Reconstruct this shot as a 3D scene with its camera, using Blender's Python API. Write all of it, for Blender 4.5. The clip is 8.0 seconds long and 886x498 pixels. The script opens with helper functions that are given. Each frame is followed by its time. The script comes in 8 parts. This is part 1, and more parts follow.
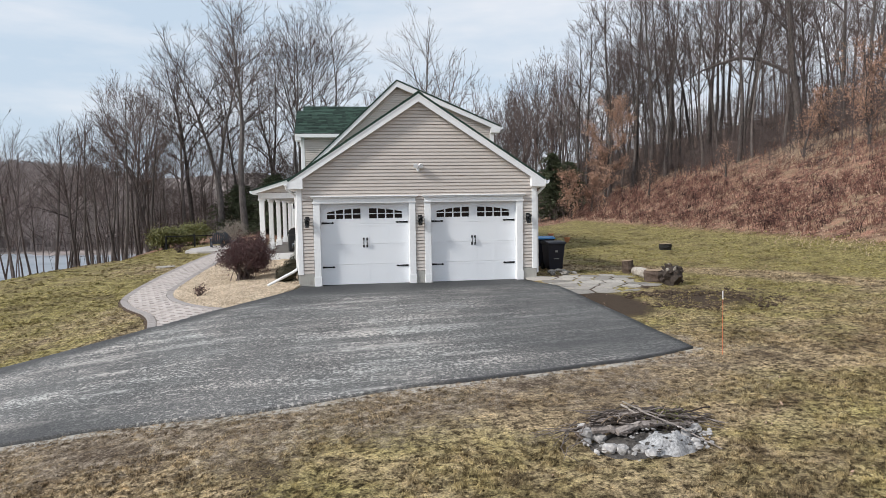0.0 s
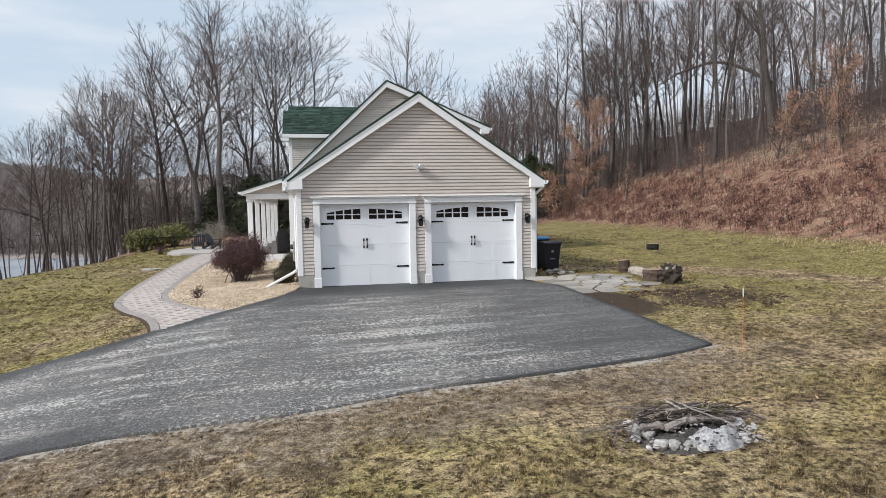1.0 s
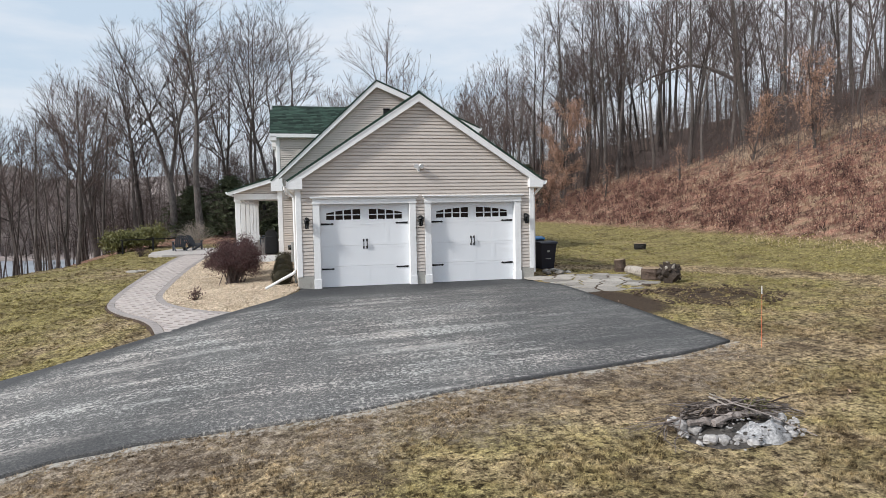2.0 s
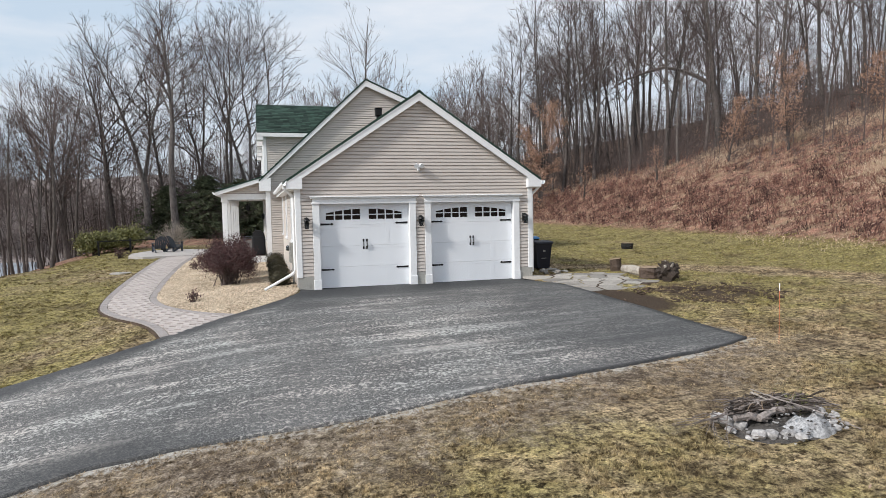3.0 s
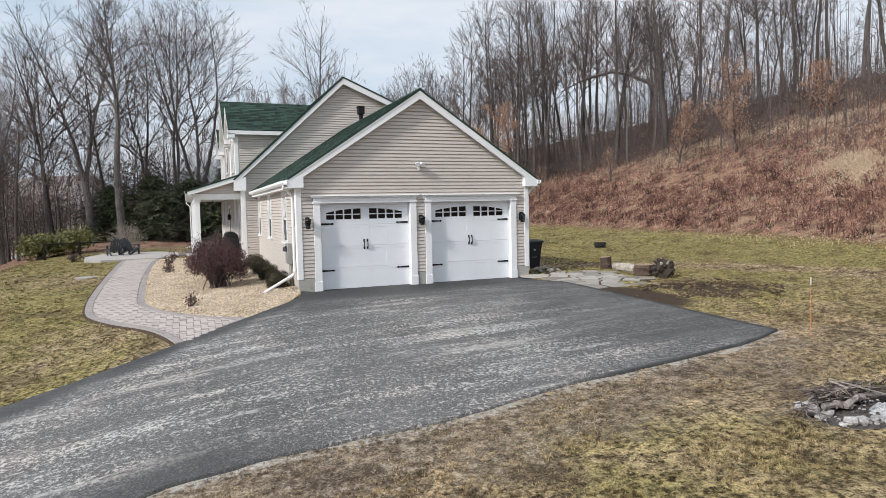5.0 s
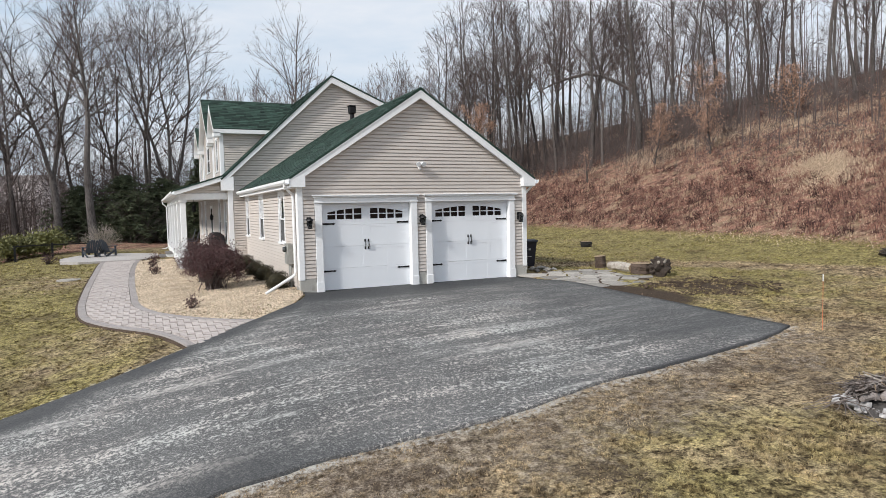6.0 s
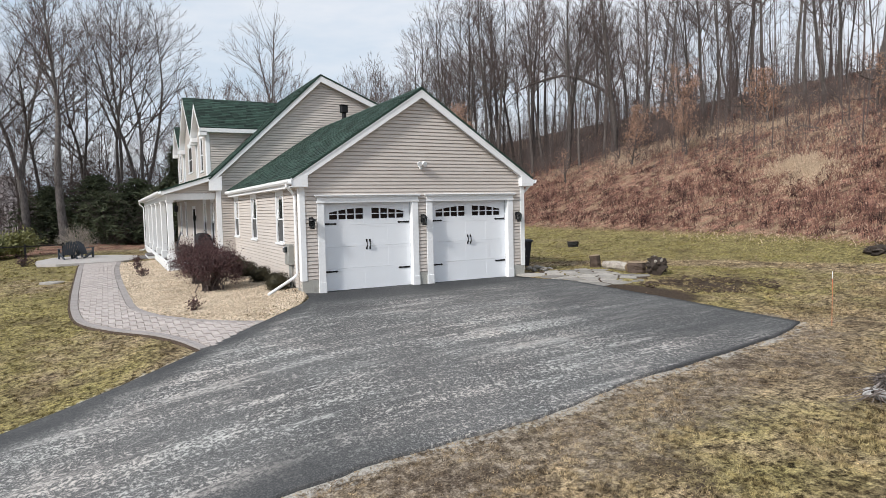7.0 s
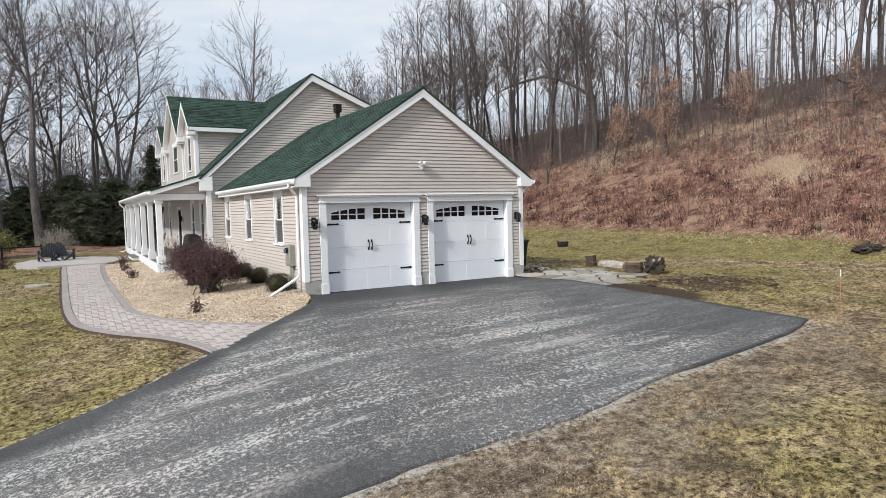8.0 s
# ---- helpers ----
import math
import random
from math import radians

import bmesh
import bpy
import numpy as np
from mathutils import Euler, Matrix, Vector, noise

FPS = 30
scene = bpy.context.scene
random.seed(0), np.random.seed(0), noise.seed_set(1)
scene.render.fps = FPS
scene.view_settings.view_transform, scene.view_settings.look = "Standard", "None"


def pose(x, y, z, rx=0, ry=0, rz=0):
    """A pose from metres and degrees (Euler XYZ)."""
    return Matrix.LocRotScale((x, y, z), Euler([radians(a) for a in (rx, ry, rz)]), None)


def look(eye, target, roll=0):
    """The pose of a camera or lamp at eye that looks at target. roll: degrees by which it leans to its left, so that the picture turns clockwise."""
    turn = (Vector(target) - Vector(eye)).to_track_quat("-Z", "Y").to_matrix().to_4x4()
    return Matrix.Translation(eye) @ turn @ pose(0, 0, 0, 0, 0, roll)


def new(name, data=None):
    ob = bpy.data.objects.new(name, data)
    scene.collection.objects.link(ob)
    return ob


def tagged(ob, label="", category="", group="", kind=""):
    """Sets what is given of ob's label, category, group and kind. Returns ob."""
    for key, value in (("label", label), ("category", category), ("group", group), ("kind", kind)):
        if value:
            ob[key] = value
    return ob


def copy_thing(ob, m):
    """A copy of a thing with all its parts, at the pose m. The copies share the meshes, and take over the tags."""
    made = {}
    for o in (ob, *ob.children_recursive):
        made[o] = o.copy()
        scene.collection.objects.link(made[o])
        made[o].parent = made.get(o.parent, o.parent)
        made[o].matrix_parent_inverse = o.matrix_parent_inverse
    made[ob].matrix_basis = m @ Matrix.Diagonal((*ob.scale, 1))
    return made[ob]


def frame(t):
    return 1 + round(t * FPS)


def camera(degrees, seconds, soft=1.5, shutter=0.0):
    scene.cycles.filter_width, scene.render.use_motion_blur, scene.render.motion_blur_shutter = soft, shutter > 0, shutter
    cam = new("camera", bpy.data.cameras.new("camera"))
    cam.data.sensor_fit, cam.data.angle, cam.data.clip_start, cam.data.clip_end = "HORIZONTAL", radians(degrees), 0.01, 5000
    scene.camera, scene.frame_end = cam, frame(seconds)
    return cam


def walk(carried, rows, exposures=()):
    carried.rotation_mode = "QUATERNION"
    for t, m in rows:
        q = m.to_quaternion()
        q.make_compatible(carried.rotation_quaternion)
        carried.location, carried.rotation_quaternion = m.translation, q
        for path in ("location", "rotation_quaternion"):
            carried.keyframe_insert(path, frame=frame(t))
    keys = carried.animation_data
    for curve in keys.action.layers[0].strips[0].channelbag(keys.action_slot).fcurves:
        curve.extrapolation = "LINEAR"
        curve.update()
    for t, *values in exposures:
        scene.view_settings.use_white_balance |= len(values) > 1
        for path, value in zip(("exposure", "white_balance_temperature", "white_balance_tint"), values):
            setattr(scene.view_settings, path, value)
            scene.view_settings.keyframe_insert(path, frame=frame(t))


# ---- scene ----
cam = camera(70.1, 8.0, soft=0.75)
PATH = [
    (0.0, (1.603, -19.558, 2.283), (3.020, -9.682, 1.613), -0.92),
    (0.5, (1.152, -19.484, 2.275), (2.796, -9.642, 1.613), -0.95),
    (1.0, (0.703, -19.393, 2.268), (2.575, -9.592, 1.612), -0.98),
    (1.5, (0.258, -19.287, 2.260), (2.357, -9.531, 1.609), -1.00),
    (2.0, (-0.185, -19.163, 2.253), (2.142, -9.459, 1.606), -1.03),
    (2.5, (-0.627, -19.023, 2.246), (1.929, -9.376, 1.601), -1.06),
    (3.0, (-1.071, -18.866, 2.239), (1.716, -9.284, 1.596), -1.08),
    (3.5, (-1.518, -18.694, 2.233), (1.502, -9.183, 1.590), -1.11),
    (4.0, (-1.972, -18.507, 2.227), (1.286, -9.074, 1.585), -1.14),
    (4.5, (-2.431, -18.307, 2.222), (1.067, -8.961, 1.580), -1.16),
    (5.0, (-2.895, -18.096, 2.218), (0.845, -8.844, 1.575), -1.19),
    (5.5, (-3.361, -17.876, 2.214), (0.621, -8.725, 1.571), -1.21),
    (6.0, (-3.822, -17.649, 2.212), (0.398, -8.606, 1.567), -1.24),
    (6.5, (-4.270, -17.419, 2.211), (0.180, -8.487, 1.565), -1.26),
    (7.0, (-4.691, -17.188, 2.211), (-0.025, -8.367, 1.565), -1.29),
    (7.5, (-5.068, -16.961, 2.212), (-0.208, -8.245, 1.566), -1.32),
    (8.0, (-5.378, -16.741, 2.214), (-0.356, -8.117, 1.569), -1.34),
]
walk(cam, [(t, look(eye, target, roll)) for t, eye, target, roll in PATH])

# ---- world, sun, exposure ----
SUN_AZ, SUN_EL = radians(-108), radians(36)      # azimuth from +y towards +x
SUN_DIR = Vector((math.sin(SUN_AZ) * math.cos(SUN_EL), math.cos(SUN_AZ) * math.cos(SUN_EL), math.sin(SUN_EL)))
scene.view_settings.exposure = 0.3

world = bpy.data.worlds.new("hazy_sky")
scene.world = world
world.use_nodes = True
wn, wl = world.node_tree.nodes, world.node_tree.links
wn.clear()
w_out = wn.new("ShaderNodeOutputWorld")
w_bg = wn.new("ShaderNodeBackground")
w_sky = wn.new("ShaderNodeTexSky")
w_sky.sky_type = "NISHITA"
w_sky.sun_disc = False
w_sky.sun_elevation, w_sky.sun_rotation = SUN_EL, SUN_AZ
w_sky.air_density, w_sky.dust_density = 1.0, 3.0
w_co = wn.new("ShaderNodeTexCoord")
w_map = wn.new("ShaderNodeMapping")
w_map.inputs["Scale"].default_value = (1.6, 1.6, 7.0)
w_noise = wn.new("ShaderNodeTexNoise")
w_noise.inputs["Scale"].default_value = 2.2
w_noise.inputs["Detail"].default_value = 6.0
w_noise.inputs["Roughness"].default_value = 0.55
w_ramp = wn.new("ShaderNodeValToRGB")
w_ramp.color_ramp.elements[0].position, w_ramp.color_ramp.elements[0].color = 0.35, (5.0, 6.0, 7.1, 1)
w_ramp.color_ramp.elements[1].position, w_ramp.color_ramp.elements[1].color = 0.68, (7.1, 7.4, 7.9, 1)
w_mix = wn.new("ShaderNodeMix")
w_mix.data_type = "RGBA"
w_mix.inputs["Factor"].default_value = 0.86      # thin high cloud over the blue
wl.new(w_co.outputs["Generated"], w_map.inputs["Vector"])
wl.new(w_map.outputs["Vector"], w_noise.inputs["Vector"])
w_sep = wn.new("ShaderNodeSeparateXYZ")             # the thin cloud whitens away from the lake
w_add = wn.new("ShaderNodeMath")
w_add.operation = "MULTIPLY_ADD"
w_add.inputs[1].default_value = 0.2
wl.new(w_co.outputs["Generated"], w_sep.inputs["Vector"])
wl.new(w_sep.outputs["X"], w_add.inputs[0])
wl.new(w_noise.outputs["Fac"], w_add.inputs[2])
wl.new(w_add.outputs["Value"], w_ramp.inputs["Fac"])
wl.new(w_sky.outputs["Color"], w_mix.inputs["A"])
wl.new(w_ramp.outputs["Color"], w_mix.inputs["B"])
wl.new(w_mix.outputs["Result"], w_bg.inputs["Color"])
w_bg.inputs["Strength"].default_value = 0.102
wl.new(w_bg.outputs["Background"], w_out.inputs["Surface"])

sun = new("sun", bpy.data.lights.new("sun", "SUN"))
sun.data.energy, sun.data.angle, sun.data.color = 2.95, radians(7), (1.0, 0.965, 0.92)
sun.matrix_world = look(SUN_DIR * 60, (0, 0, 0))


# ---- materials ----
def nodes_of(name):
    m = bpy.data.materials.new(name)
    m.use_nodes = True
    nt = m.node_tree
    return m, nt.nodes, nt.links, nt.nodes["Principled BSDF"]


def noise_node(n, l, vec, scale, detail=4.0, rough=0.55, stretch=None, turn=0.0):
    if stretch:
        mp = n.new("ShaderNodeMapping")
        mp.inputs["Scale"].default_value = stretch
        mp.inputs["Rotation"].default_value = (0, 0, turn)
        l.new(vec, mp.inputs["Vector"])
        vec = mp.outputs["Vector"]
    t = n.new("ShaderNodeTexNoise")
    t.inputs["Scale"].default_value, t.inputs["Detail"].default_value, t.inputs["Roughness"].default_value = scale, detail, rough
    l.new(vec, t.inputs["Vector"])
    return t.outputs["Fac"]


def ramp_node(n, l, fac, stops):
    r = n.new("ShaderNodeValToRGB")
    e = r.color_ramp.elements
    while len(e) < len(stops):
        e.new(0.5)
    for k, (p, c) in zip(e, stops):
        k.position = p
        k.color = (*c, 1) if len(c) == 3 else c
    l.new(fac, r.inputs["Fac"])
    return r.outputs["Color"]


def blend(n, l, a, b, fac, how="MIX"):
    m = n.new("ShaderNodeMix")
    m.data_type, m.blend_type = "RGBA", how
    for sock, v in (("A", a), ("B", b)):
        if isinstance(v, tuple):
            m.inputs[sock].default_value = (*v, 1)
        else:
            l.new(v, m.inputs[sock])
    if isinstance(fac, float):
        m.inputs["Factor"].default_value = fac
    else:
        l.new(fac, m.inputs["Factor"])
    return m.outputs["Result"]


def math_node(n, l, op, a, b=0.0):
    m = n.new("ShaderNodeMath")
    m.operation = op
    for i, v in enumerate((a, b)):
        if isinstance(v, (int, float)):
            m.inputs[i].default_value = v
        else:
            l.new(v, m.inputs[i])
    return m.outputs["Value"]


def bump_to(n, l, p, height, strength, dist=0.02):
    b = n.new("ShaderNodeBump")
    b.inputs["Strength"].default_value, b.inputs["Distance"].default_value = strength, dist
    l.new(height, b.inputs["Height"])
    l.new(b.outputs["Normal"], p.inputs["Normal"])


def surface(name, c1, c2, coarse=1.2, fine=25.0, rough=0.7, bump=0.2, dist=0.01, dirt=None, vary="", metal=0.0, spec=0.4, amount=0.55, fine_stretch=None, tone=0.32):
    """Two-scale procedural surface: broad stains between c1 and c2, fine grain, relief; vary adds a tone for each object or island."""
    m, n, l, p = nodes_of(name)
    g = n.new("ShaderNodeNewGeometry")
    pos = g.outputs["Position"]
    broad = noise_node(n, l, pos, coarse, 4)
    grain = noise_node(n, l, pos, fine, 5, 0.6, fine_stretch)
    col = ramp_node(n, l, broad, [(0.3, c1), (0.7, c2)])
    lo = tuple(v * 0.62 for v in c1)
    hi = tuple(min(1, v * 1.3) for v in c2)
    gcol = ramp_node(n, l, grain, [(0.3, lo), (0.7, hi)])
    col = blend(n, l, col, gcol, amount)
    if dirt:
        spots = noise_node(n, l, pos, coarse * 3.1, 6, 0.65)
        k = ramp_node(n, l, spots, [(0.55, (0, 0, 0)), (0.72, (0.6, 0.6, 0.6))])
        col = blend(n, l, col, dirt, k)
    if vary:
        if vary == "object":
            r = n.new("ShaderNodeObjectInfo").outputs["Random"]
        else:
            r = g.outputs["Random Per Island"]
        shade = ramp_node(n, l, r, [(0.0, (1 - tone,) * 3), (1.0, (1 + tone,) * 3)])
        col = blend(n, l, col, shade, 1.0, "MULTIPLY")
    l.new(col, p.inputs["Base Color"])
    rr = ramp_node(n, l, grain, [(0.2, (rough - 0.12,) * 3), (0.8, (min(1, rough + 0.12),) * 3)])
    l.new(rr, p.inputs["Roughness"])
    p.inputs["Metallic"].default_value = metal
    p.inputs["Specular IOR Level"].default_value = spec
    if bump:
        bump_to(n, l, p, grain, bump, dist)
    return m


def glass_material(name):
    m, n, l, p = nodes_of(name)
    p.inputs["Base Color"].default_value = (0.16, 0.18, 0.19, 1)
    p.inputs["Transmission Weight"].default_value = 0.9
    p.inputs["Roughness"].default_value = 0.03
    p.inputs["IOR"].default_value = 1.12
    p.inputs["Specular IOR Level"].default_value = 0.1
    return m


def cover_material():
    """Lawn, leaf litter and bare earth on one sheet; the vertex layer 'cover' says where the woods' litter lies, 'bare' the dug earth."""
    m, n, l, p = nodes_of("lawn_and_litter")
    g = n.new("ShaderNodeNewGeometry")
    pos = g.outputs["Position"]
    big = noise_node(n, l, pos, 0.16, 4, 0.5)
    mid = noise_node(n, l, pos, 1.1, 5, 0.6)
    fine = noise_node(n, l, pos, 36.0, 4, 0.75)
    tuft = noise_node(n, l, pos, 14.0, 3, 0.62)
    straw = ramp_node(n, l, fine, [(0.34, (0.1, 0.077, 0.052)), (0.66, (0.5, 0.395, 0.258))])
    green = ramp_node(n, l, fine, [(0.34, (0.082, 0.07, 0.033)), (0.66, (0.42, 0.36, 0.16))])
    w = math_node(n, l, "ADD", math_node(n, l, "MULTIPLY", big, 0.6), math_node(n, l, "MULTIPLY", mid, 0.4))
    lu = n.new("ShaderNodeAttribute")
    lu.attribute_name = "lush"
    w = math_node(n, l, "ADD", w, math_node(n, l, "MULTIPLY", lu.outputs["Fac"], 0.16))
    lawn = blend(n, l, straw, green, ramp_node(n, l, w, [(0.46, (0, 0, 0)), (0.6, (1, 1, 1))]))
    thatch = ramp_node(n, l, tuft, [(0.36, (0.05, 0.038, 0.026)), (0.52, (0.6, 0.6, 0.6))])
    lawn = blend(n, l, lawn, thatch, 0.85, "OVERLAY")
    wet = ramp_node(n, l, noise_node(n, l, pos, 0.75, 5, 0.62), [(0.52, (0, 0, 0)), (0.68, (0.55, 0.55, 0.55))])
    lawn = blend(n, l, lawn, (0.075, 0.052, 0.038), wet)
    mottle = ramp_node(n, l, noise_node(n, l, pos, 7.5, 5, 0.7), [(0.4, (0.25, 0.23, 0.22)), (0.49, (0.9, 0.9, 0.9)), (0.6, (1.35, 1.33, 1.28))])
    calm = math_node(n, l, "MAXIMUM", 0.25, math_node(n, l, "SUBTRACT", 0.8, math_node(n, l, "MULTIPLY", lu.outputs["Fac"], 0.28)))      # thicker sward is evener
    lawn = blend(n, l, lawn, mottle, calm, "MULTIPLY")
    blotch = ramp_node(n, l, noise_node(n, l, pos, 2.0, 6, 0.68), [(0.36, (0.58, 0.53, 0.49)), (0.46, (1.02, 1.0, 0.97)), (0.56, (1.28, 1.26, 1.2)), (0.66, (1.65, 1.6, 1.5))])
    lawn = blend(n, l, lawn, blotch, calm, "MULTIPLY")
    leaf = ramp_node(n, l, fine, [(0.36, (0.042, 0.022, 0.018)), (0.5, (0.21, 0.105, 0.077)), (0.64, (0.58, 0.375, 0.285))])
    leaf = blend(n, l, leaf, ramp_node(n, l, noise_node(n, l, pos, 1.3, 6, 0.72), [(0.38, (0.22, 0.19, 0.19)), (0.5, (0.9, 0.88, 0.88)), (0.62, (1.6, 1.52, 1.46))]), 0.85, "MULTIPLY")
    dry = ramp_node(n, l, noise_node(n, l, pos, 30.0, 4, 0.6, (1, 1, 0.3)), [(0.3, (0.2, 0.14, 0.085)), (0.7, (0.47, 0.36, 0.24))])
    litter = blend(n, l, leaf, dry, ramp_node(n, l, mid, [(0.47, (0, 0, 0)), (0.66, (0.85, 0.85, 0.85))]))
    crumb = math_node(n, l, "ADD", math_node(n, l, "MULTIPLY", fine, 0.42), math_node(n, l, "MULTIPLY", noise_node(n, l, pos, 6.0, 5, 0.72), 0.58))
    for key, stops, thick in (("worn", [(0.4, (0.045, 0.034, 0.027)), (0.5, (0.19, 0.15, 0.115)), (0.6, (0.52, 0.44, 0.35))], 0.8), ("dust", [(0.3, (0.32, 0.295, 0.26)), (0.7, (0.66, 0.63, 0.58))], 1.0)):
        at = n.new("ShaderNodeAttribute")
        at.attribute_name = key
        e = math_node(n, l, "ADD", at.outputs["Fac"], math_node(n, l, "MULTIPLY", math_node(n, l, "SUBTRACT", mid if key == "worn" else tuft, 0.5), 1.6 if key == "worn" else 1.2))
        lawn = blend(n, l, lawn, ramp_node(n, l, crumb if key == "worn" else fine, stops), ramp_node(n, l, e, [(0.35, (0, 0, 0)), (0.65, (thick,) * 3)]))
    dp = n.new("ShaderNodeAttribute")
    dp.attribute_name = "deep"
    old = ramp_node(n, l, fine, [(0.34, (0.05, 0.037, 0.03)), (0.5, (0.16, 0.115, 0.088)), (0.66, (0.36, 0.27, 0.21))])
    e = math_node(n, l, "ADD", dp.outputs["Fac"], math_node(n, l, "MULTIPLY", math_node(n, l, "SUBTRACT", mid, 0.5), 1.2))
    litter = blend(n, l, litter, old, ramp_node(n, l, e, [(0.35, (0, 0, 0)), (0.65, (0.85, 0.85, 0.85))]))
    earth = ramp_node(n, l, fine, [(0.3, (0.03, 0.021, 0.016)), (0.7, (0.115, 0.085, 0.062))])
    a = n.new("ShaderNodeAttribute")
    a.attribute_name = "cover"
    b = n.new("ShaderNodeAttribute")
    b.attribute_name = "bare"
    edge = math_node(n, l, "ADD", a.outputs["Fac"], math_node(n, l, "MULTIPLY", math_node(n, l, "SUBTRACT", tuft, 0.5), 0.9))
    col = blend(n, l, lawn, litter, ramp_node(n, l, edge, [(0.4, (0, 0, 0)), (0.6, (1, 1, 1))]))
    edge = math_node(n, l, "ADD", b.outputs["Fac"], math_node(n, l, "MULTIPLY", math_node(n, l, "SUBTRACT", tuft, 0.5), 0.8))
    col = blend(n, l, col, earth, ramp_node(n, l, edge, [(0.4, (0, 0, 0)), (0.6, (1, 1, 1))]))
    l.new(col, p.inputs["Base Color"])
    p.inputs["Roughness"].default_value = 0.95
    p.inputs["Specular IOR Level"].default_value = 0.1
    bump_to(n, l, p, math_node(n, l, "ADD", tuft, math_node(n, l, "MULTIPLY", fine, 0.5)), 0.9, 0.06)
    return m


def brush_material():
    """Leafless brush: purple-brown, red-brown, grey and tan stems mixed in drifts."""
    m, n, l, p = nodes_of("mixed_brush_stems")
    g = n.new("ShaderNodeNewGeometry")
    pos = g.outputs["Position"]
    drift = noise_node(n, l, pos, 0.9, 7, 0.72)
    k = math_node(n, l, "ADD", math_node(n, l, "MULTIPLY", g.outputs["Random Per Island"], 0.3), math_node(n, l, "SUBTRACT", math_node(n, l, "MULTIPLY", drift, 1.6), 0.47))
    col = ramp_node(n, l, k, [(0.22, (0.022, 0.014, 0.015)), (0.37, (0.075, 0.041, 0.039)), (0.5, (0.2, 0.112, 0.093)), (0.62, (0.29, 0.145, 0.108)), (0.78, (0.64, 0.48, 0.36))])
    l.new(col, p.inputs["Base Color"])
    p.inputs["Roughness"].default_value = 0.95
    p.inputs["Specular IOR Level"].default_value = 0.1
    return m


def blade_material():
    """Grass blades: straw, olive and brown by patches, with a tone for each blade."""
    m, n, l, p = nodes_of("winter_grass_blades")
    g = n.new("ShaderNodeNewGeometry")
    pos = g.outputs["Position"]
    big = noise_node(n, l, pos, 0.16, 4, 0.5)
    mid = noise_node(n, l, pos, 1.1, 5, 0.6)
    w = math_node(n, l, "ADD", math_node(n, l, "MULTIPLY", big, 0.6), math_node(n, l, "MULTIPLY", mid, 0.4))
    lu = n.new("ShaderNodeAttribute")
    lu.attribute_name = "lush"
    w = math_node(n, l, "ADD", w, math_node(n, l, "MULTIPLY", lu.outputs["Fac"], 0.16))
    col = ramp_node(n, l, w, [(0.4, (0.45, 0.355, 0.24)), (0.51, (0.365, 0.293, 0.172)), (0.63, (0.33, 0.29, 0.125))])
    at = n.new("ShaderNodeAttribute")
    at.attribute_name = "worn"
    e = math_node(n, l, "ADD", at.outputs["Fac"], math_node(n, l, "MULTIPLY", math_node(n, l, "SUBTRACT", mid, 0.5), 1.6))
    col = blend(n, l, col, (0.45, 0.36, 0.255), ramp_node(n, l, e, [(0.35, (0, 0, 0)), (0.65, (0.85, 0.85, 0.85))]))
    dull = ramp_node(n, l, noise_node(n, l, pos, 0.75, 5, 0.62), [(0.5, (0, 0, 0)), (0.66, (0.55, 0.55, 0.55))])
    col = blend(n, l, col, (0.15, 0.112, 0.078), dull)
    mottle = ramp_node(n, l, noise_node(n, l, pos, 7.5, 5, 0.7), [(0.4, (0.28, 0.26, 0.24)), (0.49, (0.95, 0.95, 0.95)), (0.6, (1.22, 1.21, 1.18))])
    calm = math_node(n, l, "MAXIMUM", 0.25, math_node(n, l, "SUBTRACT", 0.85, math_node(n, l, "MULTIPLY", lu.outputs["Fac"], 0.28)))
    col = blend(n, l, col, mottle, calm, "MULTIPLY")
    blotch = ramp_node(n, l, noise_node(n, l, pos, 2.0, 6, 0.68), [(0.36, (0.58, 0.53, 0.49)), (0.46, (1.02, 1.0, 0.97)), (0.56, (1.15, 1.14, 1.1)), (0.66, (1.3, 1.28, 1.22))])
    col = blend(n, l, col, blotch, calm, "MULTIPLY")
    clump = ramp_node(n, l, noise_node(n, l, pos, 14.0, 3, 0.62), [(0.38, (0.3, 0.275, 0.25)), (0.5, (0.92, 0.92, 0.92)), (0.6, (1.15, 1.14, 1.12))])
    col = blend(n, l, col, clump, math_node(n, l, "ADD", calm, 0.15), "MULTIPLY")
    tone = ramp_node(n, l, g.outputs["Random Per Island"], [(0.0, (0.68, 0.66, 0.63)), (0.5, (0.97, 0.97, 0.97)), (1.0, (1.25, 1.24, 1.22))])
    col = blend(n, l, col, tone, 1.0, "MULTIPLY")
    l.new(col, p.inputs["Base Color"])
    p.inputs["Roughness"].default_value = 0.9
    p.inputs["Specular IOR Level"].default_value = 0.15
    return m


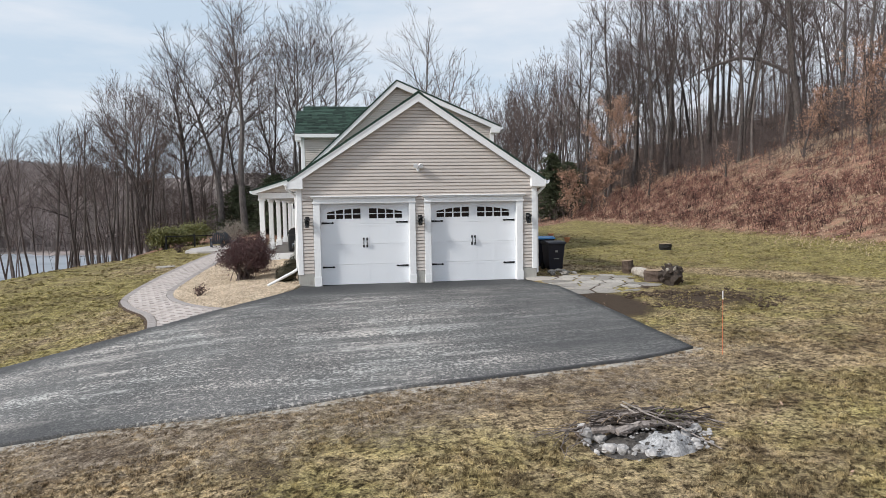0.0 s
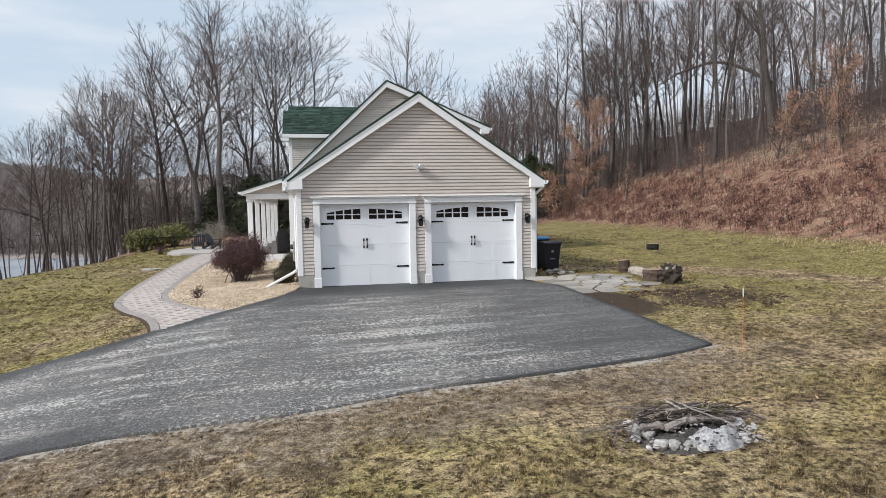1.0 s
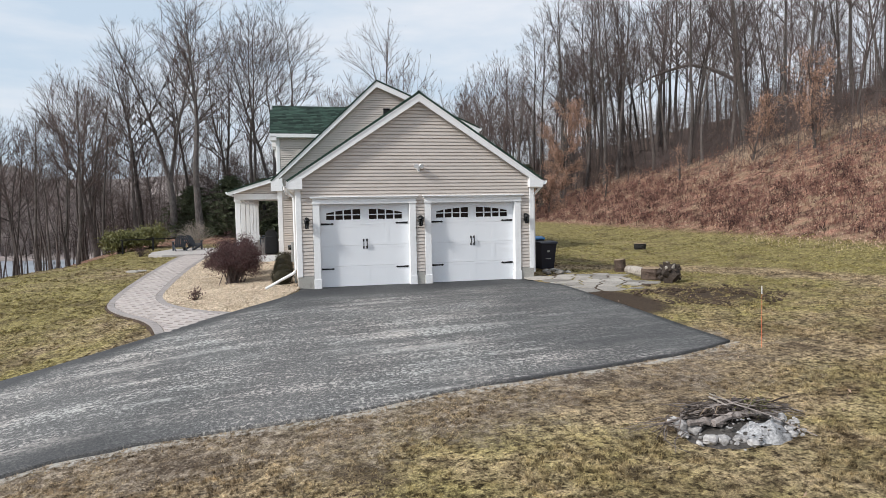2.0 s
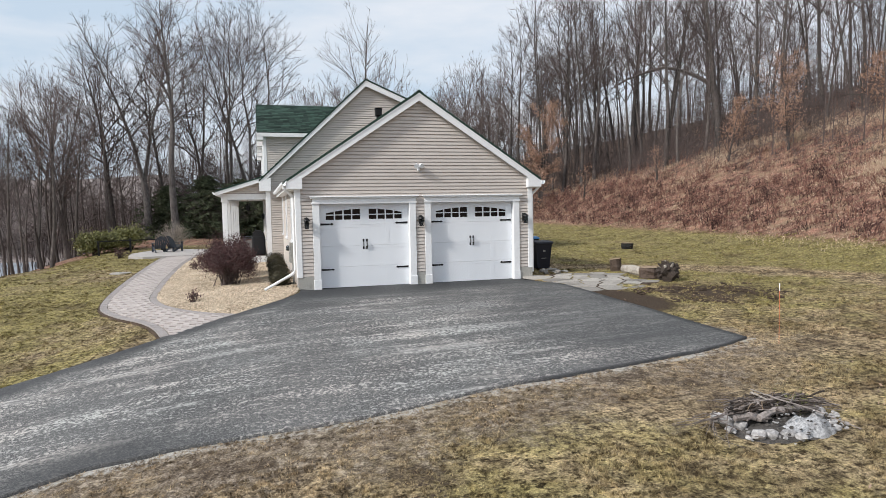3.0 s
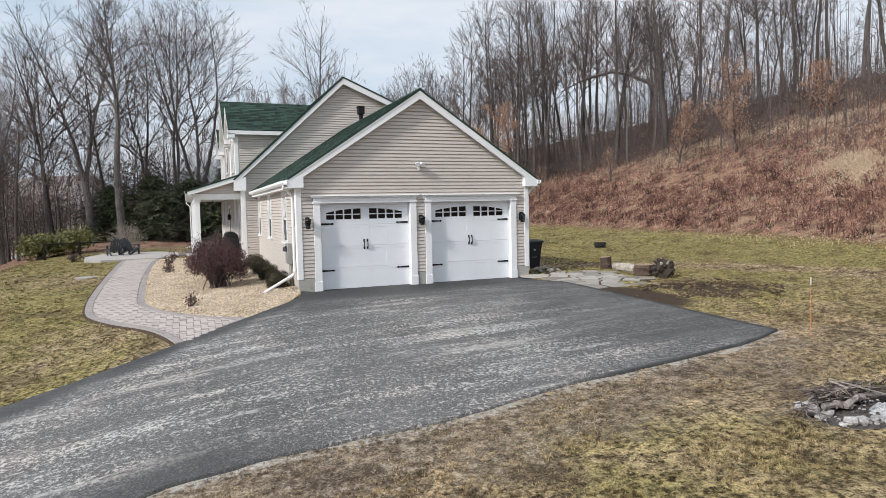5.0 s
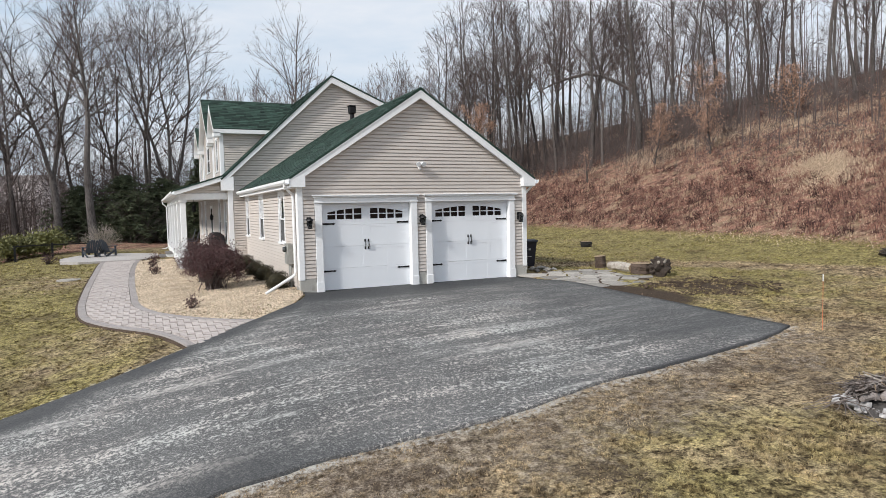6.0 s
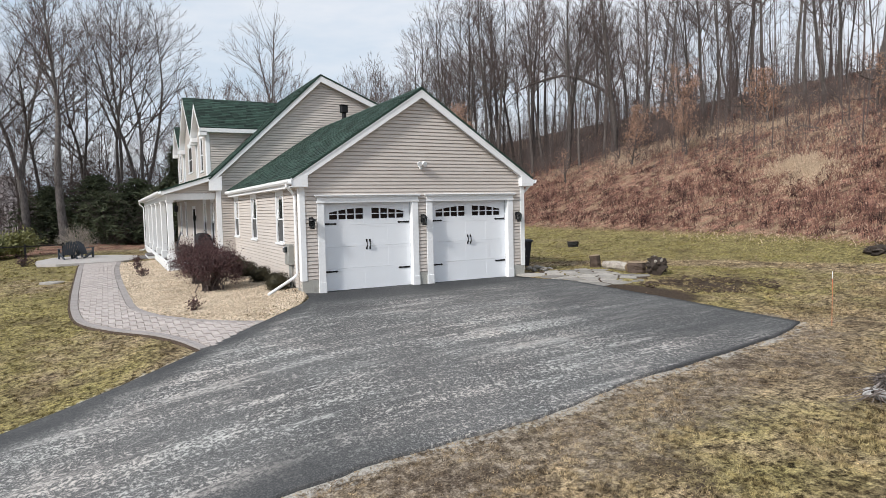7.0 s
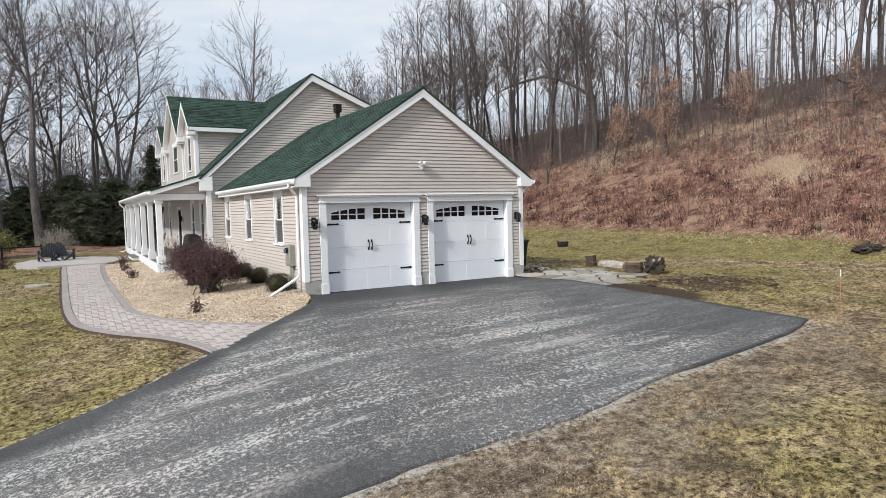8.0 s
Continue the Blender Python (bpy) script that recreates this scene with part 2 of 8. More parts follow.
def asphalt_material():
    """Weathered asphalt: grit, pale silt streaks swept along the drive, dark sealed margins where 'edge' is high."""
    m, n, l, p = nodes_of("weathered_asphalt")
    g = n.new("ShaderNodeNewGeometry")
    pos = g.outputs["Position"]
    grit = noise_node(n, l, pos, 55.0, 3, 0.7)
    grit2 = noise_node(n, l, pos, 13.0, 5, 0.8)
    broad = noise_node(n, l, pos, 0.55, 4, 0.55)
    streak = noise_node(n, l, pos, 1.0, 7, 0.7, (0.34, 2.3, 1.0), radians(-24))
    patch = noise_node(n, l, pos, 1.0, 8, 0.72, (0.4, 2.0, 1.0), radians(-24))
    base = ramp_node(n, l, grit, [(0.36, (0.02, 0.02, 0.021)), (0.52, (0.1, 0.1, 0.1)), (0.66, (0.34, 0.335, 0.325))])
    base = blend(n, l, base, ramp_node(n, l, broad, [(0.35, (0.04, 0.04, 0.041)), (0.65, (0.13, 0.128, 0.126))]), 0.4)
    k = n.new("ShaderNodeAttribute")
    k.attribute_name = "edge"
    swept = math_node(n, l, "SUBTRACT", 1.0, k.outputs["Fac"])
    # pale grit caught in the worn surface, thick in long drifts and thin between them
    where = ramp_node(n, l, streak, [(0.3, (0.0, 0.0, 0.0)), (0.66, (1, 1, 1))])
    stone = noise_node(n, l, pos, 17.0, 4, 0.75)
    chips = math_node(n, l, "ADD", stone, math_node(n, l, "MULTIPLY", math_node(n, l, "SUBTRACT", where, 0.5), 0.165))
    chips = math_node(n, l, "MAXIMUM", ramp_node(n, l, chips, [(0.545, (0, 0, 0)), (0.59, (1, 1, 1))]), math_node(n, l, "MULTIPLY", ramp_node(n, l, grit, [(0.56, (0, 0, 0)), (0.62, (1, 1, 1))]), 0.5))
    silt = math_node(n, l, "MULTIPLY", ramp_node(n, l, patch, [(0.55, (0, 0, 0)), (0.63, (1, 1, 1))]), ramp_node(n, l, grit2, [(0.42, (0.1, 0.1, 0.1)), (0.58, (1, 1, 1))]))
    pale = math_node(n, l, "MAXIMUM", math_node(n, l, "MULTIPLY", math_node(n, l, "MULTIPLY", chips, math_node(n, l, "ADD", math_node(n, l, "MULTIPLY", where, 0.5), 0.45)), 0.85), math_node(n, l, "MULTIPLY", silt, 0.68))
    pale_col = ramp_node(n, l, noise_node(n, l, pos, 0.7, 4, 0.6), [(0.4, (0.6, 0.59, 0.555)), (0.6, (0.66, 0.605, 0.555))])
    col = blend(n, l, base, pale_col, math_node(n, l, "MULTIPLY", pale, math_node(n, l, "POWER", swept, 1.5)))
    col = blend(n, l, col, (0.03, 0.031, 0.034), math_node(n, l, "MULTIPLY", k.outputs["Fac"], 0.88))
    l.new(col, p.inputs["Base Color"])
    p.inputs["Roughness"].default_value = 0.82
    p.inputs["Specular IOR Level"].default_value = 0.35
    bump_to(n, l, p, grit, 0.5, 0.012)
    return m


M = {}
M["cover"] = cover_material()
M["asphalt"] = asphalt_material()
M["siding"] = surface("beige_vinyl_siding", (0.53, 0.479, 0.438), (0.59, 0.537, 0.493), 0.5, 3.0, 0.5, 0.05, 0.003, None, "", 0, 0.4, 0.25, (1, 1, 12))
M["white"] = surface("white_trim_paint", (0.84, 0.85, 0.86), (0.89, 0.9, 0.91), 0.8, 14.0, 0.45, 0.05, 0.002, None, "", 0, 0.45, 0.18)
M["door"] = surface("white_door_paint", (0.8, 0.83, 0.87), (0.85, 0.875, 0.91), 0.7, 30.0, 0.4, 0.04, 0.001, None, "", 0, 0.5, 0.15)
M["shingle"] = surface("green_asphalt_shingle", (0.018, 0.036, 0.028), (0.038, 0.068, 0.054), 0.6, 60.0, 0.9, 0.4, 0.004, None, "island", 0, 0.25, 0.5, None, 0.5)
M["concrete"] = surface("grey_concrete", (0.34, 0.33, 0.3), (0.44, 0.43, 0.4), 1.5, 30.0, 0.85, 0.25, 0.006, (0.22, 0.21, 0.19))
M["black"] = surface("black_iron", (0.012, 0.012, 0.013), (0.022, 0.022, 0.024), 4.0, 60.0, 0.5, 0.1, 0.001, None, "", 0.6)
M["dark"] = surface("dark_interior", (0.03, 0.028, 0.026), (0.05, 0.047, 0.043), 1.0, 8.0, 0.9, 0.0)
M["glass"] = glass_material("window_glass")
M["screen"] = surface("grey_insect_screen", (0.06, 0.06, 0.062), (0.1, 0.1, 0.1), 2.0, 80.0, 0.7, 0.1, 0.001)
M["dark_pane"] = surface("dark_garage_glass", (0.004, 0.004, 0.005), (0.007, 0.007, 0.008), 2.0, 10.0, 0.2, 0.0, 0.01, None, "", 0, 0.3)
M["clod"] = surface("dug_earth", (0.035, 0.025, 0.019), (0.11, 0.08, 0.06), 3.0, 30.0, 0.98, 0.6, 0.02, None, "island", 0, 0.1)
M["bark"] = surface("grey_bark", (0.038, 0.033, 0.031), (0.142, 0.124, 0.116), 0.6, 14.0, 0.95, 0.8, 0.03, (0.05, 0.045, 0.035), "object", 0, 0.15, 0.6, (1, 1, 0.25), 0.35)
M["maple_bark"] = surface("pale_maple_bark", (0.065, 0.058, 0.055), (0.19, 0.172, 0.163), 0.8, 12.0, 0.95, 0.8, 0.03, (0.07, 0.06, 0.055), "", 0, 0.15, 0.6, (1, 1, 0.25))
M["pale_twig"] = surface("pale_bare_twig", (0.22, 0.19, 0.165), (0.42, 0.37, 0.32), 1.5, 20.0, 0.95, 0.0, 0.01, None, "", 0, 0.1)
M["leaf_box"] = surface("dark_boxwood_leaf", (0.014, 0.013, 0.006), (0.05, 0.042, 0.02), 3.0, 30.0, 0.6, 0.0, 0.01, None, "island", 0, 0.3)
M["twig"] = surface("twig_bark", (0.066, 0.052, 0.049), (0.152, 0.122, 0.114), 0.4, 6.0, 0.95, 0.0, 0.01, None, "object", 0, 0.1)
M["needles"] = surface("conifer_needles", (0.04, 0.052, 0.03), (0.1, 0.115, 0.066), 0.8, 9.0, 0.8, 0.0, 0.01, None, "island", 0, 0.2)
M["leaf_olive"] = surface("olive_evergreen_leaf", (0.075, 0.08, 0.025), (0.2, 0.195, 0.07), 0.9, 11.0, 0.5, 0.0, 0.01, None, "island", 0, 0.4)
M["leaf_red"] = surface("barberry_leaf", (0.05, 0.026, 0.028), (0.13, 0.072, 0.07), 1.5, 20.0, 0.75, 0.0, 0.01, None, "island", 0, 0.2)
M["leaf_tan"] = surface("dead_beech_leaf", (0.27, 0.15, 0.1), (0.46, 0.3, 0.22), 1.0, 20.0, 0.85, 0.0, 0.01, None, "island", 0, 0.15)
M["litter_leaf"] = surface("pale_fallen_leaf", (0.2, 0.12, 0.09), (0.5, 0.36, 0.27), 0.6, 14.0, 0.9, 0.0, 0.01, None, "island", 0, 0.15, 0.55, None, 0.45)
M["brush"] = brush_material()
M["straw"] = surface("dry_hill_grass", (0.4, 0.3, 0.215), (0.7, 0.56, 0.42), 0.5, 6.0, 0.95, 0.0, 0.01, None, "island", 0, 0.1)
M["blade"] = blade_material()
M["gravel"] = surface("tan_river_gravel", (0.4, 0.31, 0.22), (0.68, 0.565, 0.435), 1.2, 40.0, 0.85, 0.2, 0.003, None, "island", 0, 0.25, 0.4)
M["paver"] = surface("grey_pink_paver", (0.425, 0.374, 0.35), (0.515, 0.46, 0.435), 1.0, 35.0, 0.85, 0.25, 0.003, (0.3, 0.27, 0.25), "object", 0, 0.25, 0.35, None, 0.09)
M["paver_rest"] = surface("grey_pink_paver_rest", (0.425, 0.374, 0.35), (0.515, 0.46, 0.435), 1.0, 35.0, 0.85, 0.25, 0.003, (0.3, 0.27, 0.25), "island", 0, 0.25, 0.35, None, 0.09)
M["border"] = surface("grey_brown_border_paver", (0.29, 0.262, 0.25), (0.37, 0.338, 0.325), 1.0, 35.0, 0.85, 0.25, 0.003, None, "island", 0, 0.25, 0.35, None, 0.15)
M["sand"] = surface("joint_sand", (0.13, 0.114, 0.1), (0.2, 0.176, 0.156), 2.0, 60.0, 0.95, 0.2, 0.003)
M["flag"] = surface("grey_flagstone", (0.21, 0.196, 0.178), (0.37, 0.342, 0.308), 1.8, 22.0, 0.85, 0.35, 0.006, (0.22, 0.2, 0.17), "object")
M["rock"] = surface("fire_blackened_rock", (0.2, 0.192, 0.19), (0.52, 0.5, 0.49), 3.0, 25.0, 0.9, 0.5, 0.01, (0.12, 0.11, 0.1), "object")
M["ash"] = surface("pale_wood_ash", (0.1, 0.1, 0.104), (0.52, 0.52, 0.53), 11.0, 40.0, 0.97, 0.6, 0.01, (0.08, 0.075, 0.075))
M["limb"] = surface("weathered_limb", (0.12, 0.102, 0.092), (0.4, 0.35, 0.325), 3.0, 30.0, 0.9, 0.6, 0.01, (0.07, 0.055, 0.048))
M["char"] = surface("charred_soil", (0.02, 0.018, 0.017), (0.1, 0.09, 0.082), 6.0, 40.0, 0.97, 0.6, 0.01, (0.22, 0.21, 0.2))
M["stick"] = surface("dry_stick", (0.04, 0.033, 0.029), (0.22, 0.186, 0.17), 2.0, 30.0, 0.95, 0.4, 0.005, None, "object", 0, 0.2, 0.5, None, 0.6)
M["log"] = surface("rough_log_bark", (0.05, 0.033, 0.025), (0.16, 0.115, 0.09), 4.0, 26.0, 0.95, 0.9, 0.03, (0.04, 0.03, 0.025), "object")
M["birch"] = surface("pale_birch_bark", (0.12, 0.1, 0.085), (0.55, 0.5, 0.44), 5.0, 26.0, 0.9, 0.7, 0.015, (0.1, 0.08, 0.06))
M["soil_root"] = surface("soil_caked_root", (0.018, 0.014, 0.012), (0.075, 0.056, 0.045), 5.0, 30.0, 0.97, 0.8, 0.02, (0.16, 0.13, 0.11), "object")
M["cut"] = surface("cut_wood_end", (0.2, 0.135, 0.085), (0.36, 0.27, 0.185), 3.0, 40.0, 0.9, 0.3, 0.005, (0.14, 0.1, 0.07))
M["bin"] = surface("navy_black_plastic", (0.009, 0.011, 0.02), (0.015, 0.017, 0.03), 2.0, 40.0, 0.5, 0.08, 0.001)
M["blue"] = surface("blue_lid_plastic", (0.03, 0.17, 0.4), (0.04, 0.22, 0.48), 2.0, 40.0, 0.45, 0.05, 0.001)
M["grey_metal"] = surface("grey_painted_metal", (0.3, 0.3, 0.28), (0.38, 0.38, 0.36), 2.0, 30.0, 0.5, 0.08, 0.002, None, "", 0.3)
M["grill"] = surface("black_grill_cover", (0.012, 0.012, 0.013), (0.025, 0.025, 0.027), 2.0, 14.0, 0.7, 0.3, 0.01)
M["porch"] = surface("grey_porch_boards", (0.12, 0.11, 0.105), (0.19, 0.175, 0.165), 1.0, 20.0, 0.7, 0.1, 0.003)
M["chair"] = surface("slate_blue_chair_paint", (0.035, 0.042, 0.055), (0.055, 0.065, 0.08), 1.5, 30.0, 0.6, 0.05, 0.002)
M["orange"] = surface("orange_marker_tape", (0.75, 0.16, 0.06), (0.85, 0.25, 0.12), 3.0, 30.0, 0.7, 0.05, 0.001)
M["terracotta"] = surface("terracotta_clay", (0.42, 0.17, 0.08), (0.52, 0.24, 0.12), 3.0, 30.0, 0.85, 0.1, 0.002)
M["patio"] = surface("pale_patio_stone", (0.36, 0.33, 0.31), (0.47, 0.44, 0.42), 0.7, 24.0, 0.85, 0.2, 0.004, (0.36, 0.34, 0.31))
# lighter than bare woods really are: the haze of distance is in this colour
M["farwood"] = surface("hazed_far_woods", (0.215, 0.184, 0.174), (0.36, 0.312, 0.298), 0.02, 0.35, 0.98, 0.0, 0.01, (0.085, 0.09, 0.075), "", 0, 0.05)
M["rubber"] = surface("black_rubber", (0.01, 0.01, 0.01), (0.022, 0.021, 0.02), 3.0, 30.0, 0.85, 0.3, 0.004)


def ice_material():
    m, n, l, p = nodes_of("thin_lake_ice")
    g = n.new("ShaderNodeNewGeometry")
    r = noise_node(n, l, g.outputs["Position"], 0.06, 5, 0.6, (1.0, 2.5, 1.0), 0.6)
    l.new(ramp_node(n, l, r, [(0.35, (0.2, 0.225, 0.26)), (0.65, (0.33, 0.355, 0.39))]), p.inputs["Base Color"])
    p.inputs["Roughness"].default_value = 0.45
    bump_to(n, l, p, r, 0.1, 0.1)
    return m


M["water"] = ice_material()


# ---- mesh helpers ----
class Geo:
    """Collects vertices and faces of one part."""

    def __init__(self):
        self.v, self.f = [], []

    def add(self, verts, faces):
        k = len(self.v)
        self.v.extend(tuple(p) for p in verts)
        self.f.extend(tuple(i + k for i in f) for f in faces)
        return self

    def box(self, x0, x1, y0, y1, z0, z1, c=0.0):
        """A box, with chamfered edges of width c."""
        if c <= 0:
            v = [(x, y, z) for z in (z0, z1) for y in (y0, y1) for x in (x0, x1)]
            return self.add(v, [(0, 2, 3, 1), (4, 5, 7, 6), (0, 1, 5, 4), (2, 6, 7, 3), (0, 4, 6, 2), (1, 3, 7, 5)])
        bm = bmesh.new()
        bmesh.ops.create_cube(bm, size=1.0)
        for q in bm.verts:
            q.co = Vector(((x0 + x1) / 2 + q.co.x * (x1 - x0), (y0 + y1) / 2 + q.co.y * (y1 - y0), (z0 + z1) / 2 + q.co.z * (z1 - z0)))
        bmesh.ops.bevel(bm, geom=bm.edges[:], offset=c, segments=1, affect="EDGES")
        bm.verts.index_update()
        self.add([q.co for q in bm.verts], [[q.index for q in f.verts] for f in bm.faces])
        bm.free()
        return self

    def beam(self, a, b, w, h, up=(0, 0, 1), c=0.0):
        """A bar from a to b, w wide and h deep along up; a and b run along its top middle line."""
        a, b, up = Vector(a), Vector(b), Vector(up)
        d = (b - a).normalized()
        s = d.cross(up).normalized()
        u = s.cross(d).normalized()
        g = Geo().box(-w / 2, w / 2, 0, (b - a).length, -h, 0, c)
        return self.add([a + s * p[0] + d * p[1] + u * p[2] for p in g.v], g.f)

    def prism(self, poly, d):
        """A flat polygon pushed along the vector d."""
        d = Vector(d)
        k = len(poly)
        p = [Vector(q) for q in poly]
        return self.add(p + [q + d for q in p], [tuple(range(k))[::-1], tuple(range(k, 2 * k))] + [(i, (i + 1) % k, k + (i + 1) % k, k + i) for i in range(k)])

    def tube(self, pts, radii, sides=6, cap=True):
        pts = [Vector(p) for p in pts]
        rings = []
        ref = Vector((0.31, 0.17, 0.93))
        for i, p in enumerate(pts):
            d = (pts[min(i + 1, len(pts) - 1)] - pts[max(i - 1, 0)]).normalized()
            if abs(d.dot(ref)) > 0.95:
                ref = Vector((0.9, 0.3, 0.1))
            s = d.cross(ref).normalized()
            u = s.cross(d)
            rings.append([p + (s * math.cos(6.2832 * k / sides) + u * math.sin(6.2832 * k / sides)) * radii[i] for k in range(sides)])
        v = [q for r in rings for q in r]
        f = [(i * sides + k, i * sides + (k + 1) % sides, (i + 1) * sides + (k + 1) % sides, (i + 1) * sides + k) for i in range(len(pts) - 1) for k in range(sides)]
        if cap:
            f += [tuple(range(sides))[::-1], tuple(range((len(pts) - 1) * sides, len(pts) * sides))]
        return self.add(v, f)

    def lump(self, centre, size, rough=0.25, sub=1, rng=random):
        """A worn stone: an icosphere with uneven corners."""
        bm = bmesh.new()
        bmesh.ops.create_icosphere(bm, subdivisions=sub, radius=1.0)
        for q in bm.verts:
            k = 1 + rng.uniform(-rough, rough)
            q.co = Vector((centre[0] + q.co.x * size[0] * k, centre[1] + q.co.y * size[1] * k, centre[2] + q.co.z * size[2] * k))
        bm.verts.index_update()
        self.add([q.co for q in bm.verts], [[q.index for q in f.verts] for f in bm.faces])
        bm.free()
        return self


def data_of(name, geo, mat, smooth=False):
    me = bpy.data.meshes.new(name)
    me.from_pydata(geo.v, [], geo.f)
    me.materials.append(mat)
    if smooth:
        me.polygons.foreach_set("use_smooth", [True] * len(me.polygons))
    me.update()
    return me


def part(name, geo, mat, parent, label="", smooth=False):
    """One mesh under a thing or a part, its vertices in the world's metres (or in the thing's, for things built at the origin)."""
    ob = new(name, geo if isinstance(geo, bpy.types.Mesh) else data_of(name, geo, mat, smooth))
    if parent:
        ob.parent = parent
        base = Vector(parent.get("base", (0, 0, 0)))
        ob["base"] = base
        ob.matrix_parent_inverse = Matrix.Translation(-base) if parent.type == "EMPTY" else Matrix.Identity(4)
    if label:
        ob["label"] = label
    return ob


def thing(name, at, label, category, group="", kind=""):
    e = new(name)
    e.empty_display_size = 0.2
    e.location = at
    e["base"] = Vector(at)
    return tagged(e, label, category, group, kind)


def raw_mesh(name, verts, faces, mat):
    """A mesh from numpy arrays; faces all of one size."""
    me = bpy.data.meshes.new(name)
    k = faces.shape[1]
    me.vertices.add(len(verts))
    me.vertices.foreach_set("co", np.asarray(verts, np.float32).ravel())
    me.loops.add(faces.size)
    me.loops.foreach_set("vertex_index", faces.astype(np.int32).ravel())
    me.polygons.add(len(faces))
    me.polygons.foreach_set("loop_start", np.arange(0, faces.size, k, dtype=np.int32))
    me.update(calc_edges=True)
    me.materials.append(mat)
    return me


def leaf_cloud(centres, n, size, rg2, droop=0.0):
    """Small folded leaves round the given points, as arrays."""
    c = centres[rg2.integers(0, len(centres), n)] + rg2.normal(0, 1, (n, 3)) * size * np.array([2.2, 2.2, 2.0])
    a, b = rg2.normal(0, 1, (n, 3)), rg2.normal(0, 1, (n, 3))
    a /= np.linalg.norm(a, axis=1, keepdims=True)
    b -= a * (a * b).sum(1, keepdims=True)
    b /= np.linalg.norm(b, axis=1, keepdims=True)
    s = size * rg2.uniform(0.6, 1.3, (n, 1))
    nn = np.cross(a, b)
    v = np.stack([c - a * s, c + b * s * 0.45 + nn * s * 0.12, c + a * s, c - b * s * 0.45 + nn * s * 0.12], 1)
    f = np.arange(n)[:, None] * 4
    f = np.concatenate([f + np.array([[0, 1, 2]]), f + np.array([[0, 2, 3]])], 0)
    return v.reshape(-1, 3), f


# ---- the lie of the land ----
def soft(v, k):
    return np.log1p(np.exp(np.clip(np.asarray(v, float) * k, -40, 40))) / k


def step01(v, a, b):
    t = np.clip((np.asarray(v, float) - a) / (b - a), 0, 1)
    return t * t * (3 - 2 * t)


def hill_edge(y):
    """Where the lawn ends and the brushy bank begins."""
    return 20.6 + 0.05 * np.asarray(y, float) - 0.25 * np.maximum(0, -np.asarray(y, float))


def wood_edge(y):
    """How far up the bank the trees begin."""
    y = np.asarray(y, float)
    return 16.5 - 0.32 * np.maximum(0, y - 26) + 0.33 * np.clip(26 - y, 0, 18)


def crest(y):
    """Where the lawn breaks down to the lake."""
    y = np.asarray(y, float)
    return -10.5 - 0.4 * np.clip(18 - y, 0, 60) - 0.05 * np.maximum(0, y - 18)


def across(x, y):
    """How far over the lake a place lies; the far shore is at about 120."""
    return np.maximum(-0.6 * x + 0.8 * y, 0.34 * x + 0.94 * y + 45)


def land(x, y):
    x, y = np.asarray(x, float), np.asarray(y, float)
    u = np.maximum(-soft(-(x + 1), 1.2), -14)
    v = np.maximum(-soft(-(y + 1), 1.0), -22)
    w = np.minimum(soft(x - 14, 0.8), 8)
    z = -0.012 + 0.1126 * u + 0.0611 * v + 0.0127 * u * v + 0.0004 * v * v - 0.1068 * u * np.tanh(y / 10) - 0.0041 * v * np.minimum(x, 14) + 0.067 * w
    z = z + 0.2 * step01(y, 24, 34) * step01(-x, 3, 6)
    d = x - hill_edge(y)
    z = z + 14.2 - soft(14.2 - 0.4 * soft(d, 1.0), 0.8)
    left = crest(y) - x
    z = z - 0.32 * soft(left, 0.9)
    s = across(x, y)
    far = step01(left, 0, 25)
    z = np.where(left > 0, np.maximum(z, -6.5), z)
    z = z + far * (2.2 * step01(s, 112, 124) + 4 * step01(s, 130, 230) + 32 * step01(s, 210, 420) * (0.8 + 0.2 * np.sin(x * 0.011 + 1) * np.cos(y * 0.013)))
    return z


def land1(x, y):
    return float(land(x, y))


# ---- outlines of the drive, path and bed, in plan ----
def curve(points, n):
    """n points evenly along a smooth line through the given ones."""
    p = np.array(points, float)
    t = np.concatenate([[0], np.cumsum(np.hypot(*np.diff(p, axis=0).T))])
    out = []
    for q in np.linspace(0, t[-1], n):
        i = min(max(int(np.searchsorted(t, q)) - 1, 0), len(p) - 2)
        k = (q - t[i]) / (t[i + 1] - t[i])
        p0, p1, p2, p3 = p[max(i - 1, 0)], p[i], p[i + 1], p[min(i + 2, len(p) - 1)]
        out.append(0.5 * (2 * p1 + (p2 - p0) * k + (2 * p0 - 5 * p1 + 4 * p2 - p3) * k * k + (3 * p1 - p0 - 3 * p2 + p3) * k ** 3))
    return np.array(out)


DRIVE_TOP = [(-17, -12.5), (-9, -7.8), (-6.4, -6.2), (-5, -5.4), (-3.2, -4.15), (-1.7, -2.9), (-0.5, -1.7), (-0.08, -0.8), (0.05, -0.05)]
DRIVE_LOW = [(-17, -17.5), (-9, -12.8), (-4, -10.8), (-2.5, -10.5), (0, -10.6), (1.2, -10.4), (2.4, -10.2), (4, -10.1), (5.9, -9.9), (6.9, -9.65), (7.4, -9.5)]
PATH_OUT = [(-3.2, -4.12), (-3.5, -3.1), (-3.95, -2.1), (-4.8, -0.7), (-5.45, 0.8), (-5.7, 2.6), (-5.8, 5), (-5.85, 8), (-5.9, 11.5), (-5.95, 14.5), (-5.95, 16.8)]
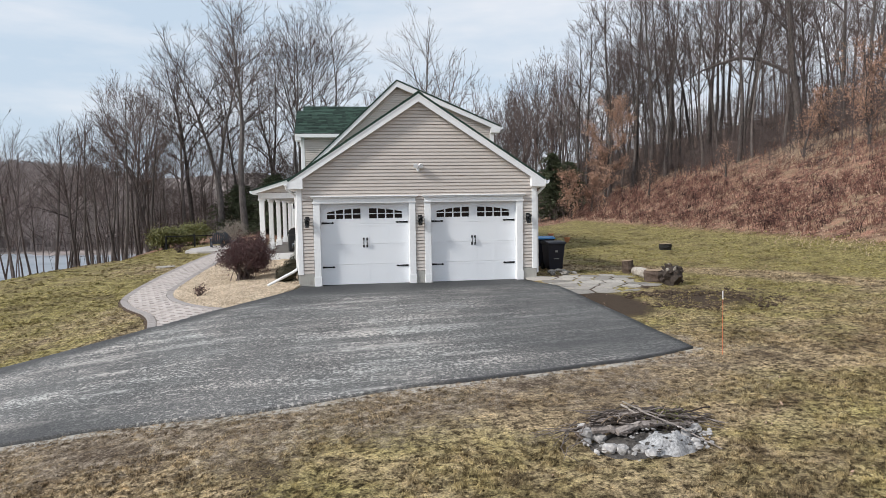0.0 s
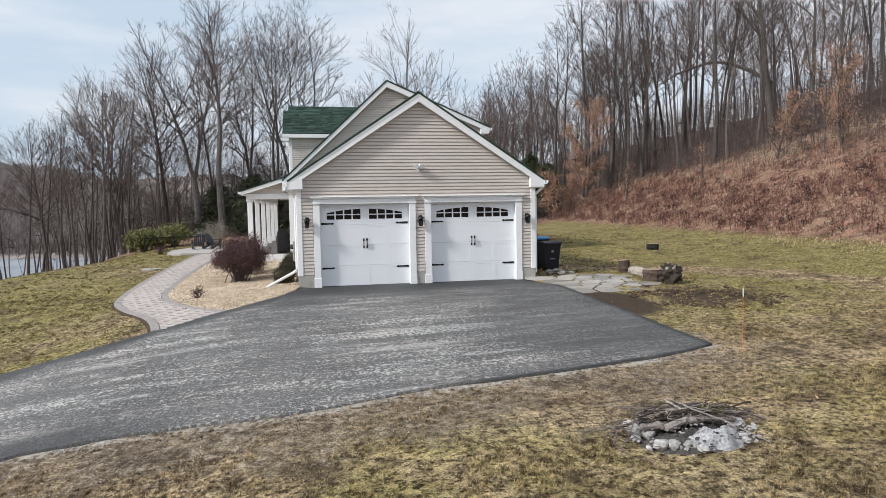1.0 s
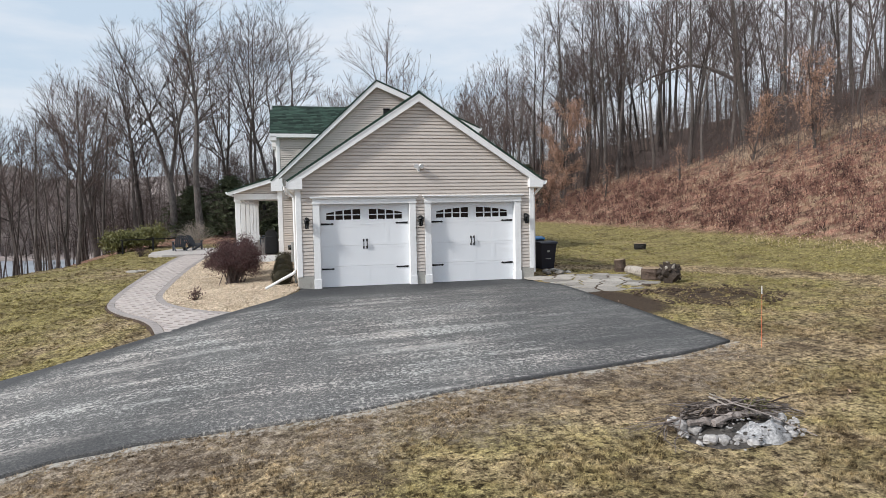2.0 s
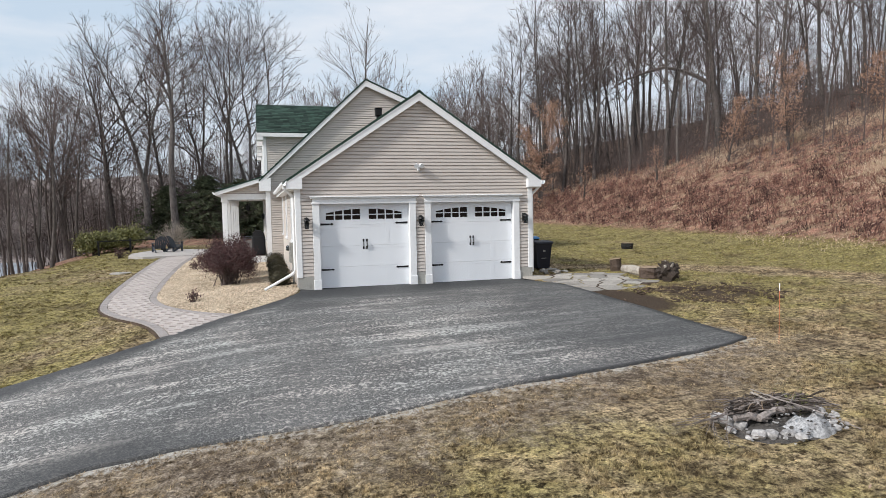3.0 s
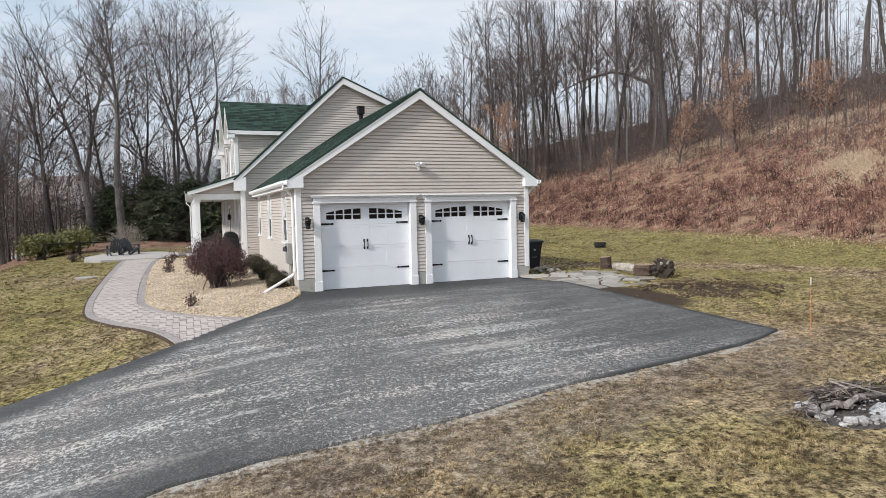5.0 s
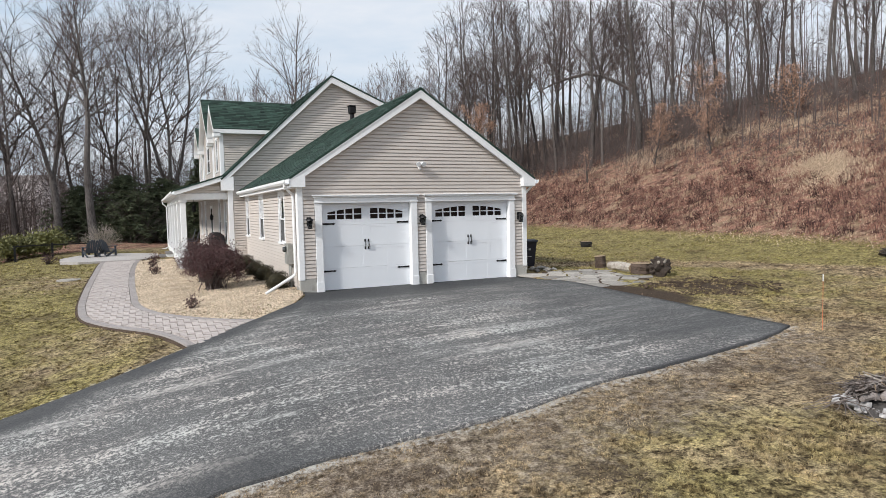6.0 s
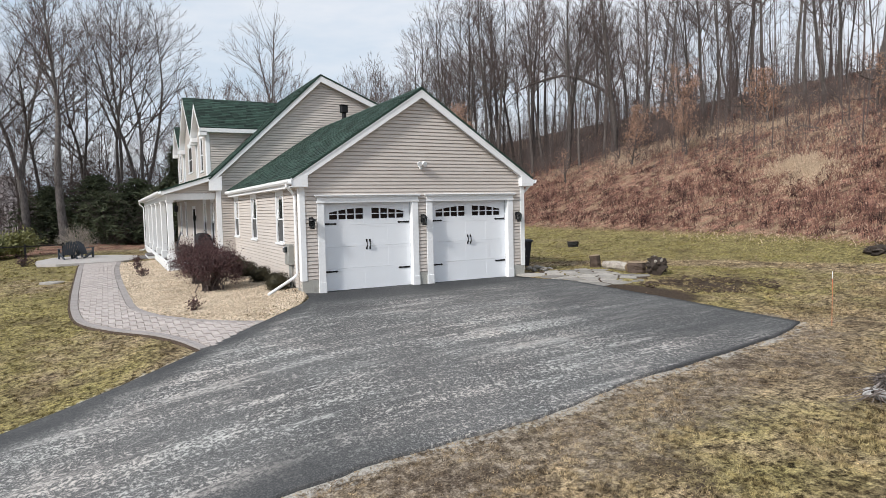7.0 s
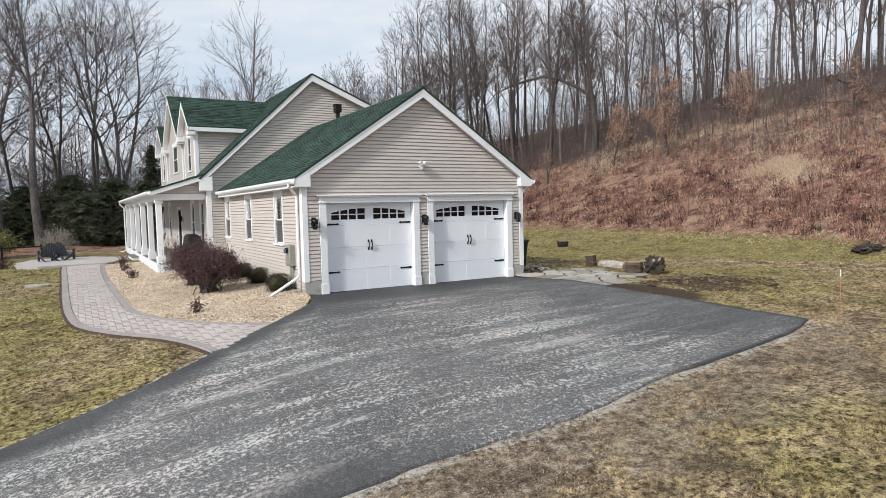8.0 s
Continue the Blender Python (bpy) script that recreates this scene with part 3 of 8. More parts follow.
PATH_IN = [(-1.65, -2.87), (-2.27, -2.25), (-3.0, -1.25), (-3.68, 0.1), (-4.08, 1.6), (-4.2, 3.5), (-4.3, 6.5), (-4.35, 9.5), (-4.35, 12.5), (-4.3, 14.5), (-4.2, 16.8)]
top_c = np.vstack([curve(DRIVE_TOP, 60), [(x, 0.1) for x in np.linspace(0.4, 7.42, 30)]])
low_c = curve(DRIVE_LOW, 90)
low_c[:, 1] += [0.05 * noise.noise(Vector((x * 1.7, 3.1, 0))) + 0.03 * noise.noise(Vector((x * 5.0, 8.1, 0))) for x, _ in low_c]
out_c, in_c = curve(PATH_OUT, 111), curve(PATH_IN, 111)


def inside(x, y, poly):
    """Which of the points lie in the polygon."""
    x, y = np.asarray(x), np.asarray(y)
    hit = np.zeros(x.shape, bool)
    for (x0, y0), (x1, y1) in zip(poly, np.roll(poly, -1, axis=0)):
        cross = ((y0 > y) != (y1 > y)) & (x < (x1 - x0) * (y - y0) / (y1 - y0 + 1e-12) + x0)
        hit ^= cross
    return hit


drive_poly = np.vstack([top_c, low_c[::-1]])
path_poly = np.vstack([out_c, in_c[::-1]])
bed_poly = np.vstack([in_c[:107], [(-2.75, 16.4), (-2.7, 9.9), (0.0, 9.9), (0.0, -0.15), (-0.12, -0.8), (-0.6, -1.75), (-1.2, -2.4)]])
patio_poly = np.array([(-7.7, 17.5), (-6.9, 16.8), (-5.9, 16.8), (-4.2, 16.8), (-3.4, 18.2), (-3.35, 21.2), (-4.6, 22.8), (-6.2, 23.2), (-7.4, 22.4), (-8.0, 20)])

# ---- ground ----
def spaced(a, b, fine, lo, hi):
    """Coordinates with even steps from lo to hi that widen outwards to a and b."""
    mid = list(np.arange(lo, hi + fine / 2, fine))
    for side, end in ((-1, a), (1, b)):
        p, stp = (mid[0], fine) if side < 0 else (mid[-1], fine)
        while side * (end - p) > 0:
            stp *= 1.16
            p += side * stp
            mid.insert(0, p) if side < 0 else mid.append(p)
    return np.array(mid)


gx, gy = spaced(-1500, 1500, 0.25, -14, 24), spaced(-700, 1800, 0.25, -20, 26)
X, Y = np.meshgrid(gx, gy)
nx, ny = len(gx), len(gy)
Z = land(X, Y)
lumps = np.array([noise.noise(Vector((a * 0.8, b * 0.8, 0))) * 0.035 + noise.noise(Vector((a * 2.7, b * 2.7, 4))) * 0.022 if abs(a) < 60 and -40 < b < 90 else 0.0 for a, b in zip(X.ravel(), Y.ravel())]).reshape(X.shape)
in_drive, in_path = inside(X, Y, drive_poly), inside(X, Y, path_poly)
in_bed, in_patio = inside(X, Y, bed_poly), inside(X, Y, patio_poly)
in_house = (X > 0.1) & (X < 7.3) & (Y > 0.1) & (Y < 10.2) | (X > -2.6) & (X < 8.3) & (Y > 10.2) & (Y < 27)
hard = in_drive | in_path | in_patio | in_house
rim = np.full(X.shape, 9.0)
for cx, cy in np.vstack([top_c, low_c, curve([(7.42, 0.1), (7.4, -9.5)], 40), out_c]):
    rim = np.minimum(rim, np.hypot(X - cx, Y - cy))
calm = np.clip((rim - 0.3) / 0.9, 0.0, 1.0)
Z = Z + np.where(hard & (rim > 0.3), -0.06, np.where(in_bed, -0.01, lumps * calm))
Z = np.where((X > 0.1) & (X < 7.3) & (Y > -0.7) & (Y < 10.2), Z - 0.2, Z)
Z = Z + np.where(in_bed, 0.03 * np.clip(1 - np.abs(X) / 1.6, 0, 1) * (Y > 0.4), 0)
bank = X - hill_edge(Y)
Z = Z + np.where(bank > 1, lumps * 3.0 * np.clip(bank / 6, 0, 1), 0)
faces = np.array([(j * nx + i, j * nx + i + 1, (j + 1) * nx + i + 1, (j + 1) * nx + i) for j in range(ny - 1) for i in range(nx - 1)])
ground_me = raw_mesh("ground", np.stack([X, Y, Z], -1).reshape(-1, 3), faces, M["cover"])
ground_me.polygons.foreach_set("use_smooth", [True] * len(ground_me.polygons))
# distant ground takes the same haze-paled colour as the far woods
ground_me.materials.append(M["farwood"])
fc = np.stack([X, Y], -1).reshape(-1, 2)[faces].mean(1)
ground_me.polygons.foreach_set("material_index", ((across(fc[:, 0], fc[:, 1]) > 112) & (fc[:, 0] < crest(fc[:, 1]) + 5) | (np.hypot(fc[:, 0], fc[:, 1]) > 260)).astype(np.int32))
woods = np.clip(0.5 + bank / 3.0, 0, 1)
woods = np.maximum(woods, np.clip(0.5 + (crest(Y) - 1.0 - X) / 3.0, 0, 1))
woods = np.maximum(woods, np.clip(0.5 + (Y - 30 - 0.35 * np.clip(X, -10, 30)) / 4.0, 0, 1) * (X < 30))
dug = np.maximum(np.clip(1.25 - np.hypot((X - 10.2) / 2.0, (Y + 4.9) / 2.2), 0, 1) * 0.72, np.where(X > 7.2, 1.0, 0.0) * np.clip(1.3 - np.hypot((X - 7.7) / 1.15, (Y + 4.9) / 2.2), 0, 1))
for px, py, rad in ((4.8, -12.7, 1.0), (9.2, -11.6, 0.45), (0.4, -12.4, 0.8), (-0.6, -13.0, 0.5), (1.6, -11.6, 0.5)):
    dug = np.maximum(dug, np.clip(1.1 - np.hypot(X - px, (Y - py) * 1.3) / rad, 0, 1) * 0.62)
dug = np.where(in_bed, 0.3, dug)
def blotch_at(x, y):
    """Where the thin grass along the drive has gone to bare brown earth."""
    k = [noise.noise(Vector((a * 0.75, b * 1.1, 31))) + 0.6 * noise.noise(Vector((a * 2.3, b * 2.9, 37))) for a, b in zip(np.ravel(x), np.ravel(y))]
    return np.clip((np.array(k).reshape(np.shape(x)) - 0.1) / 0.3, 0, 1)


TRACK = curve([(9.4, 2.6), (11.6, 1.2), (13.4, -0.8), (14.8, -3.4), (15.4, -6.5), (15.2, -10)], 40)


def trodden(x, y):
    """A bleached track worn round the logs and along the foot of the bank."""
    d = np.full(np.shape(x), 9.0)
    for cx, cy in TRACK:
        d = np.minimum(d, np.hypot(x - cx, y - cy))
    return 1.6 * np.clip(1.35 - d / 0.95, 0, 1)


low_d = np.full(X.shape, 9.0)
for cx, cy in low_c:
    low_d = np.minimum(low_d, np.hypot(X - cx, Y - cy))
top_d = np.full(X.shape, 9.0)
for cx, cy in curve(DRIVE_TOP[:5], 40):
    top_d = np.minimum(top_d, np.hypot(X - cx, Y - cy))
worn = np.clip(0.9 - low_d / 3.4, 0, 1) * step01(-X, -11, -5) ** 0.5
worn_out = blotch_at(X, Y) * (worn > 0.12)
dug = np.maximum(dug, 0.5 * worn_out)
dust = np.maximum(np.clip(0.8 - low_d / 0.5, 0, 1), np.clip(0.78 - top_d / 0.5, 0, 1))
deep = np.clip((bank - wood_edge(Y) + 1.0) / 6.0, 0, 1)
for key, val in (("cover", woods), ("deep", deep), ("bare", dug), ("worn", worn), ("dust", dust), ("lush", step01(X, 8, 13) * step01(Y, -9, -3) + 0.6 * step01(-X, 3.5, 6) - trodden(X, Y))):
    ground_me.attributes.new(key, "FLOAT", "POINT").data.foreach_set("value", val.ravel().astype(np.float32))
tagged(new("ground", ground_me), "winter lawn of straw and dull green running into leaf-littered woodland", "ground", "", "structure")

# ---- lake ----
lake = Geo()
ls = [(s, q) for s in (44, 121) for q in (-260, 120)]
lake.add([(-0.6 * s + 0.8 * q, 0.8 * s + 0.6 * q, -5.0) for s, q in ls], [(0, 1, 3, 2)])
tagged(part("lake", lake, M["water"], None), "pale frozen lake below the lawn", "water", "", "structure")

# ---- driveway ----
rows_n = 35
dv, df, de = [], [], []
for a, b in zip(top_c, low_c):
    for k in range(rows_n + 1):
        span = float(np.hypot(*(b - a)))
        q = k / 30 * (1 - 0.5 / span) if k <= 30 else 1 - (0.25, 0.1, 0.06, 0.03, 0.0)[k - 31] / span
        x, y = a + (b - a) * q
        z = land1(x, y) + 0.045 + 0.012 * noise.noise(Vector((x * 0.5, y * 0.5, 9)))
        if y > -0.6:
            z = z * 0.4
        z -= 0.085 * float(step01(y, -2.8, -0.4)) * float(step01(x, -0.4, 0.4))
        dv.append((x, y, z))
        dl, dr = q * np.hypot(*(b - a)), (1 - q) * np.hypot(*(b - a))
        near_house = step01(3.2 + 0.6 * math.sin(x * 1.7), 1.2, 3.2) * step01(-y - 0.25 * max(0.0, 2.0 - x) + 0.9 * noise.noise(Vector((x * 0.5, y * 0.8, 6))), 3.2, 0.5) * step01(x, -1.6, -0.3)
        rim = max((0.75 + 0.35 * noise.noise(Vector((x * 3.1, 4, 5)))) * step01(-dr, -0.08, -0.05) * step01(x + 0.8 * noise.noise(Vector((x * 1.3, 0, 5))), 2.4, 2.9), 0.42 * step01(x + 2.2 * noise.noise(Vector((x * 0.6, y * 0.9, 3))), 2.5, 6.0), (0.75 + 0.3 * noise.noise(Vector((x * 1.9, y * 1.9, 7)))) * step01(-dl + 0.6 * noise.noise(Vector((x * 0.9, y * 0.9, 8))), -1.5, -0.2) if x < 0 else 0, 0.6 * step01(-dr, -1.3, -0.3) * step01(-x + noise.noise(Vector((x * 0.8, y * 0.8, 1))), 1.0, 3.0), 0.5 * step01(x + 0.7 * noise.noise(Vector((x, y, 2))), 6.3, 7.3))
        de.append(max(0.95 * near_house, rim))
na = len(top_c)
df = [(i * (rows_n + 1) + k, i * (rows_n + 1) + k + 1, (i + 1) * (rows_n + 1) + k + 1, (i + 1) * (rows_n + 1) + k) for i in range(na - 1) for k in range(rows_n)]
rim_i = [i * (rows_n + 1) for i in range(na)] + [(na - 1) * (rows_n + 1) + k for k in range(1, rows_n + 1)] + [i * (rows_n + 1) + rows_n for i in range(na - 2, -1, -1)]
k0 = len(dv)
dv += [(dv[i][0] * 1.0, dv[i][1], dv[i][2] - 0.12) for i in rim_i]
de += [1.0] * len(rim_i)
df += [(rim_i[j], k0 + j, k0 + j + 1, rim_i[j + 1]) for j in range(len(rim_i) - 1)]
drive_me = raw_mesh("driveway", np.array(dv), np.array(df), M["asphalt"])
drive_me.attributes.new("edge", "FLOAT", "POINT").data.foreach_set("value", np.array(de, np.float32))
bmv = bmesh.new()
bmv.from_mesh(drive_me)
bmesh.ops.recalc_face_normals(bmv, faces=bmv.faces[:])
bmv.to_mesh(drive_me)
bmv.free()
tagged(new("driveway", drive_me), "weathered grey asphalt driveway with pale silt streaks", "driveway", "", "structure")

# ---- patio behind, pale slab ----
g = Geo().prism([(x, y, -0.11) for x, y in patio_poly], (0, 0, 0.13))
tagged(part("patio", g, M["patio"], None), "pale stone patio beside the porch steps", "patio", "", "structure")


# ---- house ----
house = thing("house", (3.7, 5, 0), "beige-sided house with green shingle roof, white trim and attached two-car garage", "house")
COURSE = 0.105


def siding(name, o, u, n, lo, hi, z0, z1, holes=(), label=""):
    """Lapped courses on a wall through o along u, facing n; lo and hi give its ends at a height."""
    o, u, n = Vector(o), Vector(u), Vector(n)
    g = Geo()
    flip = u.cross(Vector((0, 0, 1))).dot(n) < 0
    z = z0
    while z < z1 - 0.01:
        zt = min(z + COURSE, z1)
        cuts = sorted((a, b) for a, b, c, d in holes if c < (z + zt) / 2 < d)
        spans, at0, at1 = [], lo(z), lo(zt)
        for a, b in cuts:
            spans.append((at0, a, at1, a))
            at0 = at1 = b
        spans.append((at0, hi(z), at1, hi(zt)))
        for a0, b0, a1, b1 in spans:
            if b0 - a0 < 0.02:
                continue
            b1 = max(b1, a1 + 0.001)
            P = lambda s, h, out: o + u * s + n * out + Vector((0, 0, h - o.z))
            mz, ma, mb = z + 0.78 * (zt - z), a0 + 0.78 * (a1 - a0), b0 + 0.78 * (b1 - b0)
            v = [P(a0, z + 0.01, 0.04), P(b0, z + 0.01, 0.04), P(mb, mz + 0.01, 0.024), P(ma, mz + 0.01, 0.024), P(b1, zt + 0.012, 0.006), P(a1, zt + 0.012, 0.006), P(a0, z + 0.014, 0.0), P(b0, z + 0.014, 0.0)]
            f = [(0, 1, 2, 3), (3, 2, 4, 5), (6, 7, 1, 0)]
            g.add(v, [q[::-1] for q in f] if flip else f)
        z = zt
    return part(name, g, M["siding"], house, label)


def wall_core(name, o, u, n, s0, s1, z0, z1, holes=(), thick=0.14):
    """The sheathed wall behind the siding, pierced by its openings."""
    o, u, n = Vector(o), Vector(u), Vector(n)
    cuts = sorted({s0, s1, *[h[0] for h in holes], *[h[1] for h in holes]})
    for a, b in zip(cuts, cuts[1:]):
        gaps = sorted((h[2], h[3]) for h in holes if h[0] <= (a + b) / 2 <= h[1])
        z = z0
        for c, d in gaps + [(z1, z1)]:
            if c - z > 0.01:
                g = Geo().prism([o + u * a + Vector((0, 0, z)) - n * 0.002, o + u * b + Vector((0, 0, z)) - n * 0.002, o + u * b + Vector((0, 0, c)) - n * 0.002, o + u * a + Vector((0, 0, c)) - n * 0.002], -n * thick)
                part(name, g, M["dark"], house)
            z = d


def shingles(name, o, u, v, ulo, uhi, vmax, label="", thick=0.05, parent=None):
    """A roof slope: deck and overlapping shingle tabs, from the eave point o along u and up the slope v."""
    o, u, v = Vector(o), Vector(u).normalized(), Vector(v).normalized()
    n = u.cross(v).normalized()
    if n.z < 0:
        n = -n
    rng = random.Random(name + str(round(o.x * 7 + o.y)))
    deck = Geo().prism([o + u * ulo(0), o + u * uhi(0), o + u * uhi(vmax) + v * vmax, o + u * ulo(vmax) + v * vmax], -n * thick)
    slope = part("roof", deck, M["shingle"], parent or house, label)
    g = Geo()
    k, row = 0.0, 0
    while k < vmax:
        kt = min(k + 0.19, vmax)
        a, b = ulo(min(k + 0.07, vmax)), uhi(min(k + 0.07, vmax))
        s = a - rng.uniform(0, 0.25)
        while s < b:
            e = s + rng.uniform(0.16, 0.42)
            c, d = max(s, a), min(e, b)
            if d - c > 0.02:
                t = rng.uniform(0.012, 0.024)
                p = [o + u * c + v * k, o + u * d + v * k, o + u * d + v * kt, o + u * c + v * kt]
                g.add([p[0] + n * t, p[1] + n * t, p[2] + n * 0.003, p[3] + n * 0.003, p[0], p[1]], [(0, 1, 2, 3), (4, 5, 1, 0), (4, 0, 3), (5, 2, 1)])
            s = e
        k += 0.14
        row += 1
    tagged(part("shingle_layer", g, M["shingle"], slope), kind="stuff")
    return slope


def trim(name, a, b, w, h, up=(0, 0, 1), c=0.008, label="", parent=None):
    return part(name, Geo().beam(a, b, w, h, up, c), M["white"], parent or house, label)


def board(name, x0, x1, y0, y1, z0, z1, c=0.008, mat="white", label="", parent=None):
    return part(name, Geo().box(x0, x1, y0, y1, z0, z1, c), M[mat], parent or house, label)


def window(o, u, n, s, w, z0, z1, lights=True, label="white double-hung window"):
    """A trimmed double-hung window; s, w, z0, z1 are its outer casing along the wall."""
    o, u, n = Vector(o), Vector(u), Vector(n)
    A = lambda p, q, h0, h1, d0, d1, c=0.006: Geo().prism([o + u * p + n * d0 + Vector((0, 0, h0)), o + u * q + n * d0 + Vector((0, 0, h0)), o + u * q + n * d0 + Vector((0, 0, h1)), o + u * p + n * d0 + Vector((0, 0, h1))], n * (d1 - d0))
    cw, ch = 0.08, 0.15
    win = part("window", A(s - 0.02, s + w + 0.02, z1, z1 + 0.05, 0.0, 0.07), M["white"], house, label)
    for p, q, h0, h1 in ((s, s + cw, z0, z1), (s + w - cw, s + w, z0, z1), (s + cw, s + w - cw, z1 - ch, z1)):
        part("casing", A(p, q, h0, h1, -0.05, 0.045), M["white"], win)
    part("sill", A(s - 0.03, s + w + 0.03, z0 - 0.06, z0, -0.05, 0.085), M["white"], win)
    mid = (z0 + z1 - ch) / 2
    for h0, h1, d in ((z0, mid + 0.02, -0.02), (mid - 0.02, z1 - ch, 0.005)):
        fr = Geo()
        a, b = s + cw, s + w - cw
        for p, q, r, t in ((a, a + 0.03, h0, h1), (b - 0.03, b, h0, h1), (a, b, h0, h0 + 0.04), (a, b, h1 - 0.035, h1)):
            e = A(p, q, r, t, d - 0.03, d)
            fr.add(e.v, e.f)
        part("sash", fr, M["white"], win)
        part("pane", A(a + 0.025, b - 0.025, h0 + 0.035, h1 - 0.03, d - 0.014, d - 0.008), M["glass"], win)
    part("insect_screen", A(s + cw + 0.03, s + w - cw - 0.03, z0 + 0.035, mid - 0.012, -0.019, -0.016), M["screen"], win, "grey insect screen over the lower sash")
    if lights:
        # dark panel added behind the upper sash in place of the room's own darkness
        sh = A(s + cw + 0.01, s + w - cw - 0.01, mid - 0.1, z1 - ch, -0.1, -0.095)
        part("shade", sh, M["dark"], win, "dark panel standing in for the unlit room")
    return win


# garage
GX1, GY1 = 7.4, 10.1
RIDGE_X, RIDGE_Z, SLOPE = 3.7, 5.78, 0.667
D1, D2 = (0.65, 3.36), (4.04, 6.78)
DOOR_H = 2.42
roof_z = lambda x: RIDGE_Z - abs(x - RIDGE_X) * SLOPE
gable_lo = lambda z: max(0.0, RIDGE_X - (RIDGE_Z - 0.1 - z) / SLOPE)
gable_hi = lambda z: min(GX1, RIDGE_X + (RIDGE_Z - 0.1 - z) / SLOPE)
door_holes = [(D1[0] - 0.02, D1[1] + 0.02, -0.2, DOOR_H + 0.02), (D2[0] - 0.02, D2[1] + 0.02, -0.2, DOOR_H + 0.02)]
wall_core("wall", (0, 0, 0), (1, 0, 0), (0, -1, 0), 0, GX1, -0.3, 3.1, door_holes)
g = Geo().prism([(0, 0.002, 3.1), (GX1, 0.002, 3.1), (RIDGE_X, 0.002, RIDGE_Z - 0.12)], (0, 0.14, 0))
part("gable_wall", g, M["dark"], house)
siding("siding", (0, 0, 0), (1, 0, 0), (0, -1, 0), gable_lo, gable_hi, 0.3, 5.62, [(0.44, 3.57, 0, 2.62), (3.83, 6.99, 0, 2.62)], "beige lapped siding of the garage front")
win_holes = [(1.78, 2.74, 1.27, 2.84), (5.6, 6.56, 1.27, 2.84), (9.06, 10.0, 1.27, 2.84)]
wall_core("wall", (0, 0, 0), (0, 1, 0), (-1, 0, 0), 0.15, GY1, -0.3, 3.1, [(a + 0.08, b - 0.08, c, d - 0.06) for a, b, c, d in win_holes])
siding("siding", (0, 0, 0), (0, 1, 0), (-1, 0, 0), lambda z: 0.0, lambda z: GY1, 0.06, 3.0, [(a, b, c - 0.04, d) for a, b, c, d in win_holes], "beige lapped siding of the garage side")
wall_core("wall", (GX1, 0, 0), (0, 1, 0), (1, 0, 0), 0.15, GY1, -0.3, 3.1)
siding("siding", (GX1, 0, 0), (0, 1, 0), (1, 0, 0), lambda z: 0.0, lambda z: GY1, 0.3, 3.0)
part("floor_slab", Geo().box(0.15, GX1 - 0.15, 0.02, GY1, -0.25, -0.1), M["concrete"], house)
for a, b in ((-0.03, D1[0] - 0.21), (3.57, 3.83), (6.99, GX1 + 0.03)):
    board("foundation", a, b, -0.035, 0.12, -0.4, 0.3, 0.01, "concrete")
board("foundation", -0.02, 0.1, 0.12, GY1, -0.5, 0.07, 0.01, "concrete")
board("foundation", GX1 - 0.1, GX1 + 0.035, 0.12, GY1, -0.5, 0.3, 0.01, "concrete")
for a, b, c, d, e in win_holes and [(w[0], w[1] - w[0], w[2], w[3], 0) for w in win_holes]:
    window((0, 0, 0), (0, 1, 0), (-1, 0, 0), a, b, c, d)
# corner boards
for x0, x1, y0, y1 in ((-0.04, 0.12, -0.05, -0.002), (-0.05, -0.002, 0.0, 0.12), (GX1 - 0.12, GX1 + 0.04, -0.05, -0.002), (GX1 + 0.002, GX1 + 0.05, 0.0, 0.12)):
    board("corner_board", x0, x1, y0, y1, 0.27, 2.95)
# roof
E0, E1 = -0.28, GX1 + 0.28
run = RIDGE_X - E0
length = math.hypot(run, run * SLOPE)
shingles("roof_left", (E0, -0.23, roof_z(E0)), (0, 1, 0), (1, 0, SLOPE), lambda v: 0.0, lambda v: GY1 + 0.25 + min(0, 0.0), length, "dark green shingled slope of the garage")
shingles("roof_right", (E1, -0.23, roof_z(E1)), (0, 1, 0), (-1, 0, SLOPE), lambda v: 0.0, lambda v: GY1 + 0.25, length, "dark green shingled slope of the garage")
part("ridge_cap", Geo().prism([(RIDGE_X - 0.14, -0.23, RIDGE_Z - 0.065), (RIDGE_X, -0.23, RIDGE_Z + 0.035), (RIDGE_X + 0.14, -0.23, RIDGE_Z - 0.065), (RIDGE_X, -0.23, RIDGE_Z + 0.01)], (0, GY1, 0)), M["shingle"], house)
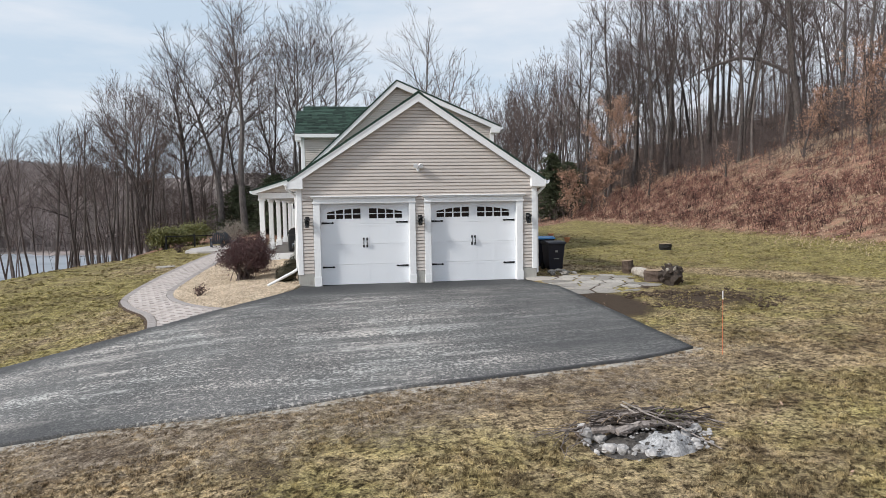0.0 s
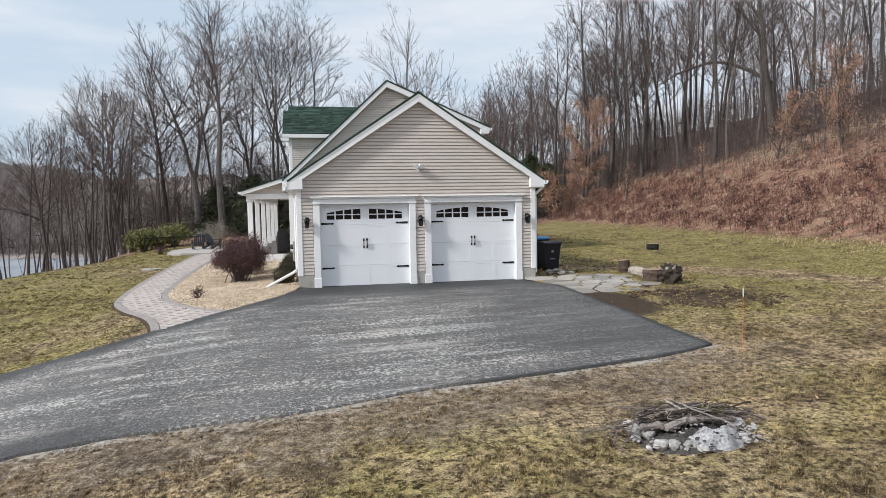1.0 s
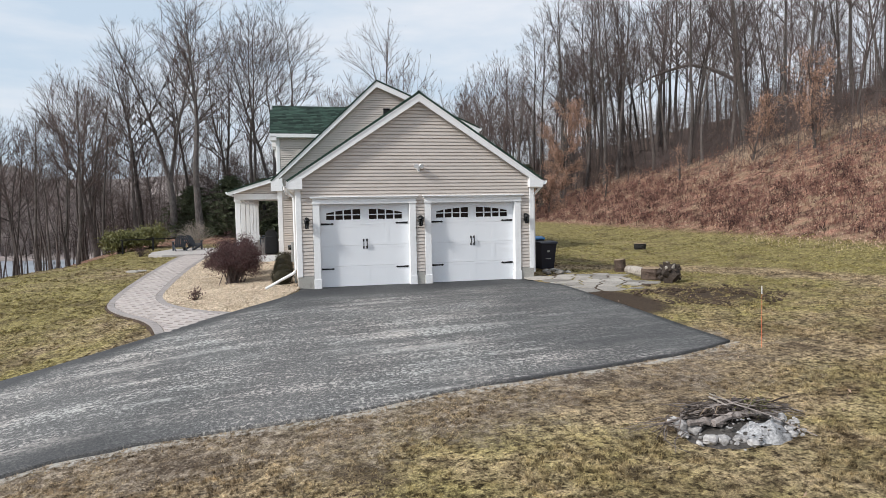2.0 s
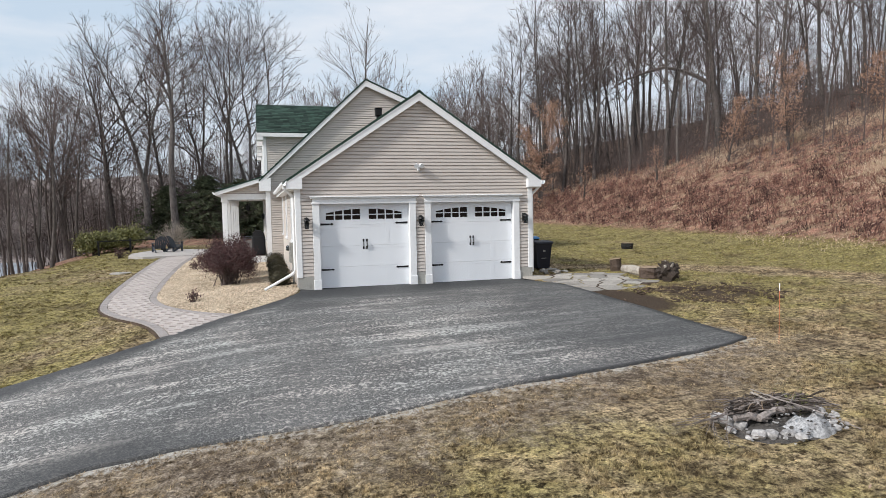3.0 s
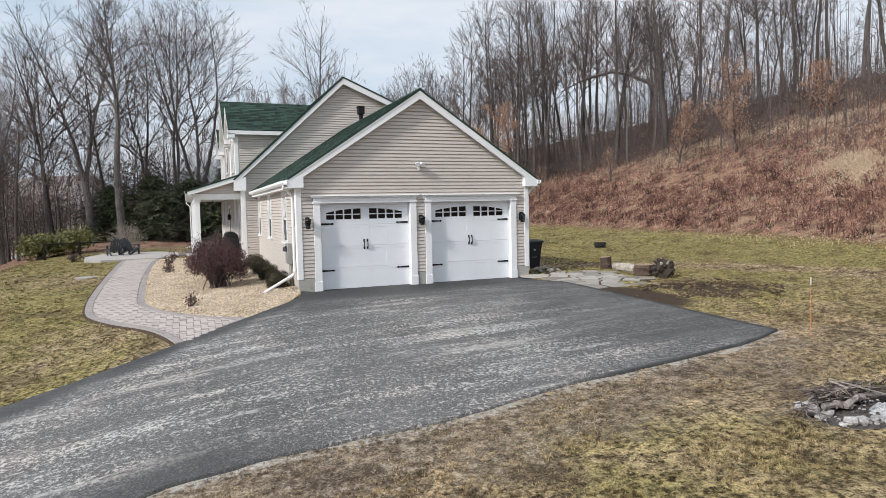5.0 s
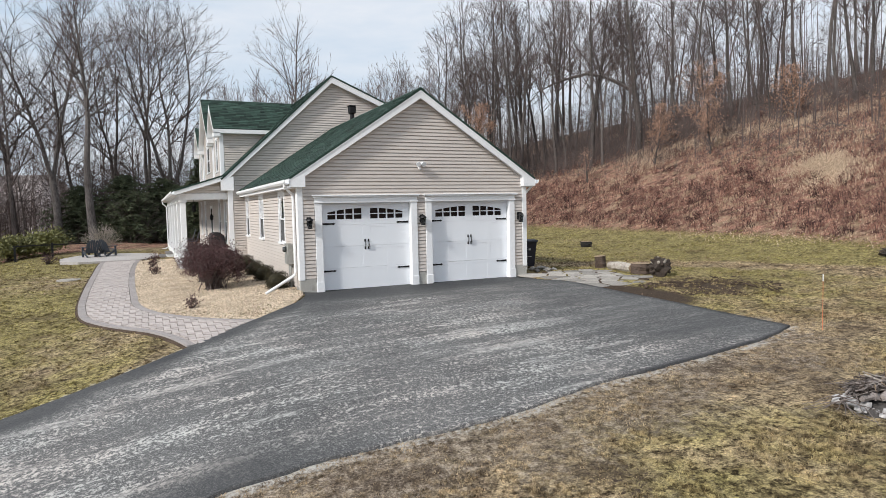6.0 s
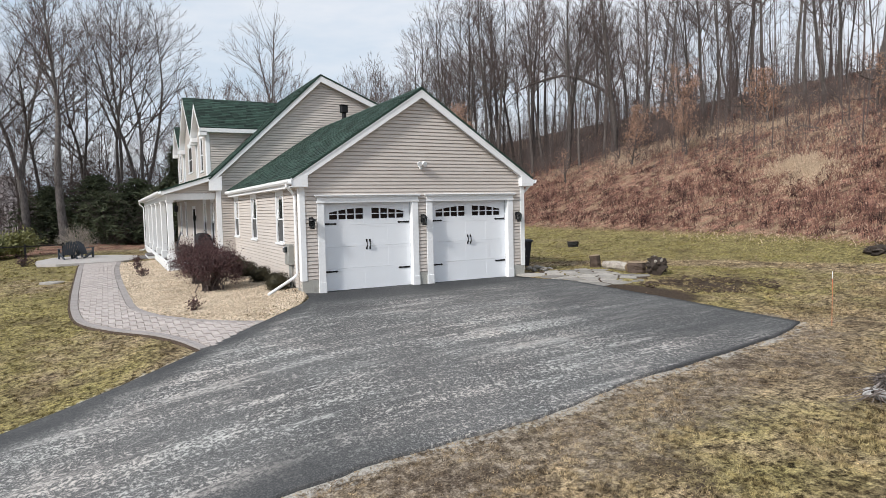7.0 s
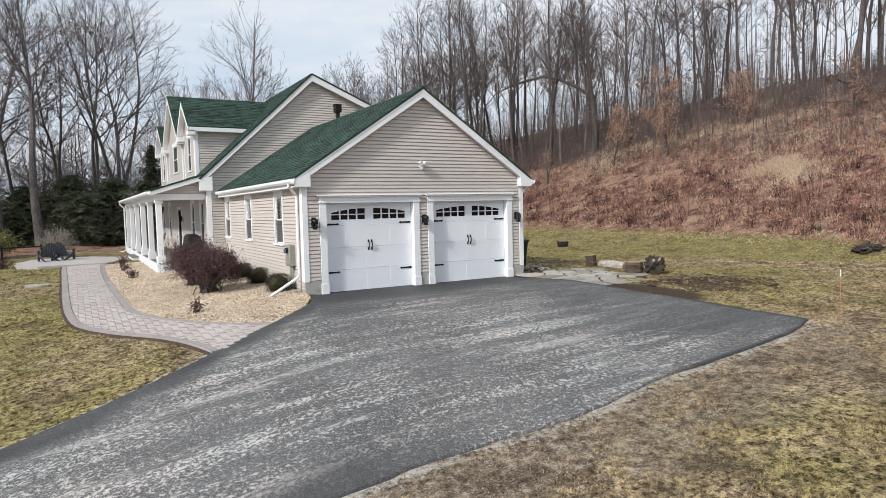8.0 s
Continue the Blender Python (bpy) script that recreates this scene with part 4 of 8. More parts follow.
for sx in (-1, 1):
    ex = RIDGE_X + sx * run
    up = Vector((sx * SLOPE, 0, 1)).normalized()
    g = Geo().prism([(RIDGE_X, -0.21, RIDGE_Z - 0.03), (ex, -0.21, roof_z(E0) - 0.03), (ex, -0.21, roof_z(E0) - 0.25), (RIDGE_X, -0.21, RIDGE_Z - 0.29)], (0, 0.03, 0))
    part("rake_board", g, M["white"], house, "white rake board under the roof edge")
    g = Geo().prism([(RIDGE_X, -0.225, RIDGE_Z - 0.02), (ex, -0.225, roof_z(E0) - 0.02), (ex, -0.225, roof_z(E0) - 0.09), (RIDGE_X, -0.225, RIDGE_Z - 0.1)], (0, 0.02, 0))
    part("rake_moulding", g, M["white"], house)
    g = Geo().prism([(RIDGE_X, -0.19, RIDGE_Z - 0.2), (ex, -0.19, roof_z(E0) - 0.2), (ex, -0.19, roof_z(E0) - 0.22), (RIDGE_X, -0.19, RIDGE_Z - 0.22)], (0, 0.2, 0))
    part("rake_soffit", g, M["white"], house)
    wall_x = 0.0 if sx < 0 else GX1
    xa, xb = sorted((ex, wall_x - sx * 0.17))
    g = Geo().prism([(xa if sx < 0 else xb, -0.22, roof_z(E0) - 0.25), (xb if sx < 0 else xa, -0.22, roof_z(E0) - 0.25), (xb if sx < 0 else xa, -0.22, roof_z(wall_x - sx * 0.17) - 0.2), (xa if sx < 0 else xb, -0.22, roof_z(E0) - 0.06)], (0, 0.22, 0))
    part("eave_return", g, M["white"], house, "boxed white eave return")
    xa, xb = sorted((ex, wall_x))
    board("eave_soffit", xa, xb, 0.0, GY1, roof_z(E0) - 0.27, roof_z(E0) - 0.24, 0)
    xa, xb = sorted((ex, ex - sx * 0.025))
    board("fascia", xa, xb, 0.0, GY1, roof_z(E0) - 0.24, roof_z(E0) - 0.03, 0)


def gutter(a, b, out, parent=None):
    """A white gutter along the eave from a to b, hung on its outer side."""
    a, b, o = Vector(a), Vector(b), Vector(out)
    prof = [(0.0, 0.0), (0.08, 0.0), (0.12, 0.05), (0.125, 0.12), (0.11, 0.12), (0.105, 0.055), (0.07, 0.012), (0.012, 0.012), (0.012, 0.12), (0.0, 0.12)]
    g = Geo().prism([a + o * p + Vector((0, 0, q)) for p, q in prof], b - a)
    return part("gutter", g, M["white"], parent or house, "white eave gutter")


def pipe(name, pts, r, mat="white", label="", sides=8, parent=None):
    return part(name, Geo().tube(pts, [r] * len(pts), sides), M[mat], parent or house, label)


gutter((E0, -0.24, roof_z(E0) - 0.17), (E0, GY1 - 0.1, roof_z(E0) - 0.17), (-1, 0, 0))
gutter((E1, -0.24, roof_z(E0) - 0.17), (E1, GY1 - 0.1, roof_z(E0) - 0.17), (1, 0, 0))
ez = roof_z(E0) - 0.17
pipe("downspout", [(E0 - 0.06, 0.1, ez), (E0 - 0.06, 0.1, ez - 0.06), (E0 + 0.02, 0.14, ez - 0.13), (-0.09, 0.26, ez - 0.3), (-0.08, 0.27, ez - 0.42), (-0.08, 0.27, 0.5), (-0.12, 0.25, 0.42), (-0.2, 0.23, 0.36), (-0.97, 0.0, land1(-0.97, 0) + 0.07)], 0.042, "white", "white downspout kicked out over the gravel")
pipe("downspout", [(E1 + 0.06, 0.06, ez), (E1 + 0.06, 0.06, ez - 0.06), (E1 - 0.02, 0.08, ez - 0.14), (GX1 + 0.1, 0.1, ez - 0.3), (GX1 + 0.085, 0.1, ez - 0.42), (GX1 + 0.085, 0.1, 0.12)], 0.042, "white", "white downspout at the garage corner")

# door surrounds
for a, b in (D1, D2):
    for x0, x1 in ((a - 0.2, a), (b, b + 0.2)):
        board("door_casing", x0, x1, -0.06, 0.13, 0.2, DOOR_H, 0.006)
        board("plinth_block", x0 - 0.012, x1 + 0.012, -0.075, 0.13, -0.1, 0.2, 0.008)
        board("casing_cap", x0 - 0.025, x1 + 0.025, -0.085, -0.04, DOOR_H + 0.0, DOOR_H + 0.06, 0.008)
    board("door_head", a - 0.2, b + 0.2, -0.07, 0.13, DOOR_H + 0.002, DOOR_H + 0.16, 0.006)
    board("head_crown", a - 0.25, b + 0.25, -0.12, 0.0, DOOR_H + 0.16, DOOR_H + 0.2, 0.012)
    board("head_crown", a - 0.28, b + 0.28, -0.15, 0.0, DOOR_H + 0.2, DOOR_H + 0.235, 0.008)


def garage_door(a, b):
    """A four-section carriage-style door with arched lights, strap hinges and pull handles."""
    y = 0.13
    w, mid = b - a, (a + b) / 2
    low, hs = -0.085, (DOOR_H + 0.085) / 4
    door = part("garage_door", Geo().box(a - 0.01, b + 0.01, y + 0.045, y + 0.06, low, DOOR_H + 0.02), M["door"], house, "white carriage-style garage door with arched window lights")
    xs = [a + 0.0, a + 0.1, a + 0.1 + (w / 2 - 0.34) / 2, a + 0.22 + (w / 2 - 0.34) / 2, mid - 0.12]
    cols = [(xs[1], xs[2]), (xs[3], xs[4])]
    cols += [(2 * mid - q, 2 * mid - p) for p, q in cols][::-1]
    for r in range(4):
        z0, z1 = low + r * hs + 0.002, low + (r + 1) * hs - 0.002
        sec = Geo()
        if r < 3:
            c0, c1 = z0 + 0.075, z1 - 0.075
            edges = [a] + [v for c in cols for v in c] + [b]
            for i in range(0, len(edges) - 1, 2):
                sec.box(edges[i], edges[i + 1], y, y + 0.044, z0, z1)
            for p, q in cols:
                sec.box(p, q, y, y + 0.044, z0, c0).box(p, q, y, y + 0.044, c1, z1)
        else:
            # top section: lights with a shallow arch
            gw = w / 2 - 0.33
            starts = (a + 0.2, mid + 0.13)
            arch = lambda x, s, side: z1 - 0.15 - 0.115 * (((x - (s + gw if side == 0 else s)) / gw) ** 2)
            for side, s in enumerate(starts):
                sec.box(s, s + gw, y, y + 0.044, z0, z0 + 0.16)
                sec.box(s, s + gw, y + 0.003, y + 0.0435, z0 + 0.29, z0 + 0.318)
                n = 24
                for k in range(n):
                    x0, x1 = s + gw * k / n, s + gw * (k + 1) / n
                    sec.prism([(x0, y, arch(x0, s, side)), (x1, y, arch(x1, s, side)), (x1, y, z1), (x0, y, z1)], (0, 0.044, 0))
                for k in range(1, 4):
                    x0 = s + gw * k / 4
                    sec.box(x0 - 0.02, x0 + 0.02, y + 0.004, y + 0.043, z0 + 0.15, arch(x0, s, side) + 0.02)
                for k in range(4):
                    x0, x1 = s + gw * k / 4 + 0.02, s + gw * (k + 1) / 4 - 0.02
                    part("pane", Geo().box(x0 - 0.015, x1 + 0.015, y + 0.03, y + 0.036, z0 + 0.15, z0 + 0.295), M["dark_pane"], door)
                    part("pane", Geo().box(x0 - 0.015, x1 + 0.015, y + 0.03, y + 0.036, z0 + 0.31, max(arch(x0, s, side), arch(x1, s, side)) + 0.01), M["dark_pane"], door)
            sec.box(a, starts[0], y, y + 0.044, z0, z1, 0.004).box(starts[0] + gw, starts[1], y, y + 0.044, z0, z1, 0.004).box(starts[1] + gw, b, y, y + 0.044, z0, z1, 0.004)
        part("section", sec, M["door"], door)
        if r < 3:
            for p, q in cols:
                part("panel", Geo().box(p - 0.003, q + 0.003, y + 0.0035, y + 0.043, z0 + 0.072, z1 - 0.072), M["door"], door)
    for z in (0.47, 1.83):
        for x0, x1 in ((a + 0.03, a + 0.42), (b - 0.03, b - 0.42)):
            s = 1 if x1 > x0 else -1
            g = Geo().prism([(x0, y - 0.012, z - 0.03), (x0 + s * 0.3, y - 0.012, z - 0.018), (x0 + s * 0.34, y - 0.012, z - 0.032), (x1, y - 0.012, z), (x0 + s * 0.34, y - 0.012, z + 0.032), (x0 + s * 0.3, y - 0.012, z + 0.018), (x0, y - 0.012, z + 0.03)], (0, 0.012, 0))
            part("strap_hinge", g, M["black"], door, "black iron strap hinge")
    for sx in (-1, 1):
        x = mid + sx * 0.05
        g = Geo().tube([(x, y, 1.1), (x, y - 0.05, 1.13), (x, y - 0.055, 1.21), (x, y - 0.05, 1.29), (x, y, 1.32)], [0.014, 0.013, 0.015, 0.013, 0.014], 6)
        g.box(x - 0.025, x + 0.025, y - 0.008, y, 1.06, 1.14, 0.004).box(x - 0.025, x + 0.025, y - 0.008, y, 1.28, 1.36, 0.004)
        part("handle", g, M["black"], door, "black pull handle")
    part("bottom_seal", Geo().box(a, b, y - 0.005, y + 0.04, low - 0.015, low + 0.01), M["rubber"], door)


garage_door(*D1)
garage_door(*D2)
part("plumbing_vent", Geo().tube([(3.8, 7.0, 5.5), (3.8, 7.0, 6.06)], [0.085, 0.085], 12).box(3.67, 3.93, 6.87, 7.13, 6.06, 6.34, 0.02).box(3.65, 3.95, 6.85, 7.15, 6.34, 6.375, 0.01), M["black"], house, "black capped vent pipe on the roof")

# main block
MX0, MX1, MY0, MY1 = -0.7, 8.35, 10.1, 26.6
MR_X, MR_Z = 3.8, 8.13
FS = (MR_Z - 3.6) / (MR_X + 1.0)                 # front slope
BS = (MR_Z - 6.05) / (8.65 - MR_X)               # back slope
front_z = lambda x: MR_Z - (MR_X - x) * FS
back_z = lambda x: MR_Z - (x - MR_X) * BS
m_lo = lambda z: max(MX0, MR_X - (MR_Z - 0.1 - z) / FS)
m_hi = lambda z: min(MX1, MR_X + (MR_Z - 0.1 - z) / BS)
for y, n, nm in ((MY0, -1, "near"), (MY1, 1, "far")):
    g = Geo().prism([(MX0, y - n * 0.002, -0.3), (MX1, y - n * 0.002, -0.3), (MX1, y - n * 0.002, back_z(MX1) - 0.1), (MR_X, y - n * 0.002, MR_Z - 0.12), (MX0, y - n * 0.002, front_z(MX0) - 0.1)], (0, -n * 0.14, 0))
    part("gable_wall", g, M["dark"], house)
    siding("siding", (0, y, 0), (1, 0, 0), (0, n, 0), m_lo, m_hi, 0.3, 7.95, [], "beige lapped siding of the main gable")
wall_core("wall", (MX1, 0, 0), (0, 1, 0), (1, 0, 0), MY0 + 0.16, MY1 - 0.16, -0.3, back_z(MX1) - 0.12)
siding("siding", (MX1, 0, 0), (0, 1, 0), (1, 0, 0), lambda z: MY0, lambda z: MY1, 0.3, back_z(MX1) - 0.15, [], "beige lapped siding of the back wall")
board("foundation", MX1 - 0.1, MX1 + 0.03, MY0 + 0.1, MY1, -0.5, 0.3, 0.01, "concrete")
board("foundation", MX0 - 0.03, 0.0, MY0 - 0.03, MY0 + 0.1, -0.5, 0.3, 0.01, "concrete")
shingles("main_front", (-1.0, MY0 - 0.25, front_z(-1.0)), (0, 1, 0), (1, 0, FS), lambda v: 0.0, lambda v: MY1 - MY0 + 0.5, math.hypot(MR_X + 1.0, MR_Z - 3.6), "steep green shingled front slope")
shingles("main_back", (8.65, MY0 - 0.25, back_z(8.65)), (0, 1, 0), (-1, 0, BS), lambda v: 0.0, lambda v: MY1 - MY0 + 0.5, math.hypot(8.65 - MR_X, MR_Z - 6.05), "green shingled back slope")
for y0, n in ((MY0, -1), (MY1, 1)):
    for xe, ze in ((-1.0, 3.6), (8.65, 6.05)):
        g = Geo().prism([(MR_X, y0 + n * 0.23, MR_Z - 0.03), (xe, y0 + n * 0.23, ze - 0.03), (xe, y0 + n * 0.23, ze - 0.26), (MR_X, y0 + n * 0.23, MR_Z - 0.32)], (0, -n * 0.03, 0))
        part("rake_board", g, M["white"], house)
        g = Geo().prism([(MR_X, y0 + n * 0.2, MR_Z - 0.22), (xe, y0 + n * 0.2, ze - 0.2), (xe, y0 + n * 0.2, ze - 0.22), (MR_X, y0 + n * 0.2, MR_Z - 0.24)], (0, -n * 0.2, 0))
        part("rake_soffit", g, M["white"], house)
board("eave_return", -1.0, -0.5, MY0 - 0.24, MY0 - 0.0, 3.13, 3.4, 0.01)
part("eave_return", Geo().prism([(-1.0, MY0 - 0.235, 3.4), (-0.5, MY0 - 0.235, 3.4), (-0.5, MY0 - 0.235, 3.72), (-1.0, MY0 - 0.235, 3.5)], (0, 0.22, 0)), M["white"], house)
board("eave_return", 8.2, 8.62, MY0 - 0.24, MY0, 5.72, 5.95, 0.01)
board("corner_board", MX0 - 0.032, MX0 + 0.17, MY0 - 0.045, MY0 - 0.002, 0.27, 3.13)
board("corner_board", MX1 - 0.17, MX1 + 0.032, MY0 - 0.045, MY0 - 0.002, 0.27, 5.75)
board("back_fascia", 8.6, 8.65, MY0 - 0.2, MY1 + 0.2, 5.83, 6.0, 0)
gutter((8.65, MY0 - 0.24, 5.88), (8.65, MY1 + 0.2, 5.88), (1, 0, 0))

# front wall, two storeys under the cross gables, first floor behind the porch
first_holes = [(10.75, 11.75, 0.95, 2.85), (13.1, 14.1, 0.95, 2.85), (20.9, 21.9, 0.95, 2.85), (23.6, 24.6, 0.95, 2.85)]
DOORWAY = (17.2, 18.25, 0.27, 2.45)
wall_core("wall", (MX0, 0, 0), (0, 1, 0), (-1, 0, 0), MY0, MY1, -0.3, 3.75, [(a + 0.08, b - 0.08, c, d - 0.06) for a, b, c, d in first_holes] + [DOORWAY])
siding("siding", (MX0, 0, 0), (0, 1, 0), (-1, 0, 0), lambda z: MY0, lambda z: MY1, 0.28, 3.75, first_holes + [(17.05, 18.4, 0.2, 2.6)], "beige siding behind the porch")
for a, b, c, d in first_holes:
    window((MX0, 0, 0), (0, 1, 0), (-1, 0, 0), a, b - a, c, d)
for y0, y1 in ((17.07, 17.2), (18.25, 18.38)):
    board("door_casing", MX0 - 0.04, MX0 + 0.1, y0, y1, 0.27, 2.58, 0.006)
board("door_casing", MX0 - 0.05, MX0 + 0.1, 17.05, 18.4, 2.45, 2.6, 0.006)
fd = board("front_door", MX0 + 0.03, MX0 + 0.08, 17.22, 18.23, 0.28, 2.44, 0.006, "black", "dark front door with glass storm door")
part("storm_pane", Geo().box(MX0 - 0.012, MX0 - 0.004, 17.3, 18.15, 0.55, 2.35), M["glass"], fd)
part("storm_frame", Geo().box(MX0 - 0.02, MX0 + 0.0, 17.21, 17.3, 0.28, 2.44).box(MX0 - 0.02, MX0, 18.15, 18.24, 0.28, 2.44).box(MX0 - 0.02, MX0, 17.3, 18.15, 0.28, 0.55), M["black"], fd)


def cross_gable(yc, half, eave_z, ridge_z, win, front=MX0):
    """A gabled wall dormer that faces the lake side; win is the casing's width and heights."""
    s = (ridge_z - eave_z) / half
    y0, y1 = yc - half + 0.28, yc + half - 0.28
    rz = lambda y: ridge_z - abs(y - yc) * s
    lo = lambda z: max(y0, yc - (ridge_z - 0.1 - z) / s)
    hi = lambda z: min(y1, yc + (ridge_z - 0.1 - z) / s)
    a, w, c, d = yc - win[0] / 2, win[0], win[1], win[2]
    g = Geo()
    pts = [(front + 0.002, y0, 3.6), (front + 0.002, y1, 3.6), (front + 0.002, y1, rz(y1) - 0.1), (front + 0.002, yc, ridge_z - 0.12), (front + 0.002, y0, rz(y0) - 0.1)]
    part("gable_wall", g.prism(pts, (0.14, 0, 0)), M["dark"], house)
    siding("siding", (front, 0, 0), (0, 1, 0), (-1, 0, 0), lo, hi, 3.65, ridge_z - 0.15, [(a, a + w, c - 0.04, d)])
    inner = MR_X - (MR_Z - eave_z) / FS + 0.3
    for y, n in ((y0, -1), (y1, 1)):
        cheek = lambda z: max(front + 0.1, MR_X - (MR_Z - z) / FS)
        siding("siding", (0, y, 0), (1, 0, 0), (0, n, 0), lambda z: front, lambda z: max(front + 0.03, MR_X - (MR_Z - z) / FS + 0.15), 3.65, rz(y) - 0.02, [], "beige siding of the dormer cheek")
        part("cheek", Geo().box(front, inner, min(y, y - n * 0.08) , max(y, y - n * 0.08) - 0.004, 3.6, rz(y) - 0.1), M["dark"], house)
        board("corner_board", front - 0.032, front + 0.13, min(y, y + n * 0.045), max(y, y + n * 0.045), 3.7, rz(y) - 0.12)
        board("corner_board", front - 0.045, front - 0.002, min(y, y - n * 0.14), max(y, y - n * 0.14), 3.7, rz(y) - 0.12)
        ye = yc + n * half
        reach = MR_X - (MR_Z - eave_z) / FS
        top = MR_X - (MR_Z - ridge_z) / FS
        ln = math.hypot(half, ridge_z - eave_z)
        shingles("cross" + str(yc), (front - 0.3, ye, eave_z), (1, 0, 0), (0, -n, s), lambda v: 0.0, lambda v: (reach + (top - reach) * v / ln) - front + 0.32, ln, "green shingled slope of the front gable")
        board("fascia", front - 0.28, reach + 0.15, min(ye, ye - n * 0.03), max(ye, ye - n * 0.03), eave_z - 0.2, eave_z - 0.03, 0)
        board("eave_soffit", front - 0.28, reach, min(ye - n * 0.03, y), max(ye - n * 0.03, y), eave_z - 0.2, eave_z - 0.17, 0)
        part("rake_board", Geo().prism([(front - 0.3, yc, ridge_z - 0.03), (front - 0.3, ye, eave_z - 0.03), (front - 0.3, ye, eave_z - 0.22), (front - 0.3, yc, ridge_z - 0.3)], (0.03, 0, 0)), M["white"], house)
        part("rake_soffit", Geo().prism([(front - 0.27, yc, ridge_z - 0.2), (front - 0.27, ye, eave_z - 0.17), (front - 0.27, ye, eave_z - 0.19), (front - 0.27, yc, ridge_z - 0.22)], (0.27, 0, 0)), M["white"], house)
        board("eave_return", front - 0.3, front + 0.0, min(ye, y + n * 0.0 - n * 0.25), max(ye, y - n * 0.25), eave_z - 0.36, eave_z - 0.16, 0.008)
    window((front, 0, 0), (0, 1, 0), (-1, 0, 0), a, w, c, d)


cross_gable(18.2, 2.75, 5.87, 8.2, (1.7, 4.35, 5.8))
cross_gable(13.6, 1.72, 5.93, 7.25, (0.95, 4.15, 5.75), MX0 - 0.02)
cross_gable(22.8, 1.72, 5.93, 7.25, (0.95, 4.15, 5.75), MX0 - 0.02)

# porch
PX, PZ = -2.65, 0.27
PY0, PY1 = 10.15, 27.2
floor_me = Geo()
x = PX + 0.05
while x < MX0 - 0.05:
    floor_me.box(x, x + 0.135, PY0, PY1, PZ - 0.03, PZ, 0.004)
    x += 0.14
porch_floor = part("porch_floor", floor_me, M["porch"], house, "grey boarded porch floor")
board("porch_skirt", PX, PX + 0.05, PY0, PY1, -0.6, PZ + 0.01)
board("porch_skirt", PX + 0.05, MX0 - 0.01, PY0 - 0.05, PY0, -0.6, PZ + 0.01)
board("porch_nosing", PX - 0.04, PX + 0.06, PY0 - 0.06, PY1, PZ - 0.04, PZ + 0.015, 0.008)
HEAD = 2.78
for y in np.linspace(10.45, 26.95, 6):
    post = board("porch_post", -2.58, -2.36, y - 0.11, y + 0.11, PZ, HEAD, 0.012, "white", "square white porch post")
    part("base", Geo().box(-2.63, -2.31, y - 0.16, y + 0.16, PZ, PZ + 0.32, 0.012), M["white"], post)
    part("capital", Geo().box(-2.62, -2.32, y - 0.15, y + 0.15, HEAD - 0.1, HEAD, 0.012), M["white"], post)
board("porch_beam", -2.6, -2.34, PY0 + 0.1, PY1 - 0.1, HEAD, 3.04)
board("porch_beam", -2.34, MX0, PY0 + 0.1, PY0 + 0.3, HEAD, 3.04)
board("porch_ceiling", -2.34, MX0 - 0.01, PY0 + 0.3, PY1 - 0.1, 2.98, 3.02, 0)
PS = (3.83 - 3.16) / 2.1
pz = lambda x: 3.83 + (x - MX0) * PS
shingles("porch_roof", (-2.8, PY0 - 0.25, pz(-2.8)), (0, 1, 0), (1, 0, PS), lambda v: 0.0, lambda v: PY1 - PY0 + 0.5, math.hypot(2.15, 2.15 * PS), "low green porch roof")
siding("siding", (0, PY0 + 0.1, 0), (1, 0, 0), (0, -1, 0), lambda z: max(-2.58, MX0 + (z + 0.1 - 3.83) / PS), lambda z: MX0, 3.04, 3.72, [], "siding of the porch gable end")
part("porch_gable", Geo().prism([(-2.6, PY0 + 0.105, 3.04), (MX0, PY0 + 0.105, 3.04), (MX0, PY0 + 0.105, 3.72), (-2.6, PY0 + 0.105, 3.14)], (0, 0.1, 0)), M["dark"], house)
part("rake_board", Geo().prism([(MX0, PY0 - 0.23, 3.8), (-2.8, PY0 - 0.23, pz(-2.8) - 0.03), (-2.8, PY0 - 0.23, pz(-2.8) - 0.2), (MX0, PY0 - 0.23, 3.6)], (0, 0.03, 0)), M["white"], house)
part("rake_soffit", Geo().prism([(MX0, PY0 - 0.2, 3.66), (-2.8, PY0 - 0.2, pz(-2.8) - 0.16), (-2.8, PY0 - 0.2, pz(-2.8) - 0.18), (MX0, PY0 - 0.2, 3.64)], (0, 0.3, 0)), M["white"], house)
board("fascia", -2.8, -2.77, PY0 - 0.2, PY1 + 0.2, pz(-2.8) - 0.2, pz(-2.8) - 0.03, 0)
board("eave_soffit", -2.77, -2.58, PY0 - 0.2, PY1, pz(-2.8) - 0.2, pz(-2.8) - 0.18, 0)
gutter((-2.8, PY0 - 0.24, pz(-2.8) - 0.16), (-2.8, PY1 + 0.2, pz(-2.8) - 0.16), (-1, 0, 0))
pipe("downspout", [(-2.86, PY1 + 0.05, pz(-2.8) - 0.16), (-2.86, PY1 + 0.05, pz(-2.8) - 0.28), (-2.64, PY1 + 0.05, pz(-2.8) - 0.5), (-2.64, PY1 + 0.05, 0.1), (-2.8, PY1 + 0.05, -0.02), (-3.0, PY1 + 0.05, -0.05)], 0.045)
